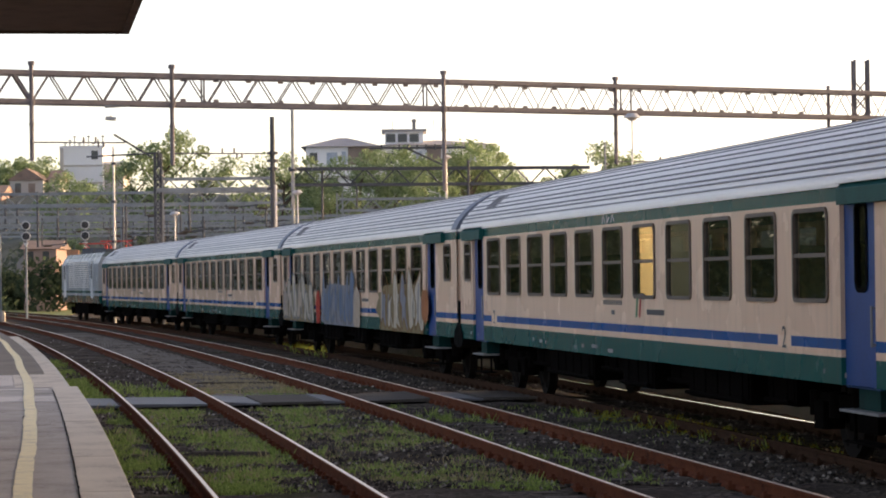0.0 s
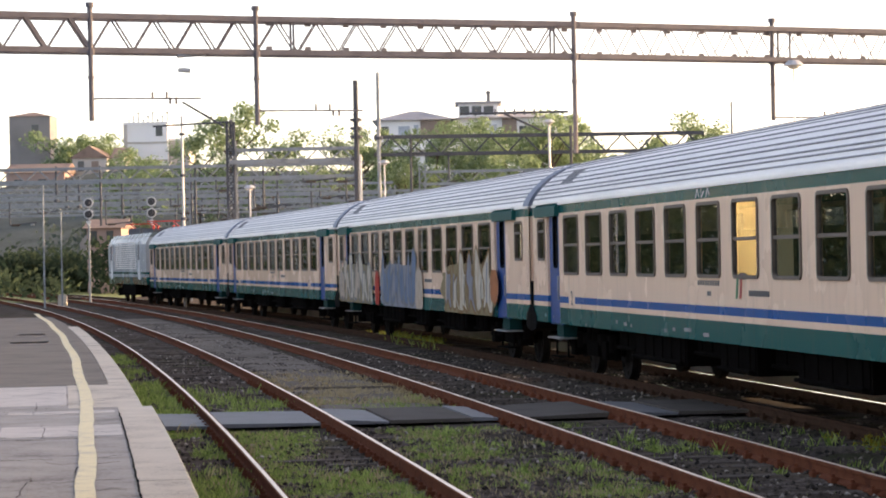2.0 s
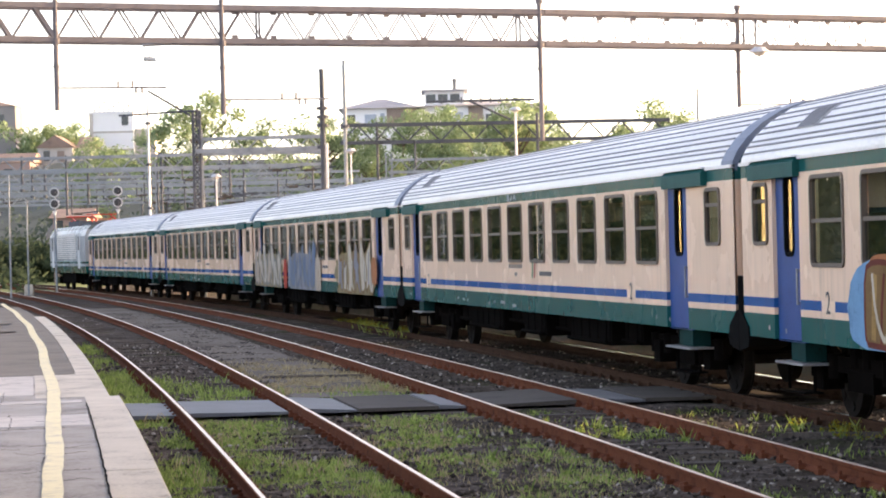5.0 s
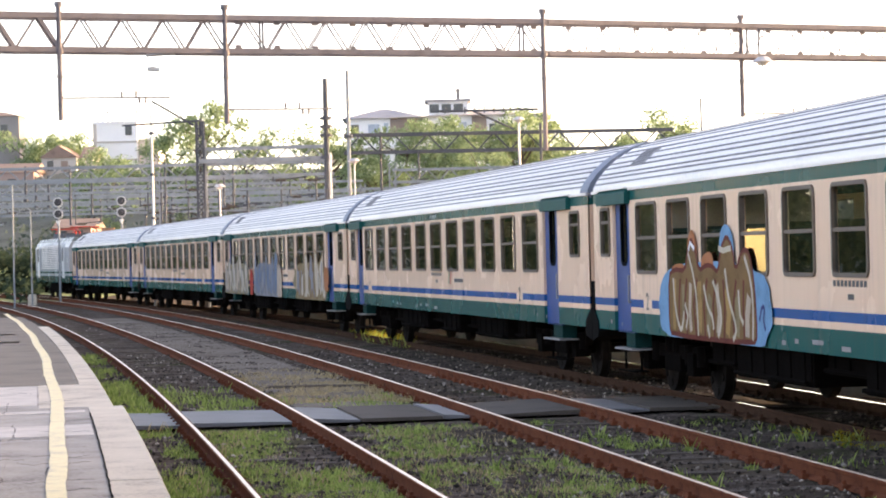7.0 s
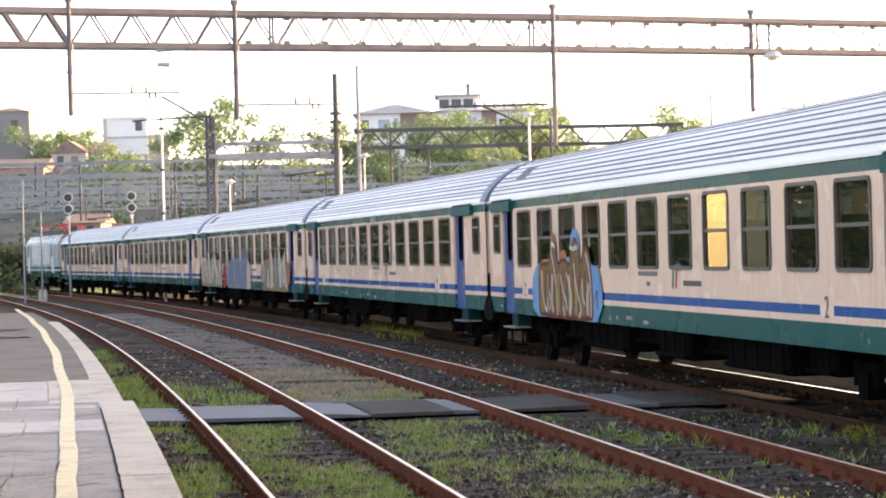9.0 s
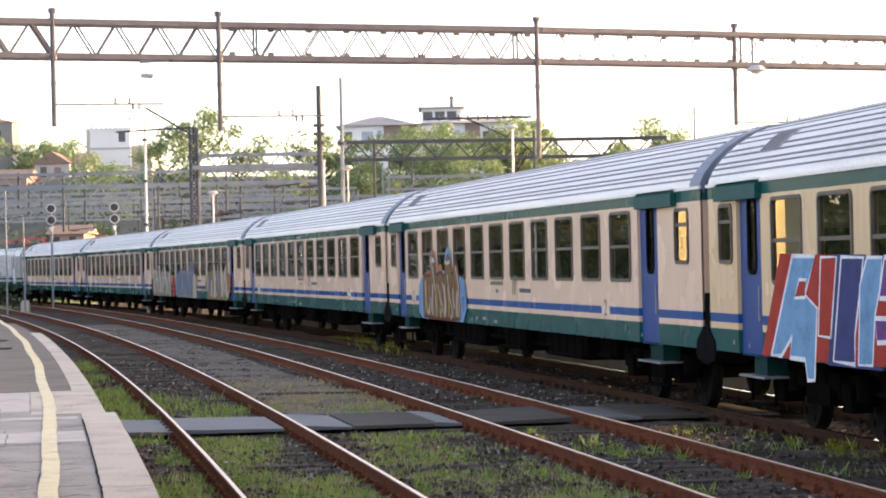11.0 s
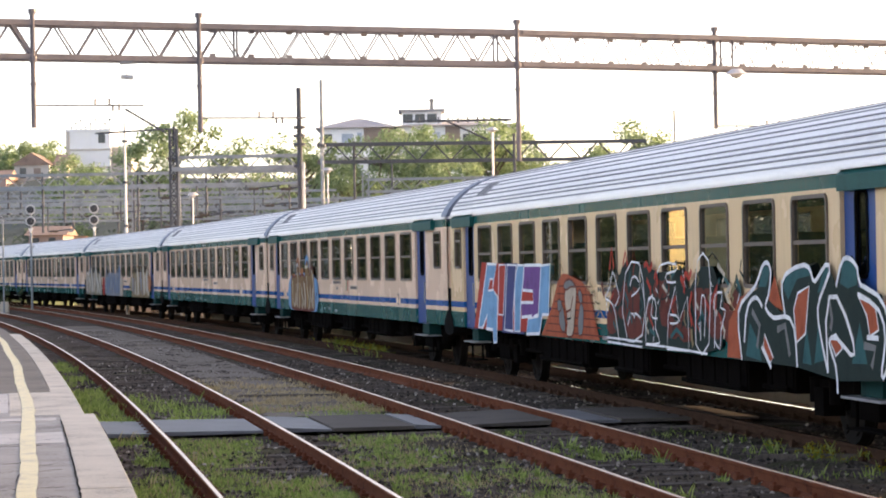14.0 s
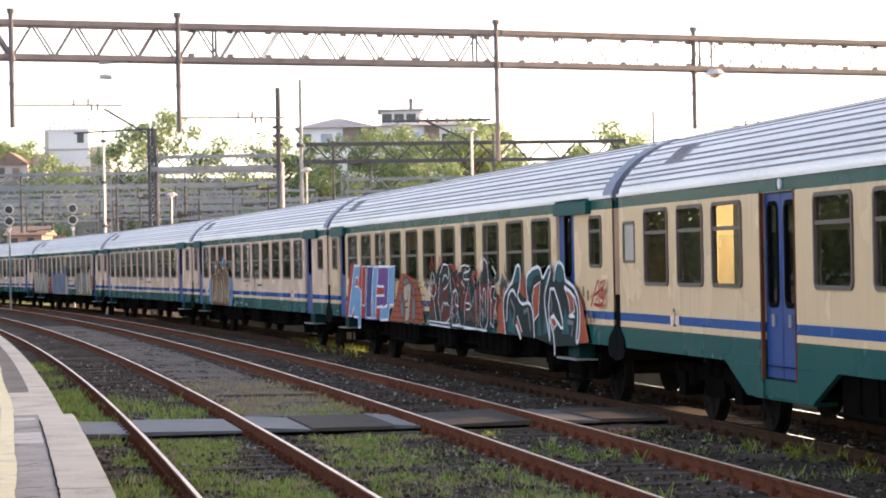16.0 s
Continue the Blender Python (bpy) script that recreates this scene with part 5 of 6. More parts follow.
    s.fill("dark", [(19.52, 0.86), (19.38, 1.33), (19.76, 1.59), (20.22, 1.67), (20.46, 1.94), (20.75, 1.9), (20.63, 1.55), (21.15, 1.4), (21.1, 1.76), (22.01, 1.96), (22.26, 1.72), (22.66, 1.97), (22.96, 1.72), (23.16, 1.97), (23.47, 2.02), (23.67, 1.89), (23.63, 1.71), (24.32, 1.64), (24.56, 1.38), (24.45, 0.98), (24.27, 0.81), (23.02, 0.76), (21.62, 0.85)])
    s.fill("teal", [(20.25, 1.69), (20.45, 1.92), (20.71, 1.9), (20.55, 1.69)])
    s.fill("teal", [(21.17, 1.68), (21.25, 1.84), (22.01, 1.95), (22.13, 1.82), (21.66, 1.78), (21.34, 1.56)])
    s.fill("teal", [(22.34, 1.64), (22.62, 1.93), (22.79, 1.86), (22.52, 1.67)])
    s.fill("teal", [(23.08, 1.74), (23.17, 1.95), (23.44, 2), (23.65, 1.89), (23.59, 1.73), (23.32, 1.69)])
    s.fill("teal", [(19.71, 0.91), (19.89, 1.29), (20.18, 1.09), (20.32, 0.87)])
    s.fill("teal", [(22.2, 0.91), (22.36, 1.34), (22.59, 0.96)])
    s.fill("teal", [(23.4, 0.95), (23.66, 1.36), (23.87, 0.96)])
    s.fill("teal", [(21.8, 0.9), (21.96, 1.29), (22.11, 0.89)])
    s.line("grey", [(19.98, 1.42), (20.27, 1.26), (20.15, 1.01)], 0.08)
    s.line("grey", [(20.92, 1.23), (21.21, 1.28), (21.36, 0.96)], 0.08)
    s.line("grey", [(23.19, 1.46), (23.47, 1.17)], 0.08)
    s.line("grey", [(23.77, 1.14), (24.11, 1.12), (23.99, 0.93)], 0.08)
    s.line("grey", [(21.78, 1.64), (21.93, 1.45)], 0.08)
    s.line("grey", [(22.7, 1.61), (22.81, 1.38), (22.75, 1.27)], 0.08)
    s.outlined("brick", "white", [(20.39, 1.03), (20.45, 1.17), (20.76, 0.92), (20.64, 0.86)], 0.03)
    s.outlined("brick", "white", [(21.61, 1.11), (21.53, 1.46), (21.68, 1.63), (22.08, 1.71), (21.92, 1.21)], 0.03)
    s.outlined("brick", "white", [(23.63, 1.61), (24.12, 1.54), (24.22, 1.3), (23.96, 1.23), (23.88, 1.43)], 0.03)
    s.outlined("brick", "white", [(22.7, 1.18), (22.93, 1.23), (23.12, 1.09), (22.91, 1.01)], 0.03)
    s.line("white", [(19.55, 0.86), (19.38, 1.28), (19.52, 1.52), (20.15, 1.67), (20.39, 1.92), (20.6, 1.98), (20.77, 1.88), (20.63, 1.57), (20.43, 1.47), (20.82, 1.33), (21.22, 1.4), (21.56, 1.32), (21.62, 0.85)], 0.05)
    s.line("white", [(19.66, 1.06), (19.72, 1.42), (19.99, 1.56), (20.21, 1.58), (20.39, 1.47)], 0.05)
    s.line("white", [(20.33, 1.03), (20.68, 0.81)], 0.05)
    s.line("white", [(21.22, 1.4), (21.09, 1.64), (21.18, 1.84), (22.01, 1.96), (22.17, 1.84), (22.25, 1.71), (22.66, 1.97), (22.84, 1.88), (22.38, 1.57), (22.32, 1.38), (22.65, 0.83)], 0.05)
    s.line("white", [(22.65, 0.83), (22.53, 1.49), (22.96, 1.71), (23.55, 1.1), (23.43, 0.99), (22.93, 1.23), (22.62, 1.15), (22.93, 0.93), (22.95, 0.63)], 0.05)
    s.line("white", [(22.96, 1.71), (23.1, 1.95), (23.32, 2.02), (23.67, 1.91), (23.63, 1.71), (24.26, 1.66), (24.56, 1.38), (24.5, 0.99), (24.3, 0.8), (24.27, 0.92), (24.44, 1.2), (24.31, 1.51), (23.62, 1.64)], 0.05)
    s.line("white", [(23.87, 1.22), (24.21, 1.22)], 0.05)
    # red tag and brown spots near the end
    s.line("red", [(25.18, 1.37), (25.45, 1.6), (25.65, 1.82), (25.64, 1.4)], 0.045)
    s.line("red", [(25.39, 1.53), (25.81, 1.64), (25.94, 1.63), (25.55, 1.5), (25.97, 1.5), (25.75, 1.38), (25.34, 1.41)], 0.045)
    s.line("red", [(25.71, 1.7), (25.97, 1.74), (25.75, 1.53)], 0.045)
    for u, z in ((24.72, 1.5), (24.98, 1.45), (25.1, 1.16), (24.9, 1.12)):
        s.blob("brown", u, u + 0.1, z, z + 0.15, 0.05, 10, 1)


# ================= the train put together =================
S_ROWS = [(0.0, -19.24), (0.5, -17.18), (0.8, -14.95), (1.0, -14.36), (1.5, -12.94), (2.0, -11.38), (2.5, -9.75), (3.0, -8.07), (3.5, -6.32), (4.0, -4.48), (4.5, -2.56), (5.0, -0.53),
          (6.25, 4.6), (7.5, 10.11), (8.0, 12.46), (8.5, 14.88), (9.0, 17.32), (10.25, 23.5), (11.5, 29.87), (12.0, 32.57), (12.5, 35.35), (13.0, 38.15), (13.5, 41.0),
          (14.0, 43.9), (14.5, 46.85), (15.0, 49.85), (15.5, 52.95), (16.0, 56.1)]


def s_at(t):
    for (a, p), (b, q) in zip(S_ROWS, S_ROWS[1:]):
        if t <= b:
            return p + (q - p) * (t - a) / (b - a)
    return S_ROWS[-1][1]


def on_track(s, half):
    """Pose of a vehicle whose bogies, half a metre count either way of s, follow track 3."""
    p = []
    for d in (half, -half):
        a = PHI3 + (s + d) / 1015.25
        p.append(Vector((C3[0] + 1016.66 * math.cos(a), C3[1] + 1016.66 * math.sin(a), 0)))
    c, h = (p[0] + p[1]) / 2, p[0] - p[1]
    return pose(c.x, c.y, 0, 0, 0, math.degrees(math.atan2(-h.x, h.y)))


plain = coach()
TRAIN = [(plain, -LEN / 2 + 2 * LEN, 9.5)]                 # thing, middle relative to the datum joint, bogie half distance
for k in (3, 4):
    TRAIN.append((copy_thing(plain, pose(0, 0, 0)), -LEN / 2 + k * LEN, 9.5))
clean = copy_thing(plain, pose(0, 0, 0))
TRAIN.append((clean, -LEN / 2 + LEN, 9.5))
open_top = coach(PAINT, (1, 2, 3))
TRAIN.append((open_top, -LEN / 2, 9.5))
painted = coach(CREAM, (4,))
TRAIN.append((painted, -LEN / 2 - LEN, 9.5))
low = low_coach()
TRAIN.append((low, -LEN / 2 - 2 * LEN, 9.5))
loco = locomotive()
TRAIN.append((loco, 4 * LEN + 8.05, 4.6))
# the coach third from the locomotive carries the faded painting
spray_silver(plain)
tag = Spray(clean)
tag.x = -HW - 0.008
for p in ([(12.2, 2.72), (12.3, 2.84), (12.4, 2.72)], [(12.5, 2.84), (12.5, 2.72), (12.65, 2.80)], [(12.75, 2.72), (12.85, 2.83), (12.95, 2.74)]):
    tag.line("white", p, 0.03)
spray_bronze(open_top)
spray_wall(painted)
tagged(plain, "beige and green railway coach covered in faded graffiti")
tagged(open_top, "beige and green railway coach with bronze and blue graffiti")
tagged(painted, "cream railway coach with long outlined graffiti over its windows")


def motions():
    for ob, mid, half in TRAIN:
        walk(ob, [(t, on_track(s + mid, half)) for t, s in S_ROWS])
        for b in ob.children:
            if b.name.startswith("bogie"):
                for w in b.children:
                    y = w.location.y
                    rows, t, s0 = [], 0.0, s_at(0)
                    while t < 16.0001:
                        rows.append((t, pose(0, y, 0.45, -math.degrees((s_at(t) - s0) / 0.45))))
                        t += 0.05 if t < 1.2 else 0.1
                    if rows[-1][0] < 15.99:
                        rows.append((16.0, pose(0, y, 0.45, -math.degrees((s_at(16.0) - s0) / 0.45))))
                    walk(w, rows)


# ================= vegetation =================
def leaf_material(name, a, b):
    m = bpy.data.materials.new(name)
    m.use_nodes = True
    nt = m.node_tree
    out = nt.nodes["Material Output"]
    geo = nt.nodes.new("ShaderNodeNewGeometry")
    col = mixcol(nt, a, b, geo.outputs["Random Per Island"])
    d, t, mx = nt.nodes.new("ShaderNodeBsdfDiffuse"), nt.nodes.new("ShaderNodeBsdfTranslucent"), nt.nodes.new("ShaderNodeMixShader")
    nt.links.new(col, d.inputs[0])
    nt.links.new(col, t.inputs[0])
    mx.inputs[0].default_value = 0.55
    nt.links.new(d.outputs[0], mx.inputs[1])
    nt.links.new(t.outputs[0], mx.inputs[2])
    nt.links.new(mx.outputs[0], out.inputs[0])
    return m


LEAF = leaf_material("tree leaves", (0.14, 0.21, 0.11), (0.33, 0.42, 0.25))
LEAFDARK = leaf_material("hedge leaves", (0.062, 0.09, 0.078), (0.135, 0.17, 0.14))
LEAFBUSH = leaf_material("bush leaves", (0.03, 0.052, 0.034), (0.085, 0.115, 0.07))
# leaf colour darkened to keep the reflections in the coach windows dark
LEAFHEDGE = leaf_material("dark reflection hedge leaves", (0.018, 0.03, 0.02), (0.045, 0.065, 0.04))
GRASS = leaf_material("grass blades", (0.16, 0.255, 0.055), (0.47, 0.56, 0.185))
DRY = leaf_material("dry grass blades", (0.36, 0.275, 0.15), (0.60, 0.48, 0.28))
FLOWER = leaf_material("yellow flowering weeds", (0.20, 0.17, 0.02), (0.42, 0.34, 0.03))
DUST = mat("dusty fine gravel", (0.19, 0.158, 0.13), 0.95, 0, 0.45, 0.35, 0.6, 22, tint=(0.10, 0.075, 0.055), spec=0.05)
BARK = mat("bark", (0.09, 0.07, 0.055), 0.9, 0, 0.4, 6, 0.4)


def leaves(g, rnd, centre, rad, n, size):
    for _ in range(n):
        while True:
            p = Vector((rnd.uniform(-1, 1), rnd.uniform(-1, 1), rnd.uniform(-1, 1)))
            if p.length < 1:
                break
        c = Vector(centre) + Vector((p.x * rad[0], p.y * rad[1], p.z * rad[2]))
        u = Vector((rnd.uniform(-1, 1), rnd.uniform(-1, 1), rnd.uniform(-1, 1))).normalized()
        w = u.orthogonal().normalized()
        s = size * rnd.uniform(0.5, 1.3)
        g.add([c - u * s, c + w * s * 0.6, c + u * s, c - w * s * 0.6], [(0, 1, 2, 3)])


def tree(seed, height, spread, n, m, label, size=0.16, crown=None):
    rnd = random.Random(seed)
    root = empty("tree", label, "tree", "trees behind the yard", m=m)
    g = Geo()
    p = Vector((0, 0, -0.2))
    r = 0.03 * height * 0.8
    top = height * 0.8
    for k in range(6):
        q = Vector((rnd.uniform(-0.2, 0.2), rnd.uniform(-0.2, 0.2), top * (k + 1) / 6))
        g.tube(p, q, r, 8, r * 0.75)
        p, r = q, r * 0.75
    tips = []
    for k in range(11):
        z = height * rnd.uniform(0.35, 0.8)
        a = rnd.uniform(0, 6.28)
        l = spread * rnd.uniform(0.5, 1.0)
        e = Vector((math.cos(a) * l, math.sin(a) * l, z + rnd.uniform(0.05, 0.22) * height))
        g.tube((0, 0, z), e, 0.012 * height * 0.5, 6, 0.02)
        tips.append(e)
    build("trunk", g, BARK, root, "brown tapered trunk with limbs")
    g = Geo()
    for e in tips + [Vector((0, 0, height * 0.9)), Vector((0.3, 0, height * 0.75))]:
        for _ in range(3):
            c = e + Vector((rnd.gauss(0, 0.2), rnd.gauss(0, 0.2), rnd.gauss(0, 0.15))) * spread
            rr = spread * rnd.uniform(0.18, 0.36)
            leaves(g, rnd, c, (rr, rr, rr * 0.75), n, size)
    build("crown", g, crown or LEAF, root, "uneven leafy crown")
    return root


def woods():
    protos = [tree(s, 14, 3.6, 110, pose(x, y, 0), "sunlit yellow-green leafy tree behind the yard") for s, x, y in ((1, -21.2, 228), (2, -3.5, 236), (3, 4.6, 240))]
    rnd = random.Random(8)
    protos[0].scale = (1.12, 1.12, 1.12)
    # station-side trees stand out of view, added to darken the window reflections
    shady = tree(4, 14, 3.8, 110, pose(-50, 98, 0), "unseen dark green tree added for window reflections", 0.2, LEAFDARK)
    for x, y, h in ((-25.0, 236, 11.0), (-18.5, 240, 11.0), (-10.5, 232, 11.0), (-8.0, 246, 9.5), (-1.0, 250, 11.2), (1.8, 243, 11.6), (7.0, 236, 12.0), (8.6, 250, 10.5), (11.0, 262, 10.2), (13.5, 250, 9.8), (16.2, 240, 10.6),
                    (18.5, 252, 10.0), (23, 250, 12.4), (-14, 250, 9.5), (-33, 330, 12.5), (-51, 342, 14.9), (-54, 344, 15.2), (29, 260, 11), (-33.4, 262, 10.6), (-31, 226, 8), (-6.0, 228, 8.5), (3.2, 224, 9.0),
                    (-56, 105, 10), (-54, 90, 9), (-49, 76, 8.5), (-55, 62, 9)):
        k = h / 11.2 * rnd.uniform(0.95, 1.05)
        o = copy_thing(protos[rnd.randrange(3)] if y > 210 else shady, pose(x, y, 0, 0, 0, rnd.uniform(0, 360)))
        o.scale = (k, k, k)
    # undergrowth, one dense mass of leaves on a bank
    g, near = Geo(), Geo()
    rnd = random.Random(5)
    for _ in range(420):
        x = rnd.uniform(-38, 40)
        y = 215 + rnd.uniform(-6, 25) + (-60 if x < -24 and rnd.random() < 0.35 else 0)
        hh = rnd.uniform(1.5, 6.5) if y > 180 else rnd.uniform(0.8, 2.6)
        leaves(g if y > 180 else near, rnd, (x, y, hh * 0.5), (1.9, 1.5, hh * 0.55), 46, 0.26)
    for _ in range(16):         # shrubs before the pink cottage
        leaves(near, rnd, (rnd.uniform(-27.2, -23.5), rnd.uniform(184, 187), 1.9), (1.2, 1.0, 2.1), 70, 0.26)
    for _ in range(150):        # dense bushes left of the locomotive's track end
        x, y = rnd.uniform(-37, -25.5), rnd.uniform(197, 208)
        hh = rnd.uniform(2.2, 3.6)
        leaves(near, rnd, (x, y, hh * 0.5 - 0.2), (1.5, 1.2, hh * 0.55), 60, 0.24)
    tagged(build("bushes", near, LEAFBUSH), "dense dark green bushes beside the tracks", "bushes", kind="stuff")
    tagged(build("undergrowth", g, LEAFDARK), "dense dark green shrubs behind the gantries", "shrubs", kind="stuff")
    # hedge out of view, added so the coach windows reflect something dark
    g = Geo()
    for _ in range(620):
        y = rnd.uniform(60, 212)
        x = -46 - 0.05 * y + rnd.uniform(-6, 5)
        hh = rnd.uniform(4.5, 9.5)
        leaves(g, rnd, (x, y, hh * 0.5), (2.4, 2.4, hh * 0.55), 40, 0.32)
    tagged(build("hedge", g, LEAFHEDGE), "unseen dark hedge added for the coach windows to reflect", "shrubs", kind="stuff")
    g = Geo()
    for _ in range(200):
        y = rnd.uniform(30, 190)
        x = 30 - 0.1 * y + rnd.uniform(0, 10)
        hh = rnd.uniform(0.6, 1.6)
        leaves(g, rnd, (x, y, hh * 0.4), (1.6, 1.6, hh * 0.5), 24, 0.2)
    tagged(build("low_shrubs", g, LEAF), "low sunlit shrubs beyond the train", "shrubs", kind="stuff")


def blades(g, rnd, x, y, z, n, h, spread, w=0.008):
    for _ in range(n):
        a = rnd.uniform(0, 6.28)
        bx, by = x + rnd.gauss(0, spread), y + rnd.gauss(0, spread)
        l = h * rnd.uniform(0.5, 1.25)
        lx, ly = math.cos(a) * l * 0.45, math.sin(a) * l * 0.45
        px, py = -math.sin(a) * w, math.cos(a) * w
        g.add([(bx - px, by - py, z), (bx + px, by + py, z), (bx + lx * 0.4 + px * 0.7, by + ly * 0.4 + py * 0.7, z + l * 0.6), (bx + lx, by + ly, z + l)], [(0, 1, 2), (0, 2, 3)])


def lineside():
    """Grass, dry grass, weeds and loose stones; offsets are metres outside the platform-side rail."""
    rnd = random.Random(11)

    def at(r, y):
        a = math.asin((y - C1[1]) / (1300.27 + r))
        return C1[0] + (1300.27 + r) * math.cos(a), y

    green, dry, flower = Geo(), Geo(), Geo()

    def strew(g, n, r0, r1, y0, y1, k, h, spread, thr, freq=0.9, w=0.008):
        c = 0
        while c < n:
            r, y = rnd.uniform(r0, r1), y0 + (y1 - y0) * rnd.random() ** 1.4
            x, y = at(r, y)
            if any(abs(r - q) < 0.09 for q in (0, 1.5, 3.78, 5.28)):
                continue
            c += 1
            v = noise.noise((x * freq, y * freq * 0.6, 1.7)) * 0.75 + noise.noise((x * 3.3, y * 2.4, 4.2)) * 0.45
            if v < thr + rnd.gauss(0.05, 0.13):
                continue
            blades(g, rnd, x, y, -0.19, rnd.randint(max(2, k - 5), k + 2), h * rnd.uniform(0.55, 1.25), spread, w)

    strew(green, 2600, -0.8, -0.1, 16, 32.8, 9, 0.08, 0.06, 0.08, w=0.007)
    strew(green, 900, -0.85, -0.15, 36, 60, 8, 0.13, 0.08, -0.1)
    strew(green, 6500, 0.12, 1.4, 16, 33, 8, 0.065, 0.06, -0.06, w=0.007)
    strew(green, 5000, 1.6, 3.6, 16, 33, 7, 0.068, 0.07, 0.10, w=0.007)
    strew(green, 500, 0.1, 1.4, 36.2, 44, 8, 0.12, 0.08, 0.12)
    strew(green, 1500, 3.9, 5.1, 16, 33, 7, 0.07, 0.07, 0.28, w=0.006)
    strew(green, 420, 5.5, 6.8, 22, 33, 5, 0.11, 0.09, 0.22)
    strew(green, 500, 1.6, 3.5, 36.5, 40, 7, 0.11, 0.08, 0.1)
    strew(dry, 2600, 1.7, 3.6, 38.5, 50, 8, 0.09, 0.09, -0.05, w=0.009)
    strew(dry, 5200, 0.1, 3.6, 17, 33, 6, 0.06, 0.08, -0.12, w=0.006)
    strew(dry, 500, -0.7, 1.3, 17, 33, 5, 0.13, 0.08, 0.25)
    # tall tufts and broad leaves standing out of the short grass
    for _ in range(260):
        x, y = at(rnd.choice((rnd.uniform(0.2, 1.35), rnd.uniform(1.7, 3.5), rnd.uniform(-0.7, -0.15), rnd.uniform(4.0, 5.1))), rnd.uniform(16, 33))
        if noise.noise((x * 0.9, y * 0.54, 1.7)) > -0.05:
            blades(green, rnd, x, y, -0.19, 9, 0.13 * rnd.uniform(0.6, 1.3), 0.035, 0.006)
            leaves(green, rnd, (x, y, -0.14), (0.07, 0.07, 0.03), 7, 0.026)
    for g, mt, nm, lb in ((green, GRASS, "grass", "short green grass tufts between the rails"), (dry, DRY, "dry_grass", "dry tan grass between the tracks")):
        tagged(build(nm, g, mt), lb, "grass", kind="stuff")
    # taller weeds with yellow flowers along the train's track
    for r0, r1, y0, y1, n, h in ((6.5, 7.05, 27.2, 29.2, 20, 0.15), (6.6, 7.3, 23.5, 26.5, 10, 0.13), (6.9, 7.6, 60, 72, 70, 0.22), (7.0, 7.5, 19.5, 27.5, 60, 0.17)):
        stems, heads = Geo(), Geo()
        for _ in range(n):
            x, y = at(rnd.uniform(r0, r1), rnd.uniform(y0, y1))
            hh = h * rnd.uniform(0.5, 1.3)
            blades(stems, rnd, x, y, -0.2, 8, hh, 0.05, 0.008)
            leaves(heads, rnd, (x, y, -0.2 + hh * 0.8), (0.1, 0.1, hh * 0.35), 16, 0.018)
        root = empty("flowering_weeds", "clump of yellow-flowering weeds beside the rails", "weeds", kind="stuff")
        build("stems", stems, GRASS, root)
        build("flowers", heads, FLOWER, root, "small yellow flowers")
    # loose ballast
    g = Geo()
    for _ in range(26000):
        y = 16 + 44 * rnd.random() ** 1.6
        r = rnd.uniform(-0.8, 9.0)
        if 33.2 < y < 36.2:
            continue
        x, y = at(r, y)
        s = rnd.uniform(0.012, 0.034)
        z = -0.165 + 0.05 * noise.noise((x * 0.9, y * 0.9, 0)) + 0.035 * noise.noise((x * 3.1, y * 3.1, 5)) + s * 0.2
        j = [rnd.uniform(0.6, 1.3) * s for _ in range(6)]
        a = rnd.uniform(0, 6.28)
        ca, sa = math.cos(a), math.sin(a)
        pts = [(j[0], 0, 0), (0, j[1], 0), (-j[2], 0, 0), (0, -j[3], 0), (0.2 * s, 0.1 * s, j[4] * 0.8), (0, 0, -j[5] * 0.8)]
        g.add([(x + p * ca - q * sa, y + p * sa + q * ca, z + w) for p, q, w in pts],
              [(0, 1, 4), (1, 2, 4), (2, 3, 4), (3, 0, 4), (1, 0, 5), (2, 1, 5), (3, 2, 5), (0, 3, 5)])
    for _ in range(7000):       # dusty pale gravel further on
        y = rnd.uniform(47, 92)
        x, y = at(rnd.uniform(1.75, 3.55) if rnd.random() < 0.8 else rnd.uniform(-0.7, 6.5), y)
        s = rnd.uniform(0.014, 0.036)
        a = rnd.uniform(0, 6.28)
        z = -0.15 + 0.05 * noise.noise((x * 0.9, y * 0.9, 0))
        g.add([(x + s * math.cos(a), y + s * math.sin(a), z), (x - s * math.sin(a), y + s * math.cos(a), z), (x - s * math.cos(a), y - s * math.sin(a), z), (x + s * math.sin(a), y - s * math.cos(a), z), (x, y, z + s * 0.7)],
              [(0, 1, 4), (1, 2, 4), (2, 3, 4), (3, 0, 4)])
    m = bpy.data.materials.new("loose stones")
    m.use_nodes = True
    nt = m.node_tree
    gi = nt.nodes.new("ShaderNodeNewGeometry")
    r = nt.nodes.new("ShaderNodeValToRGB")
    r.color_ramp.elements[0].color, r.color_ramp.elements[1].color = (0.028, 0.022, 0.018, 1), (0.48, 0.42, 0.36, 1)
    r.color_ramp.elements.new(0.82).color = (0.145, 0.115, 0.094, 1)
    nt.links.new(gi.outputs["Random Per Island"], r.inputs[0])
    nt.links.new(r.outputs[0], nt.nodes["Principled BSDF"].inputs["Base Color"])
    nt.nodes["Principled BSDF"].inputs["Roughness"].default_value = 0.9
    nt.nodes["Principled BSDF"].inputs["Specular IOR Level"].default_value = 0.08
    tagged(build("ballast", g, m), "loose grey-brown ballast stones between the sleepers", "gravel", kind="stuff")
    # trodden dusty strip between the two nearer tracks
    g = Geo()
    ys = steps(37.2, 100, 120)
    nx = 9
    vs = []
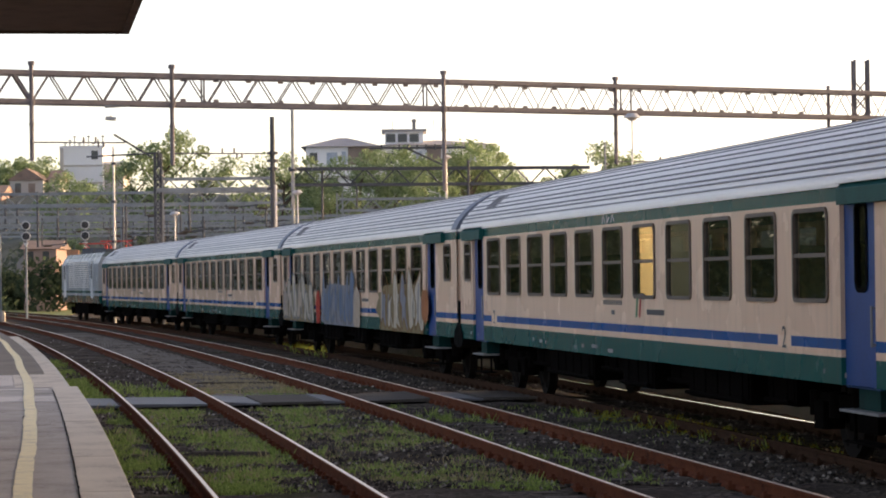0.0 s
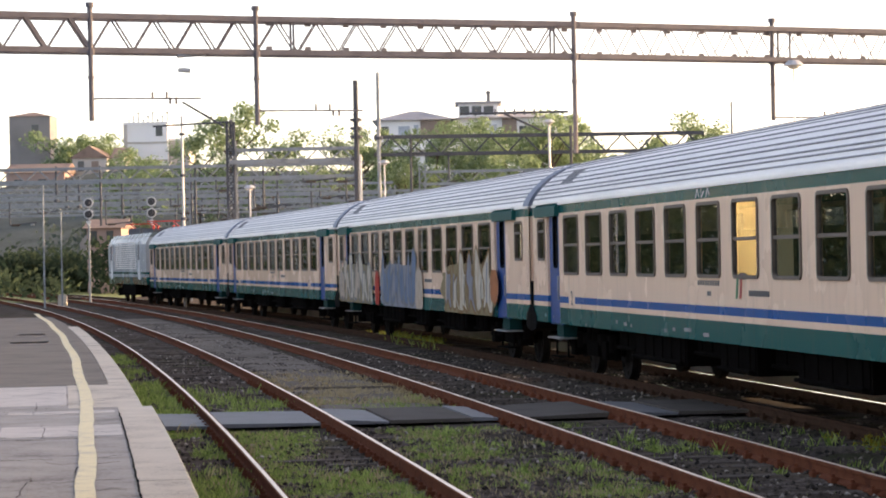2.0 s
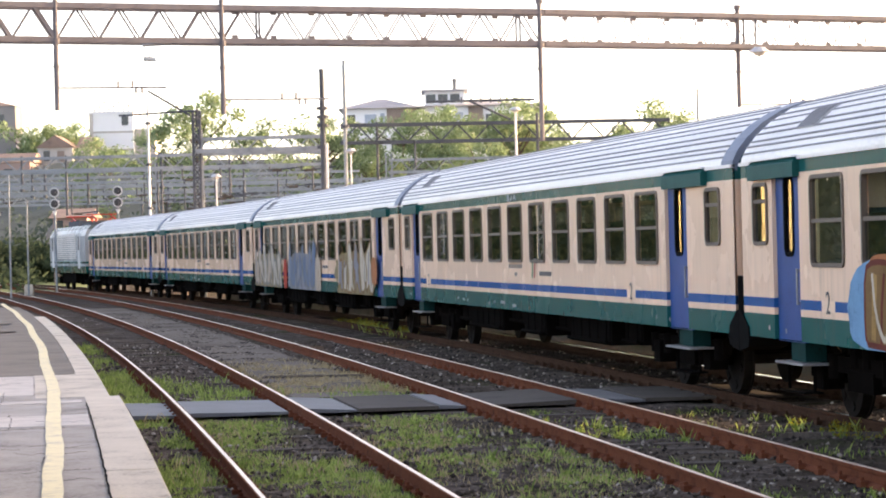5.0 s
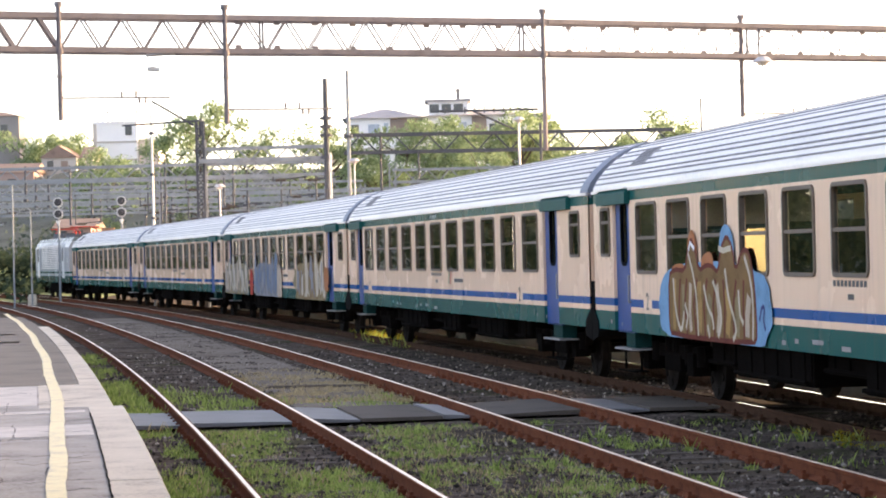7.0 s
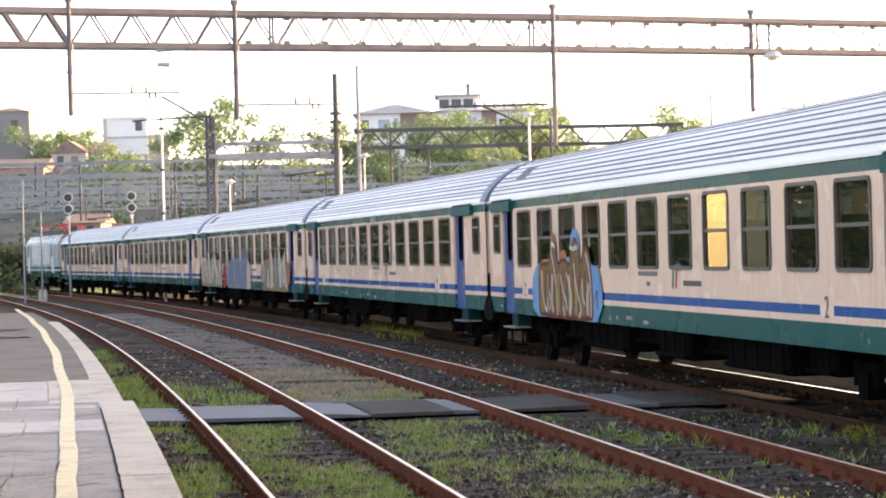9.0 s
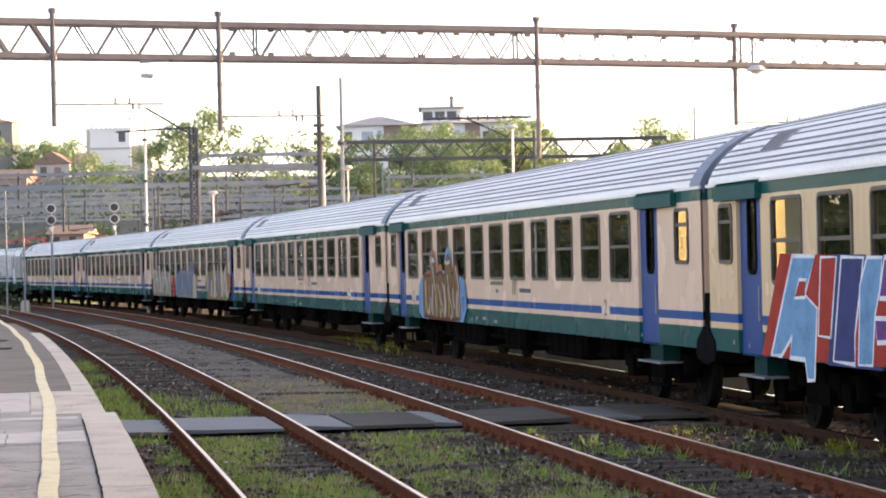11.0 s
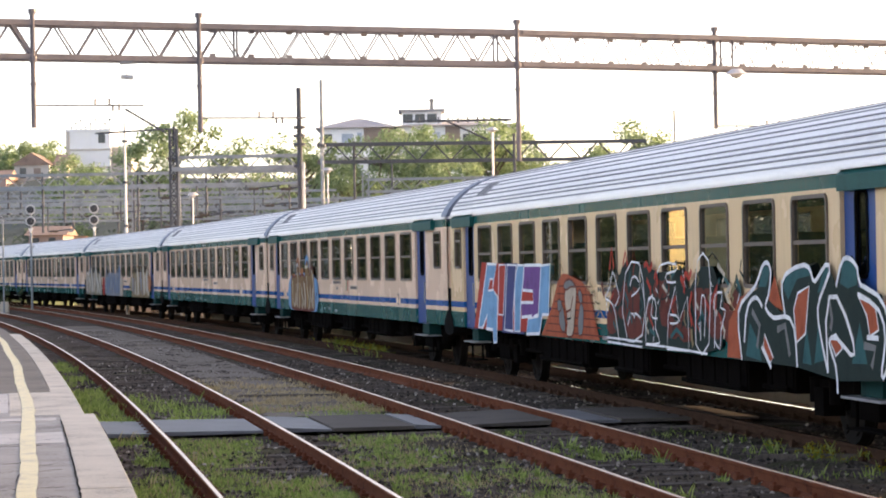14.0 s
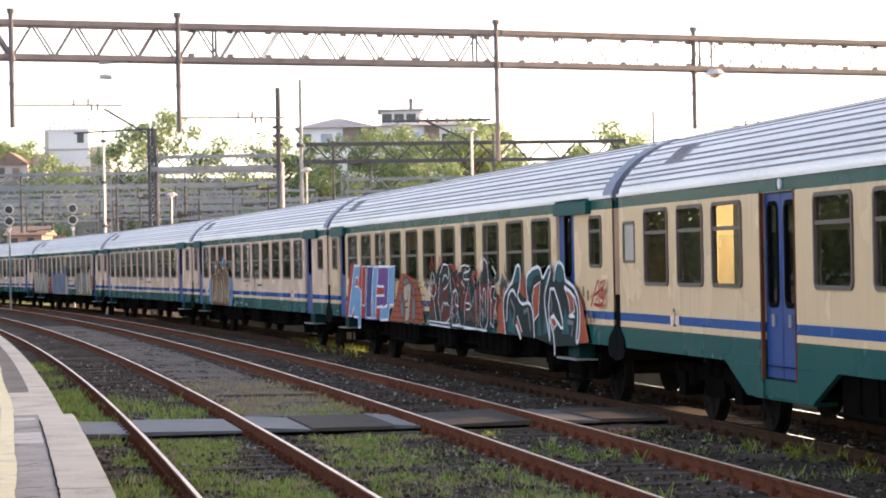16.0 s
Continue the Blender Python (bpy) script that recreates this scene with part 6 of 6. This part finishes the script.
    for y in ys:
        lo, hi = 1.72 + 0.25 * abs(noise.noise((y * 0.6, 1, 0))), 3.56 - 0.3 * abs(noise.noise((y * 0.5, 5, 0)))
        for i in range(nx):
            x, yy = at(lo + (hi - lo) * i / (nx - 1), y)
            edge = -0.05 if i in (0, nx - 1) else 0.0
            vs.append((x, yy, -0.135 + 0.02 * noise.noise((x * 2.1, yy * 2.1, 0)) + edge))
    g.add(vs, [(j * nx + i, j * nx + i + 1, (j + 1) * nx + i + 1, (j + 1) * nx + i) for j in range(len(ys) - 1) for i in range(nx - 1)])
    tagged(build("dusty_strip", g, DUST, smooth=True), "trodden brown and pale dusty gravel between the tracks", "gravel", kind="structure")
    # old timbers and a bar lying between the tracks
    for r0, y0, ln, a in ((2.75, 43.0, 1.7, 82), (6.6, 27.8, 1.2, 75), (0.7, 21.3, 1.0, 80)):
        x, y = at(r0, y0)
        g = Geo()
        g.box(-0.06, 0.06, -ln / 2, ln / 2, 0, 0.06)
        g.box(-0.05, 0.05, -ln / 2 + 0.03, ln / 2 - 0.05, 0.06, 0.075)
        tagged(build("timber", g, SLEEPER, m=pose(x, y, -0.17, 0, 0, a)), "dark weathered timber lying on the ballast", "timber")


# ================= masts, signals and far gantries =================
def post(name, label, category, x, y, z, r, mt, head=None, bands=(), group="", base=-0.3):
    root = empty(name, label, category, group)
    g = Geo()
    g.tube((x, y, base), (x, y, z), r, 10, r * 0.8)
    p = build("pole", g, mt, root)
    for b in bands:
        g = Geo()
        g.tube((x, y, b - 0.06), (x, y, b + 0.06), r * 1.9, 8)
        build("collar", g, DARKSTEEL, p)
    if head == "lamp":
        g = Geo()
        g.tube((x, y, z), (x, y, z + 0.08), 0.10, 10, 0.16)
        g.tube((x, y, z + 0.08), (x, y, z + 0.2), 0.26, 12, 0.12)
        build("lamp_head", g, PALE, root, "pale mushroom lamp head")
    return root


def portal(x0, x1, y, z, depth, panel, mt, legs, name="far_gantry", label="grey lattice catenary portal across the yard", dy=0.0):
    root = empty(name, label, "gantry", "far gantries")
    truss(root, (x0, y, z), (x1, y + dy, z), depth, panel, 0.06, 0.5, 0.15, mt, double=False)
    for x in legs:
        g = Geo()
        for s in (-0.17, 0.17):
            g.bar((x + s, y, -0.3), (x + s, y, z + depth + 0.4), 0.09)
        zz = 0
        while zz < z + depth:
            g.bar((x - 0.17, y, zz), (x + 0.17, y, zz + 0.4), 0.05)
            g.bar((x + 0.17, y, zz + 0.4), (x - 0.17, y, zz + 0.8), 0.05)
            zz += 0.8
        build("leg", g, mt, root)
    return root


def yard():
    # portal beyond the train, with a tall mast and a cantilever
    r = portal(-4.1, 9.6, 107, 6.25, 0.72, 1.4, DARKSTEEL, (), dy=2.0)
    for x, z0, z1, w in ((-2.6, 4.4, 7.1, 0.10), (-1.05, 5.2, 6.3, 0.08), (4.0, 4.6, 7.3, 0.12)):
        g = Geo()
        g.tube((x, 107.3, z0), (x, 107.3, z1), w / 2, 8)
        build("hanger", g, DARKSTEEL, r)
    g = Geo()
    g.tube((-0.45, 106.6, 7.85), (3.9, 106.9, 7.85), 0.05, 6)
    g.tube((1.2, 106.7, 7.85), (2.9, 106.9, 7.05), 0.045, 6)
    for u in (0.1, 0.9, 1.3, 1.7, 2.1, 2.5):
        g.tube((u, 106.7, 7.75), (u, 106.7, 8.0), 0.035, 6)
    build("cantilever", g, DARKSTEEL, r, "dark tubular cantilever with insulators")
    post("catenary_mast", "dark steel catenary mast with collars", "mast", -4.82, 107, 9.33, 0.13, DARKSTEEL, None, (7.0, 7.35, 7.7, 6.1))
    post("tall_pole", "slim tall grey pole beside the portal", "pole", -3.88, 106.4, 9.6, 0.09, GREYSTEEL, None, (6.9,))
    post("slim_pole", "slim pale pole behind the coaches", "pole", -4.58, 105, 6.2, 0.06, PALE)
    # portal nearer to the locomotive
    r = portal(-10.7, -5.2, 114, 6.3, 0.55, 1.1, GREYSTEEL, (-10.6,))
    g = Geo()
    g.box(-10.7, -5.2, 113.6, 113.75, 6.22, 6.42)
    build("box_beam", g, GREYSTEEL, r, "pale grey box beam")
    g = Geo()
    for x in (-10.80, -10.50):
        for y in (113.8, 114.2):
            g.bar((x, y, -0.3), (x, y, 8.1), 0.09)
    for k in range(20):
        z = k * 0.4
        g.bar((-10.80, 113.8, z), (-10.50, 113.8, z + 0.4), 0.045)
        g.bar((-10.50, 113.78, z), (-10.80, 113.78, z + 0.4), 0.045)
        g.bar((-10.80, 113.8, z), (-10.50, 113.8, z), 0.05)
    build("column", g, DARKSTEEL, r, "dark steel column")
    g = Geo()
    g.tube((-14.0, 113.6, 7.95), (-10.6, 113.8, 8.1), 0.04, 6)
    g.tube((-12.7, 113.7, 9.0), (-10.9, 113.8, 7.9), 0.05, 6)
    g.tube((-10.62, 114, 7.4), (-10.62, 114, 8.2), 0.07, 8)
    build("cantilever", g, DARKSTEEL, r)
    for y, x0, x1, z in ((130, -29, -5.5, 6.15), (145, -31, -8, 5.9), (160, -34, -5, 6.0), (170, -36, -3, 5.2), (180, -38, -4, 6.0), (202, -42, 0, 6.1)):
        portal(x0, x1, y, z, 0.62, 1.3, GREYSTEEL, (x0 * 0.35 + x1 * 0.65,) if y in (145, 170, 190) else (x0 - 4,))
    for y, x0, x1, z in ((150, -3, 9, 6.2), (190, -6, 10, 6.2)):
        portal(x0, x1, y, z, 0.7, 1.4, GREYSTEEL, (x0, x1))
    rnd = random.Random(3)
    for k in range(14):         # drop posts under the far portals
        y = rnd.choice((130, 145, 160, 180))
        x = rnd.uniform(-27, -9) * y / 150
        post("drop_post", "grey drop post hung in the far portals", "post", x, y, 6.9, 0.06, DARKSTEEL, None, (5.2,), "drop posts", base=3.9 + 0.8 * (k % 3))
    # registration arms with insulators under the far portals
    for k in range(26):
        y = rnd.choice((130, 145, 160, 180))
        x = rnd.uniform(-27, -7) * y / 150
        z = rnd.uniform(4.3, 5.9)
        arm = empty("registration_arm", "dark tubular registration arm with insulators", "catenary arm", "registration arms")
        g = Geo()
        g.tube((x, y, z), (x + 1.7, y, z + 0.15), 0.035, 6)
        g.tube((x, y, z), (x, y, 6.3), 0.045, 6)
        build("tube", g, DARKSTEEL, arm)
        for u in (0.25, 0.5, 1.4):
            g = Geo()
            g.tube((x + u - 0.12, y, z), (x + u + 0.12, y, z + 0.02), 0.07, 8)
            build("insulator", g, GREYSTEEL if u > 1 else BARK, arm)
    post("street_lamp", "pale lamp post beyond the coaches", "lamp", 2.9, 100, 7.0, 0.06, PALE, "lamp", group="yard lamps")
    post("street_lamp", "pale lamp post beyond the coaches", "lamp", 7.45, 60.5, 6.2, 0.025, PALE, "lamp", group="yard lamps")
    post("street_lamp", "short pale lamp post beyond the coaches", "lamp", -3.62, 105, 5.75, 0.045, PALE, "lamp", group="yard lamps")
    post("street_lamp", "short pale lamp post beyond the coaches", "lamp", -9.5, 110, 5.0, 0.04, PALE, "lamp", group="yard lamps")
    post("light_tower", "tall pale lattice pole in the yard", "pole", -13.45, 120, 8.75, 0.07, PALE, None, (7.9, 6.0, 4.0))
    post("slim_pole", "slim dark pole beyond the train", "pole", 8.91, 90, 7.15, 0.05, GREYSTEEL)
    post("slim_pole", "slim grey pole near the signals", "pole", -21.6, 130, 6.0, 0.05, GREYSTEEL)
    post("slim_pole", "slim grey pole near the signals", "pole", -20.4, 128, 4.6, 0.045, GREYSTEEL)
    for x, y, z in ((-20.8, 140, 5.3), (-17.4, 140, 5.3)):
        root = empty("railway_signal", "two-lamp railway signal with white-rimmed round heads", "signal", "signals")
        g = Geo()
        g.tube((x, y, -0.3), (x, y, z + 0.2), 0.06, 8)
        build("pole", g, GREYSTEEL, root)
        for dz in (0.0, -0.62):
            g = Geo()
            g.tube((x, y - 0.12, z + dz), (x, y - 0.06, z + dz), 0.265, 20)
            rim = build("target_rim", g, PALE, root, "white rim")
            g = Geo()
            g.tube((x, y - 0.15, z + dz), (x, y - 0.12, z + dz), 0.20, 20)
            g.tube((x, y - 0.32, z + dz), (x, y - 0.15, z + dz), 0.09, 12)
            build("target", g, DARKMARK, rim, "black signal disc")
        g = Geo()
        g.add([(x - 0.14, y - 0.1, z - 1.0), (x + 0.14, y - 0.1, z - 1.0), (x, y - 0.1, z - 1.25), (x - 0.14, y - 0.05, z - 1.0), (x + 0.14, y - 0.05, z - 1.0), (x, y - 0.05, z - 1.25)],
              [(0, 1, 2), (3, 4, 5), (0, 1, 4, 3), (1, 2, 5, 4), (2, 0, 3, 5)])
        build("marker_plate", g, SIDEWHITE, root)
    g = Geo()
    g.box(-22.2, -21.75, 137.8, 138.2, -0.3, 0.32)
    g.box(-22.15, -21.8, 137.85, 138.15, 0.32, 0.42)
    v = Geo()
    ys = steps(150, 222, 12)
    rim = [(-30.2 - (y - 150) * 0.09 + 0.5 * noise.noise((y * 0.2, 0, 3)), y, -0.155) for y in ys] + [(-21.0 - (y - 150) * 0.05 + 0.5 * noise.noise((y * 0.2, 7, 3)), y, -0.155) for y in reversed(ys)]
    n = len(rim)
    v.add(rim + [(x, y, -0.25) for x, y, z in rim], [tuple(range(n))] + [(i, (i + 1) % n, n + (i + 1) % n, n + i) for i in range(n)])
    tagged(build("grass_verge", v, VERGE), "pale mown grass verge beside the far tracks", "verge", kind="structure")
    tagged(build("concrete_post", g, CONCRETE), "short pale concrete post beside the track", "post")


# ================= buildings =================
VERGE = mat("mown grass", (0.20, 0.22, 0.10), 0.95, 0, 0.4, 0.6, 0.4, 9.0, tint=(0.12, 0.15, 0.06), spec=0.05)
STUCCO = mat("pale stucco", (0.80, 0.80, 0.81), 0.85, 0, 0.15, 0.3)
STUCCO2 = mat("grey stucco", (0.25, 0.235, 0.23), 0.9, 0, 0.3, 0.3)
PINK = mat("pink stucco", (0.36, 0.25, 0.22), 0.9, 0, 0.25, 0.4)
ORANGEBRICK = mat("orange brick", (0.46, 0.22, 0.13), 0.9, 0, 0.35, 2.0, 0.2, 12)
CREAMWALL = mat("cream stucco", (0.48, 0.45, 0.42), 0.9, 0, 0.2, 0.4)
OCHREWALL = mat("yellow stucco", (0.42, 0.36, 0.19), 0.9, 0, 0.2, 0.5)
TILEROOF = mat("tile roof", (0.24, 0.17, 0.14), 0.9, 0, 0.35, 1.0)
SLATE = mat("grey roof", (0.34, 0.33, 0.34), 0.8, 0, 0.2, 0.6)
BROWNPANEL = mat("brown cladding", (0.25, 0.19, 0.16), 0.8, 0, 0.3, 0.7)
PANE = mat("dark window", (0.05, 0.06, 0.07), 0.15)
BLUEPANE = mat("pale blue shutter", (0.36, 0.42, 0.50), 0.4)


def house(name, label, x0, x1, y0, y1, z, wall, roofmat, peak, ridge="x", windows=(), over=0.4, ground=-0.3):
    root = empty(name, label, "building", "buildings on the hill")
    g = Geo()
    g.box(x0, x1, y0, y1, ground, z)
    w = build("wall", g, wall, root)
    a, b, c, d = x0 - over, x1 + over, y0 - over, y1 + over
    g = Geo()
    if peak <= 0:
        g.box(a, b, c, d, z, z + 0.3)
    else:
        if ridge == "hip":
            k = min(b - a, d - c) * 0.45
            r = [(a + k, (c + d) / 2), (b - k, (c + d) / 2)]
        elif ridge == "x":
            r = [(a, (c + d) / 2), (b, (c + d) / 2)]
        else:
            r = [((a + b) / 2, c), ((a + b) / 2, d)]
        vs = [(a, c, z), (b, c, z), (b, d, z), (a, d, z), (*r[0], z + peak), (*r[1], z + peak)]
        g.add(vs, [(0, 3, 2, 1), (0, 1, 5, 4), (1, 2, 5), (2, 3, 4, 5), (3, 0, 4)] if ridge != "y" else [(0, 3, 2, 1), (1, 2, 5, 4), (3, 0, 4, 5), (0, 1, 4), (2, 3, 5)])
    build("roof", g, roofmat, root)
    for x, zz, ww, hh, mt in windows:
        g = Geo()
        g.box(x - ww / 2, x + ww / 2, y0 - 0.04, y0 + 0.1, zz - hh / 2, zz + hh / 2)
        win = build("window", g, mt, root)
        g = Geo()
        g.box(x - ww / 2 - 0.1, x + ww / 2 + 0.1, y0 - 0.12, y0 + 0.05, zz - hh / 2 - 0.1, zz - hh / 2 - 0.01)
        build("sill", g, wall, win)
    return root


def buildings():
    D, B = PANE, BLUEPANE
    ws = [(-8.0 + 0.0, 16.4, 1.3, 1.4, B), (-10.2, 16.4, 0.9, 1.4, D), (-6.6, 16.4, 0.5, 1.6, B), (-8.0, 13.4, 1.3, 1.4, D), (-5.0, 13.4, 1.3, 1.4, D)]
    r = house("apartment_house", "pale hip-roofed apartment house among trees", -11.1, -2.6, 300, 312, 17.8, STUCCO, SLATE, 1.35, "hip", ws, 0.6)
    g = Geo()
    g.box(-6.1, -2.7, 299.8, 300, 15.6, 17.7)
    build("cladding", g, BROWNPANEL, r)
    g = Geo()
    g.box(-11.1, -2.6, 299.0, 300, 14.3, 14.7)
    build("balcony", g, STUCCO, r)
    ws = [(-1.2, 16.4, 1.0, 1.3, D), (0.6, 16.4, 1.0, 1.3, D), (2.2, 16.4, 1.0, 1.5, B), (6.0, 16.2, 1.4, 1.4, D), (8.6, 16.2, 1.2, 1.4, B), (0.0, 13.4, 1.4, 1.4, D), (6, 13.2, 1.4, 1.4, D)]
    r = house("apartment_house", "wide pale apartment house with rooftop penthouse", -2.4, 11.0, 301, 314, 17.9, STUCCO, SLATE, 0.9, "hip", ws, 0.7)
    g = Geo()
    g.box(-1.7, 2.9, 303, 309, 18.0, 19.7)
    pent = build("penthouse", g, STUCCO, r)
    g = Geo()
    g.box(-2.1, 3.3, 302.6, 309.4, 19.7, 19.95)
    build("penthouse_roof", g, SLATE, pent)
    for x in (-1.0, 0.4, 1.8):
        g = Geo()
        g.box(x - 0.55, x + 0.55, 302.95, 303.1, 18.4, 19.4)
        build("penthouse_window", g, PANE, pent)
    g = Geo()
    g.box(1.6, 2.0, 305, 305.4, 19.95, 21.3)
    g.box(1.5, 2.1, 304.9, 305.5, 21.0, 21.15)
    build("chimney", g, STUCCO2, r)
    for x in (-0.8, 4.2, 5.2):
        g = Geo()
        g.tube((x, 305, 18.0), (x, 305, 21.2), 0.03, 5)
        build("aerial", g, GREYSTEEL, r)
    g = Geo()
    g.box(3.3, 5.0, 300.8, 301, 14.8, 17.8)
    build("cladding", g, BROWNPANEL, r)
    r = house("tower_block", "plain white flat-roofed block with aerials", -47.0, -41.2, 350, 360, 20.6, STUCCO, STUCCO, 0, "x", [(-42.3, 19.6, 0.9, 1.2, D), (-43.5, 15.0, 1.0, 1.3, D)], 0.15)
    for z in (18.0, 15.6):      # string courses
        g = Geo()
        g.box(-47.05, -41.15, 349.9, 350, z, z + 0.25)
        build("string_course", g, CREAMWALL, r)
    g = Geo()
    g.box(-47.1, -46.6, 349.85, 350, 10, 20.6)
    build("corner_pier", g, CREAMWALL, r)
    for i in range(9):
        x = -46.6 + i * 0.65
        g = Geo()
        h = 0.5 + 0.5 * ((i * 7) % 3)
        g.tube((x, 352, 20.8), (x, 352, 20.9 + h), 0.09, 6)
        g.bar((x - 0.25, 352, 20.75 + h), (x + 0.25, 352, 20.75 + h), 0.1)
        build("aerial", g, GREYSTEEL, r)
    house("annex", "cream annex beside the white block", -41.1, -38.5, 351, 360, 18.4, CREAMWALL, STUCCO, 0, "x", [(-39.8, 16.6, 0.8, 1.1, D)], 0.1)
    house("stone_tower", "dark stone tower on the hill", -62.5, -57.0, 350, 356, 22.0, STUCCO2, TILEROOF, 0.7, "hip", [(-59.0, 20.0, 0.9, 1.7, D)], 0.2)
    house("gabled_house", "cream gabled house with tiled roof", -51.0, -46.6, 330, 340, 15.4, CREAMWALL, TILEROOF, 1.6, "y", [(-49.9, 14.4, 0.8, 1.3, D), (-48.1, 14.3, 0.9, 1.4, BROWNPANEL)], 0.3)
    house("tiled_house", "low house with a brown tiled roof", -46.2, -44.7, 332, 340, 15.5, CREAMWALL, TILEROOF, 1.4, "x", [], 0.2)
    house("pink_house", "long pink house with tiled roof", -58, -50.8, 322, 332, 13.4, PINK, TILEROOF, 1.3, "x", [(-56.5, 12, 1, 1.2, D), (-53.5, 12, 1, 1.2, D)], 0.3)
    house("pink_cottage", "small salmon pink house behind the signals", -28.4, -25.9, 190, 196, 4.6, PINK, TILEROOF, 0.7, "x", [(-27.9, 4.0, 0.5, 0.8, D), (-26.7, 4.0, 0.5, 0.8, D)], 0.3)
    # brick underbridge with an arch
    root = empty("brick_arch", "grey stone arch of an underbridge before orange brick", "bridge")
    g = Geo()
    n = 12
    pts = [(-30.4 + 1.0 * math.cos(math.pi * i / n), 3.2 + 1.0 * math.sin(math.pi * i / n)) for i in range(n + 1)]
    out = [(-30.4 + 1.5 * math.cos(math.pi * i / n), 3.2 + 1.5 * math.sin(math.pi * i / n)) for i in range(n + 1)]
    vs = [(x, 209.5, z) for x, z in pts + out] + [(x, 210.5, z) for x, z in pts + out]
    k = n + 1
    fs = []
    for i in range(n):
        fs += [(i, i + 1, k + i + 1, k + i), (2 * k + i, 2 * k + i + 1, 3 * k + i + 1, 3 * k + i), (k + i, k + i + 1, 3 * k + i + 1, 3 * k + i), (i, i + 1, 2 * k + i + 1, 2 * k + i)]
    g.add(vs, fs)
    for x in (-31.9, -29.4):
        g.box(x, x + 0.5, 209.5, 210.5, -0.3, 3.2)
    build("arch_ring", g, STUCCO2, root, "grey stone arch ring")
    g = Geo()
    g.box(-31.4, -27.2, 213.5, 214, -0.3, 4.8)
    build("back_wall", g, ORANGEBRICK, root, "sunlit orange brick wall seen through the arch")
    # yellow station building on the platform side, seen in the coach windows
    house("yellow_building", "yellow stucco station building with tiled roof", -25.6, -24.6, 92.3, 95.4, 4.4, OCHREWALL, TILEROOF, 0.8, "y", [], 0.25)


def hillside():
    """A grassy slope behind the yard; its unseen station side only fills coach reflections."""
    g = Geo()
    vs, fs = [], []
    prof = [(0, -0.25), (6, 2.8), (14, 5.6), (26, 8.6), (45, 11.2), (90, 13.5), (200, 15.0)]
    line = [(-46, 20), (-48, 60), (-52, 110), (-58, 160), (-62, 205), (-50, 232), (-25, 240), (0, 244), (30, 246), (80, 235), (140, 210), (200, 180)]
    n = len(prof)
    for i, (x, y) in enumerate(line):
        a, b = Vector(line[max(0, i - 1)]), Vector(line[min(len(line) - 1, i + 1)])
        d = (b - a).normalized()
        out = Vector((-d.y, d.x))
        # unseen stretch kept low so the far coaches mirror more sky
        low = {1: 0.8, 2: 0.4, 3: 0.2, 4: 0.08, 5: 0.25}.get(i, 1.0)
        for k, (o, z) in enumerate(prof):
            q = Vector((x, y)) + out * o
            vs.append((q.x, q.y, (z * low if z > 0 else z) + (0.8 * noise.noise((q.x * 0.05, q.y * 0.05, 0)) if k else 0)))
    for i in range(len(line) - 1):
        for k in range(n - 1):
            fs.append((i * n + k, (i + 1) * n + k, (i + 1) * n + k + 1, i * n + k + 1))
    g.add(vs, fs)
    tagged(build("hillside", g, SLOPE, smooth=True), "green scrubby slope behind the railway yard", "hill", kind="structure")


SLOPE = mat("scrubby slope", (0.085, 0.10, 0.095), 0.95, 0, 0.5, 0.35, 0.5, 3.0, tint=(0.05, 0.065, 0.055), spec=0.05)
hillside()
woods()
lineside()
yard()
buildings()
motions()
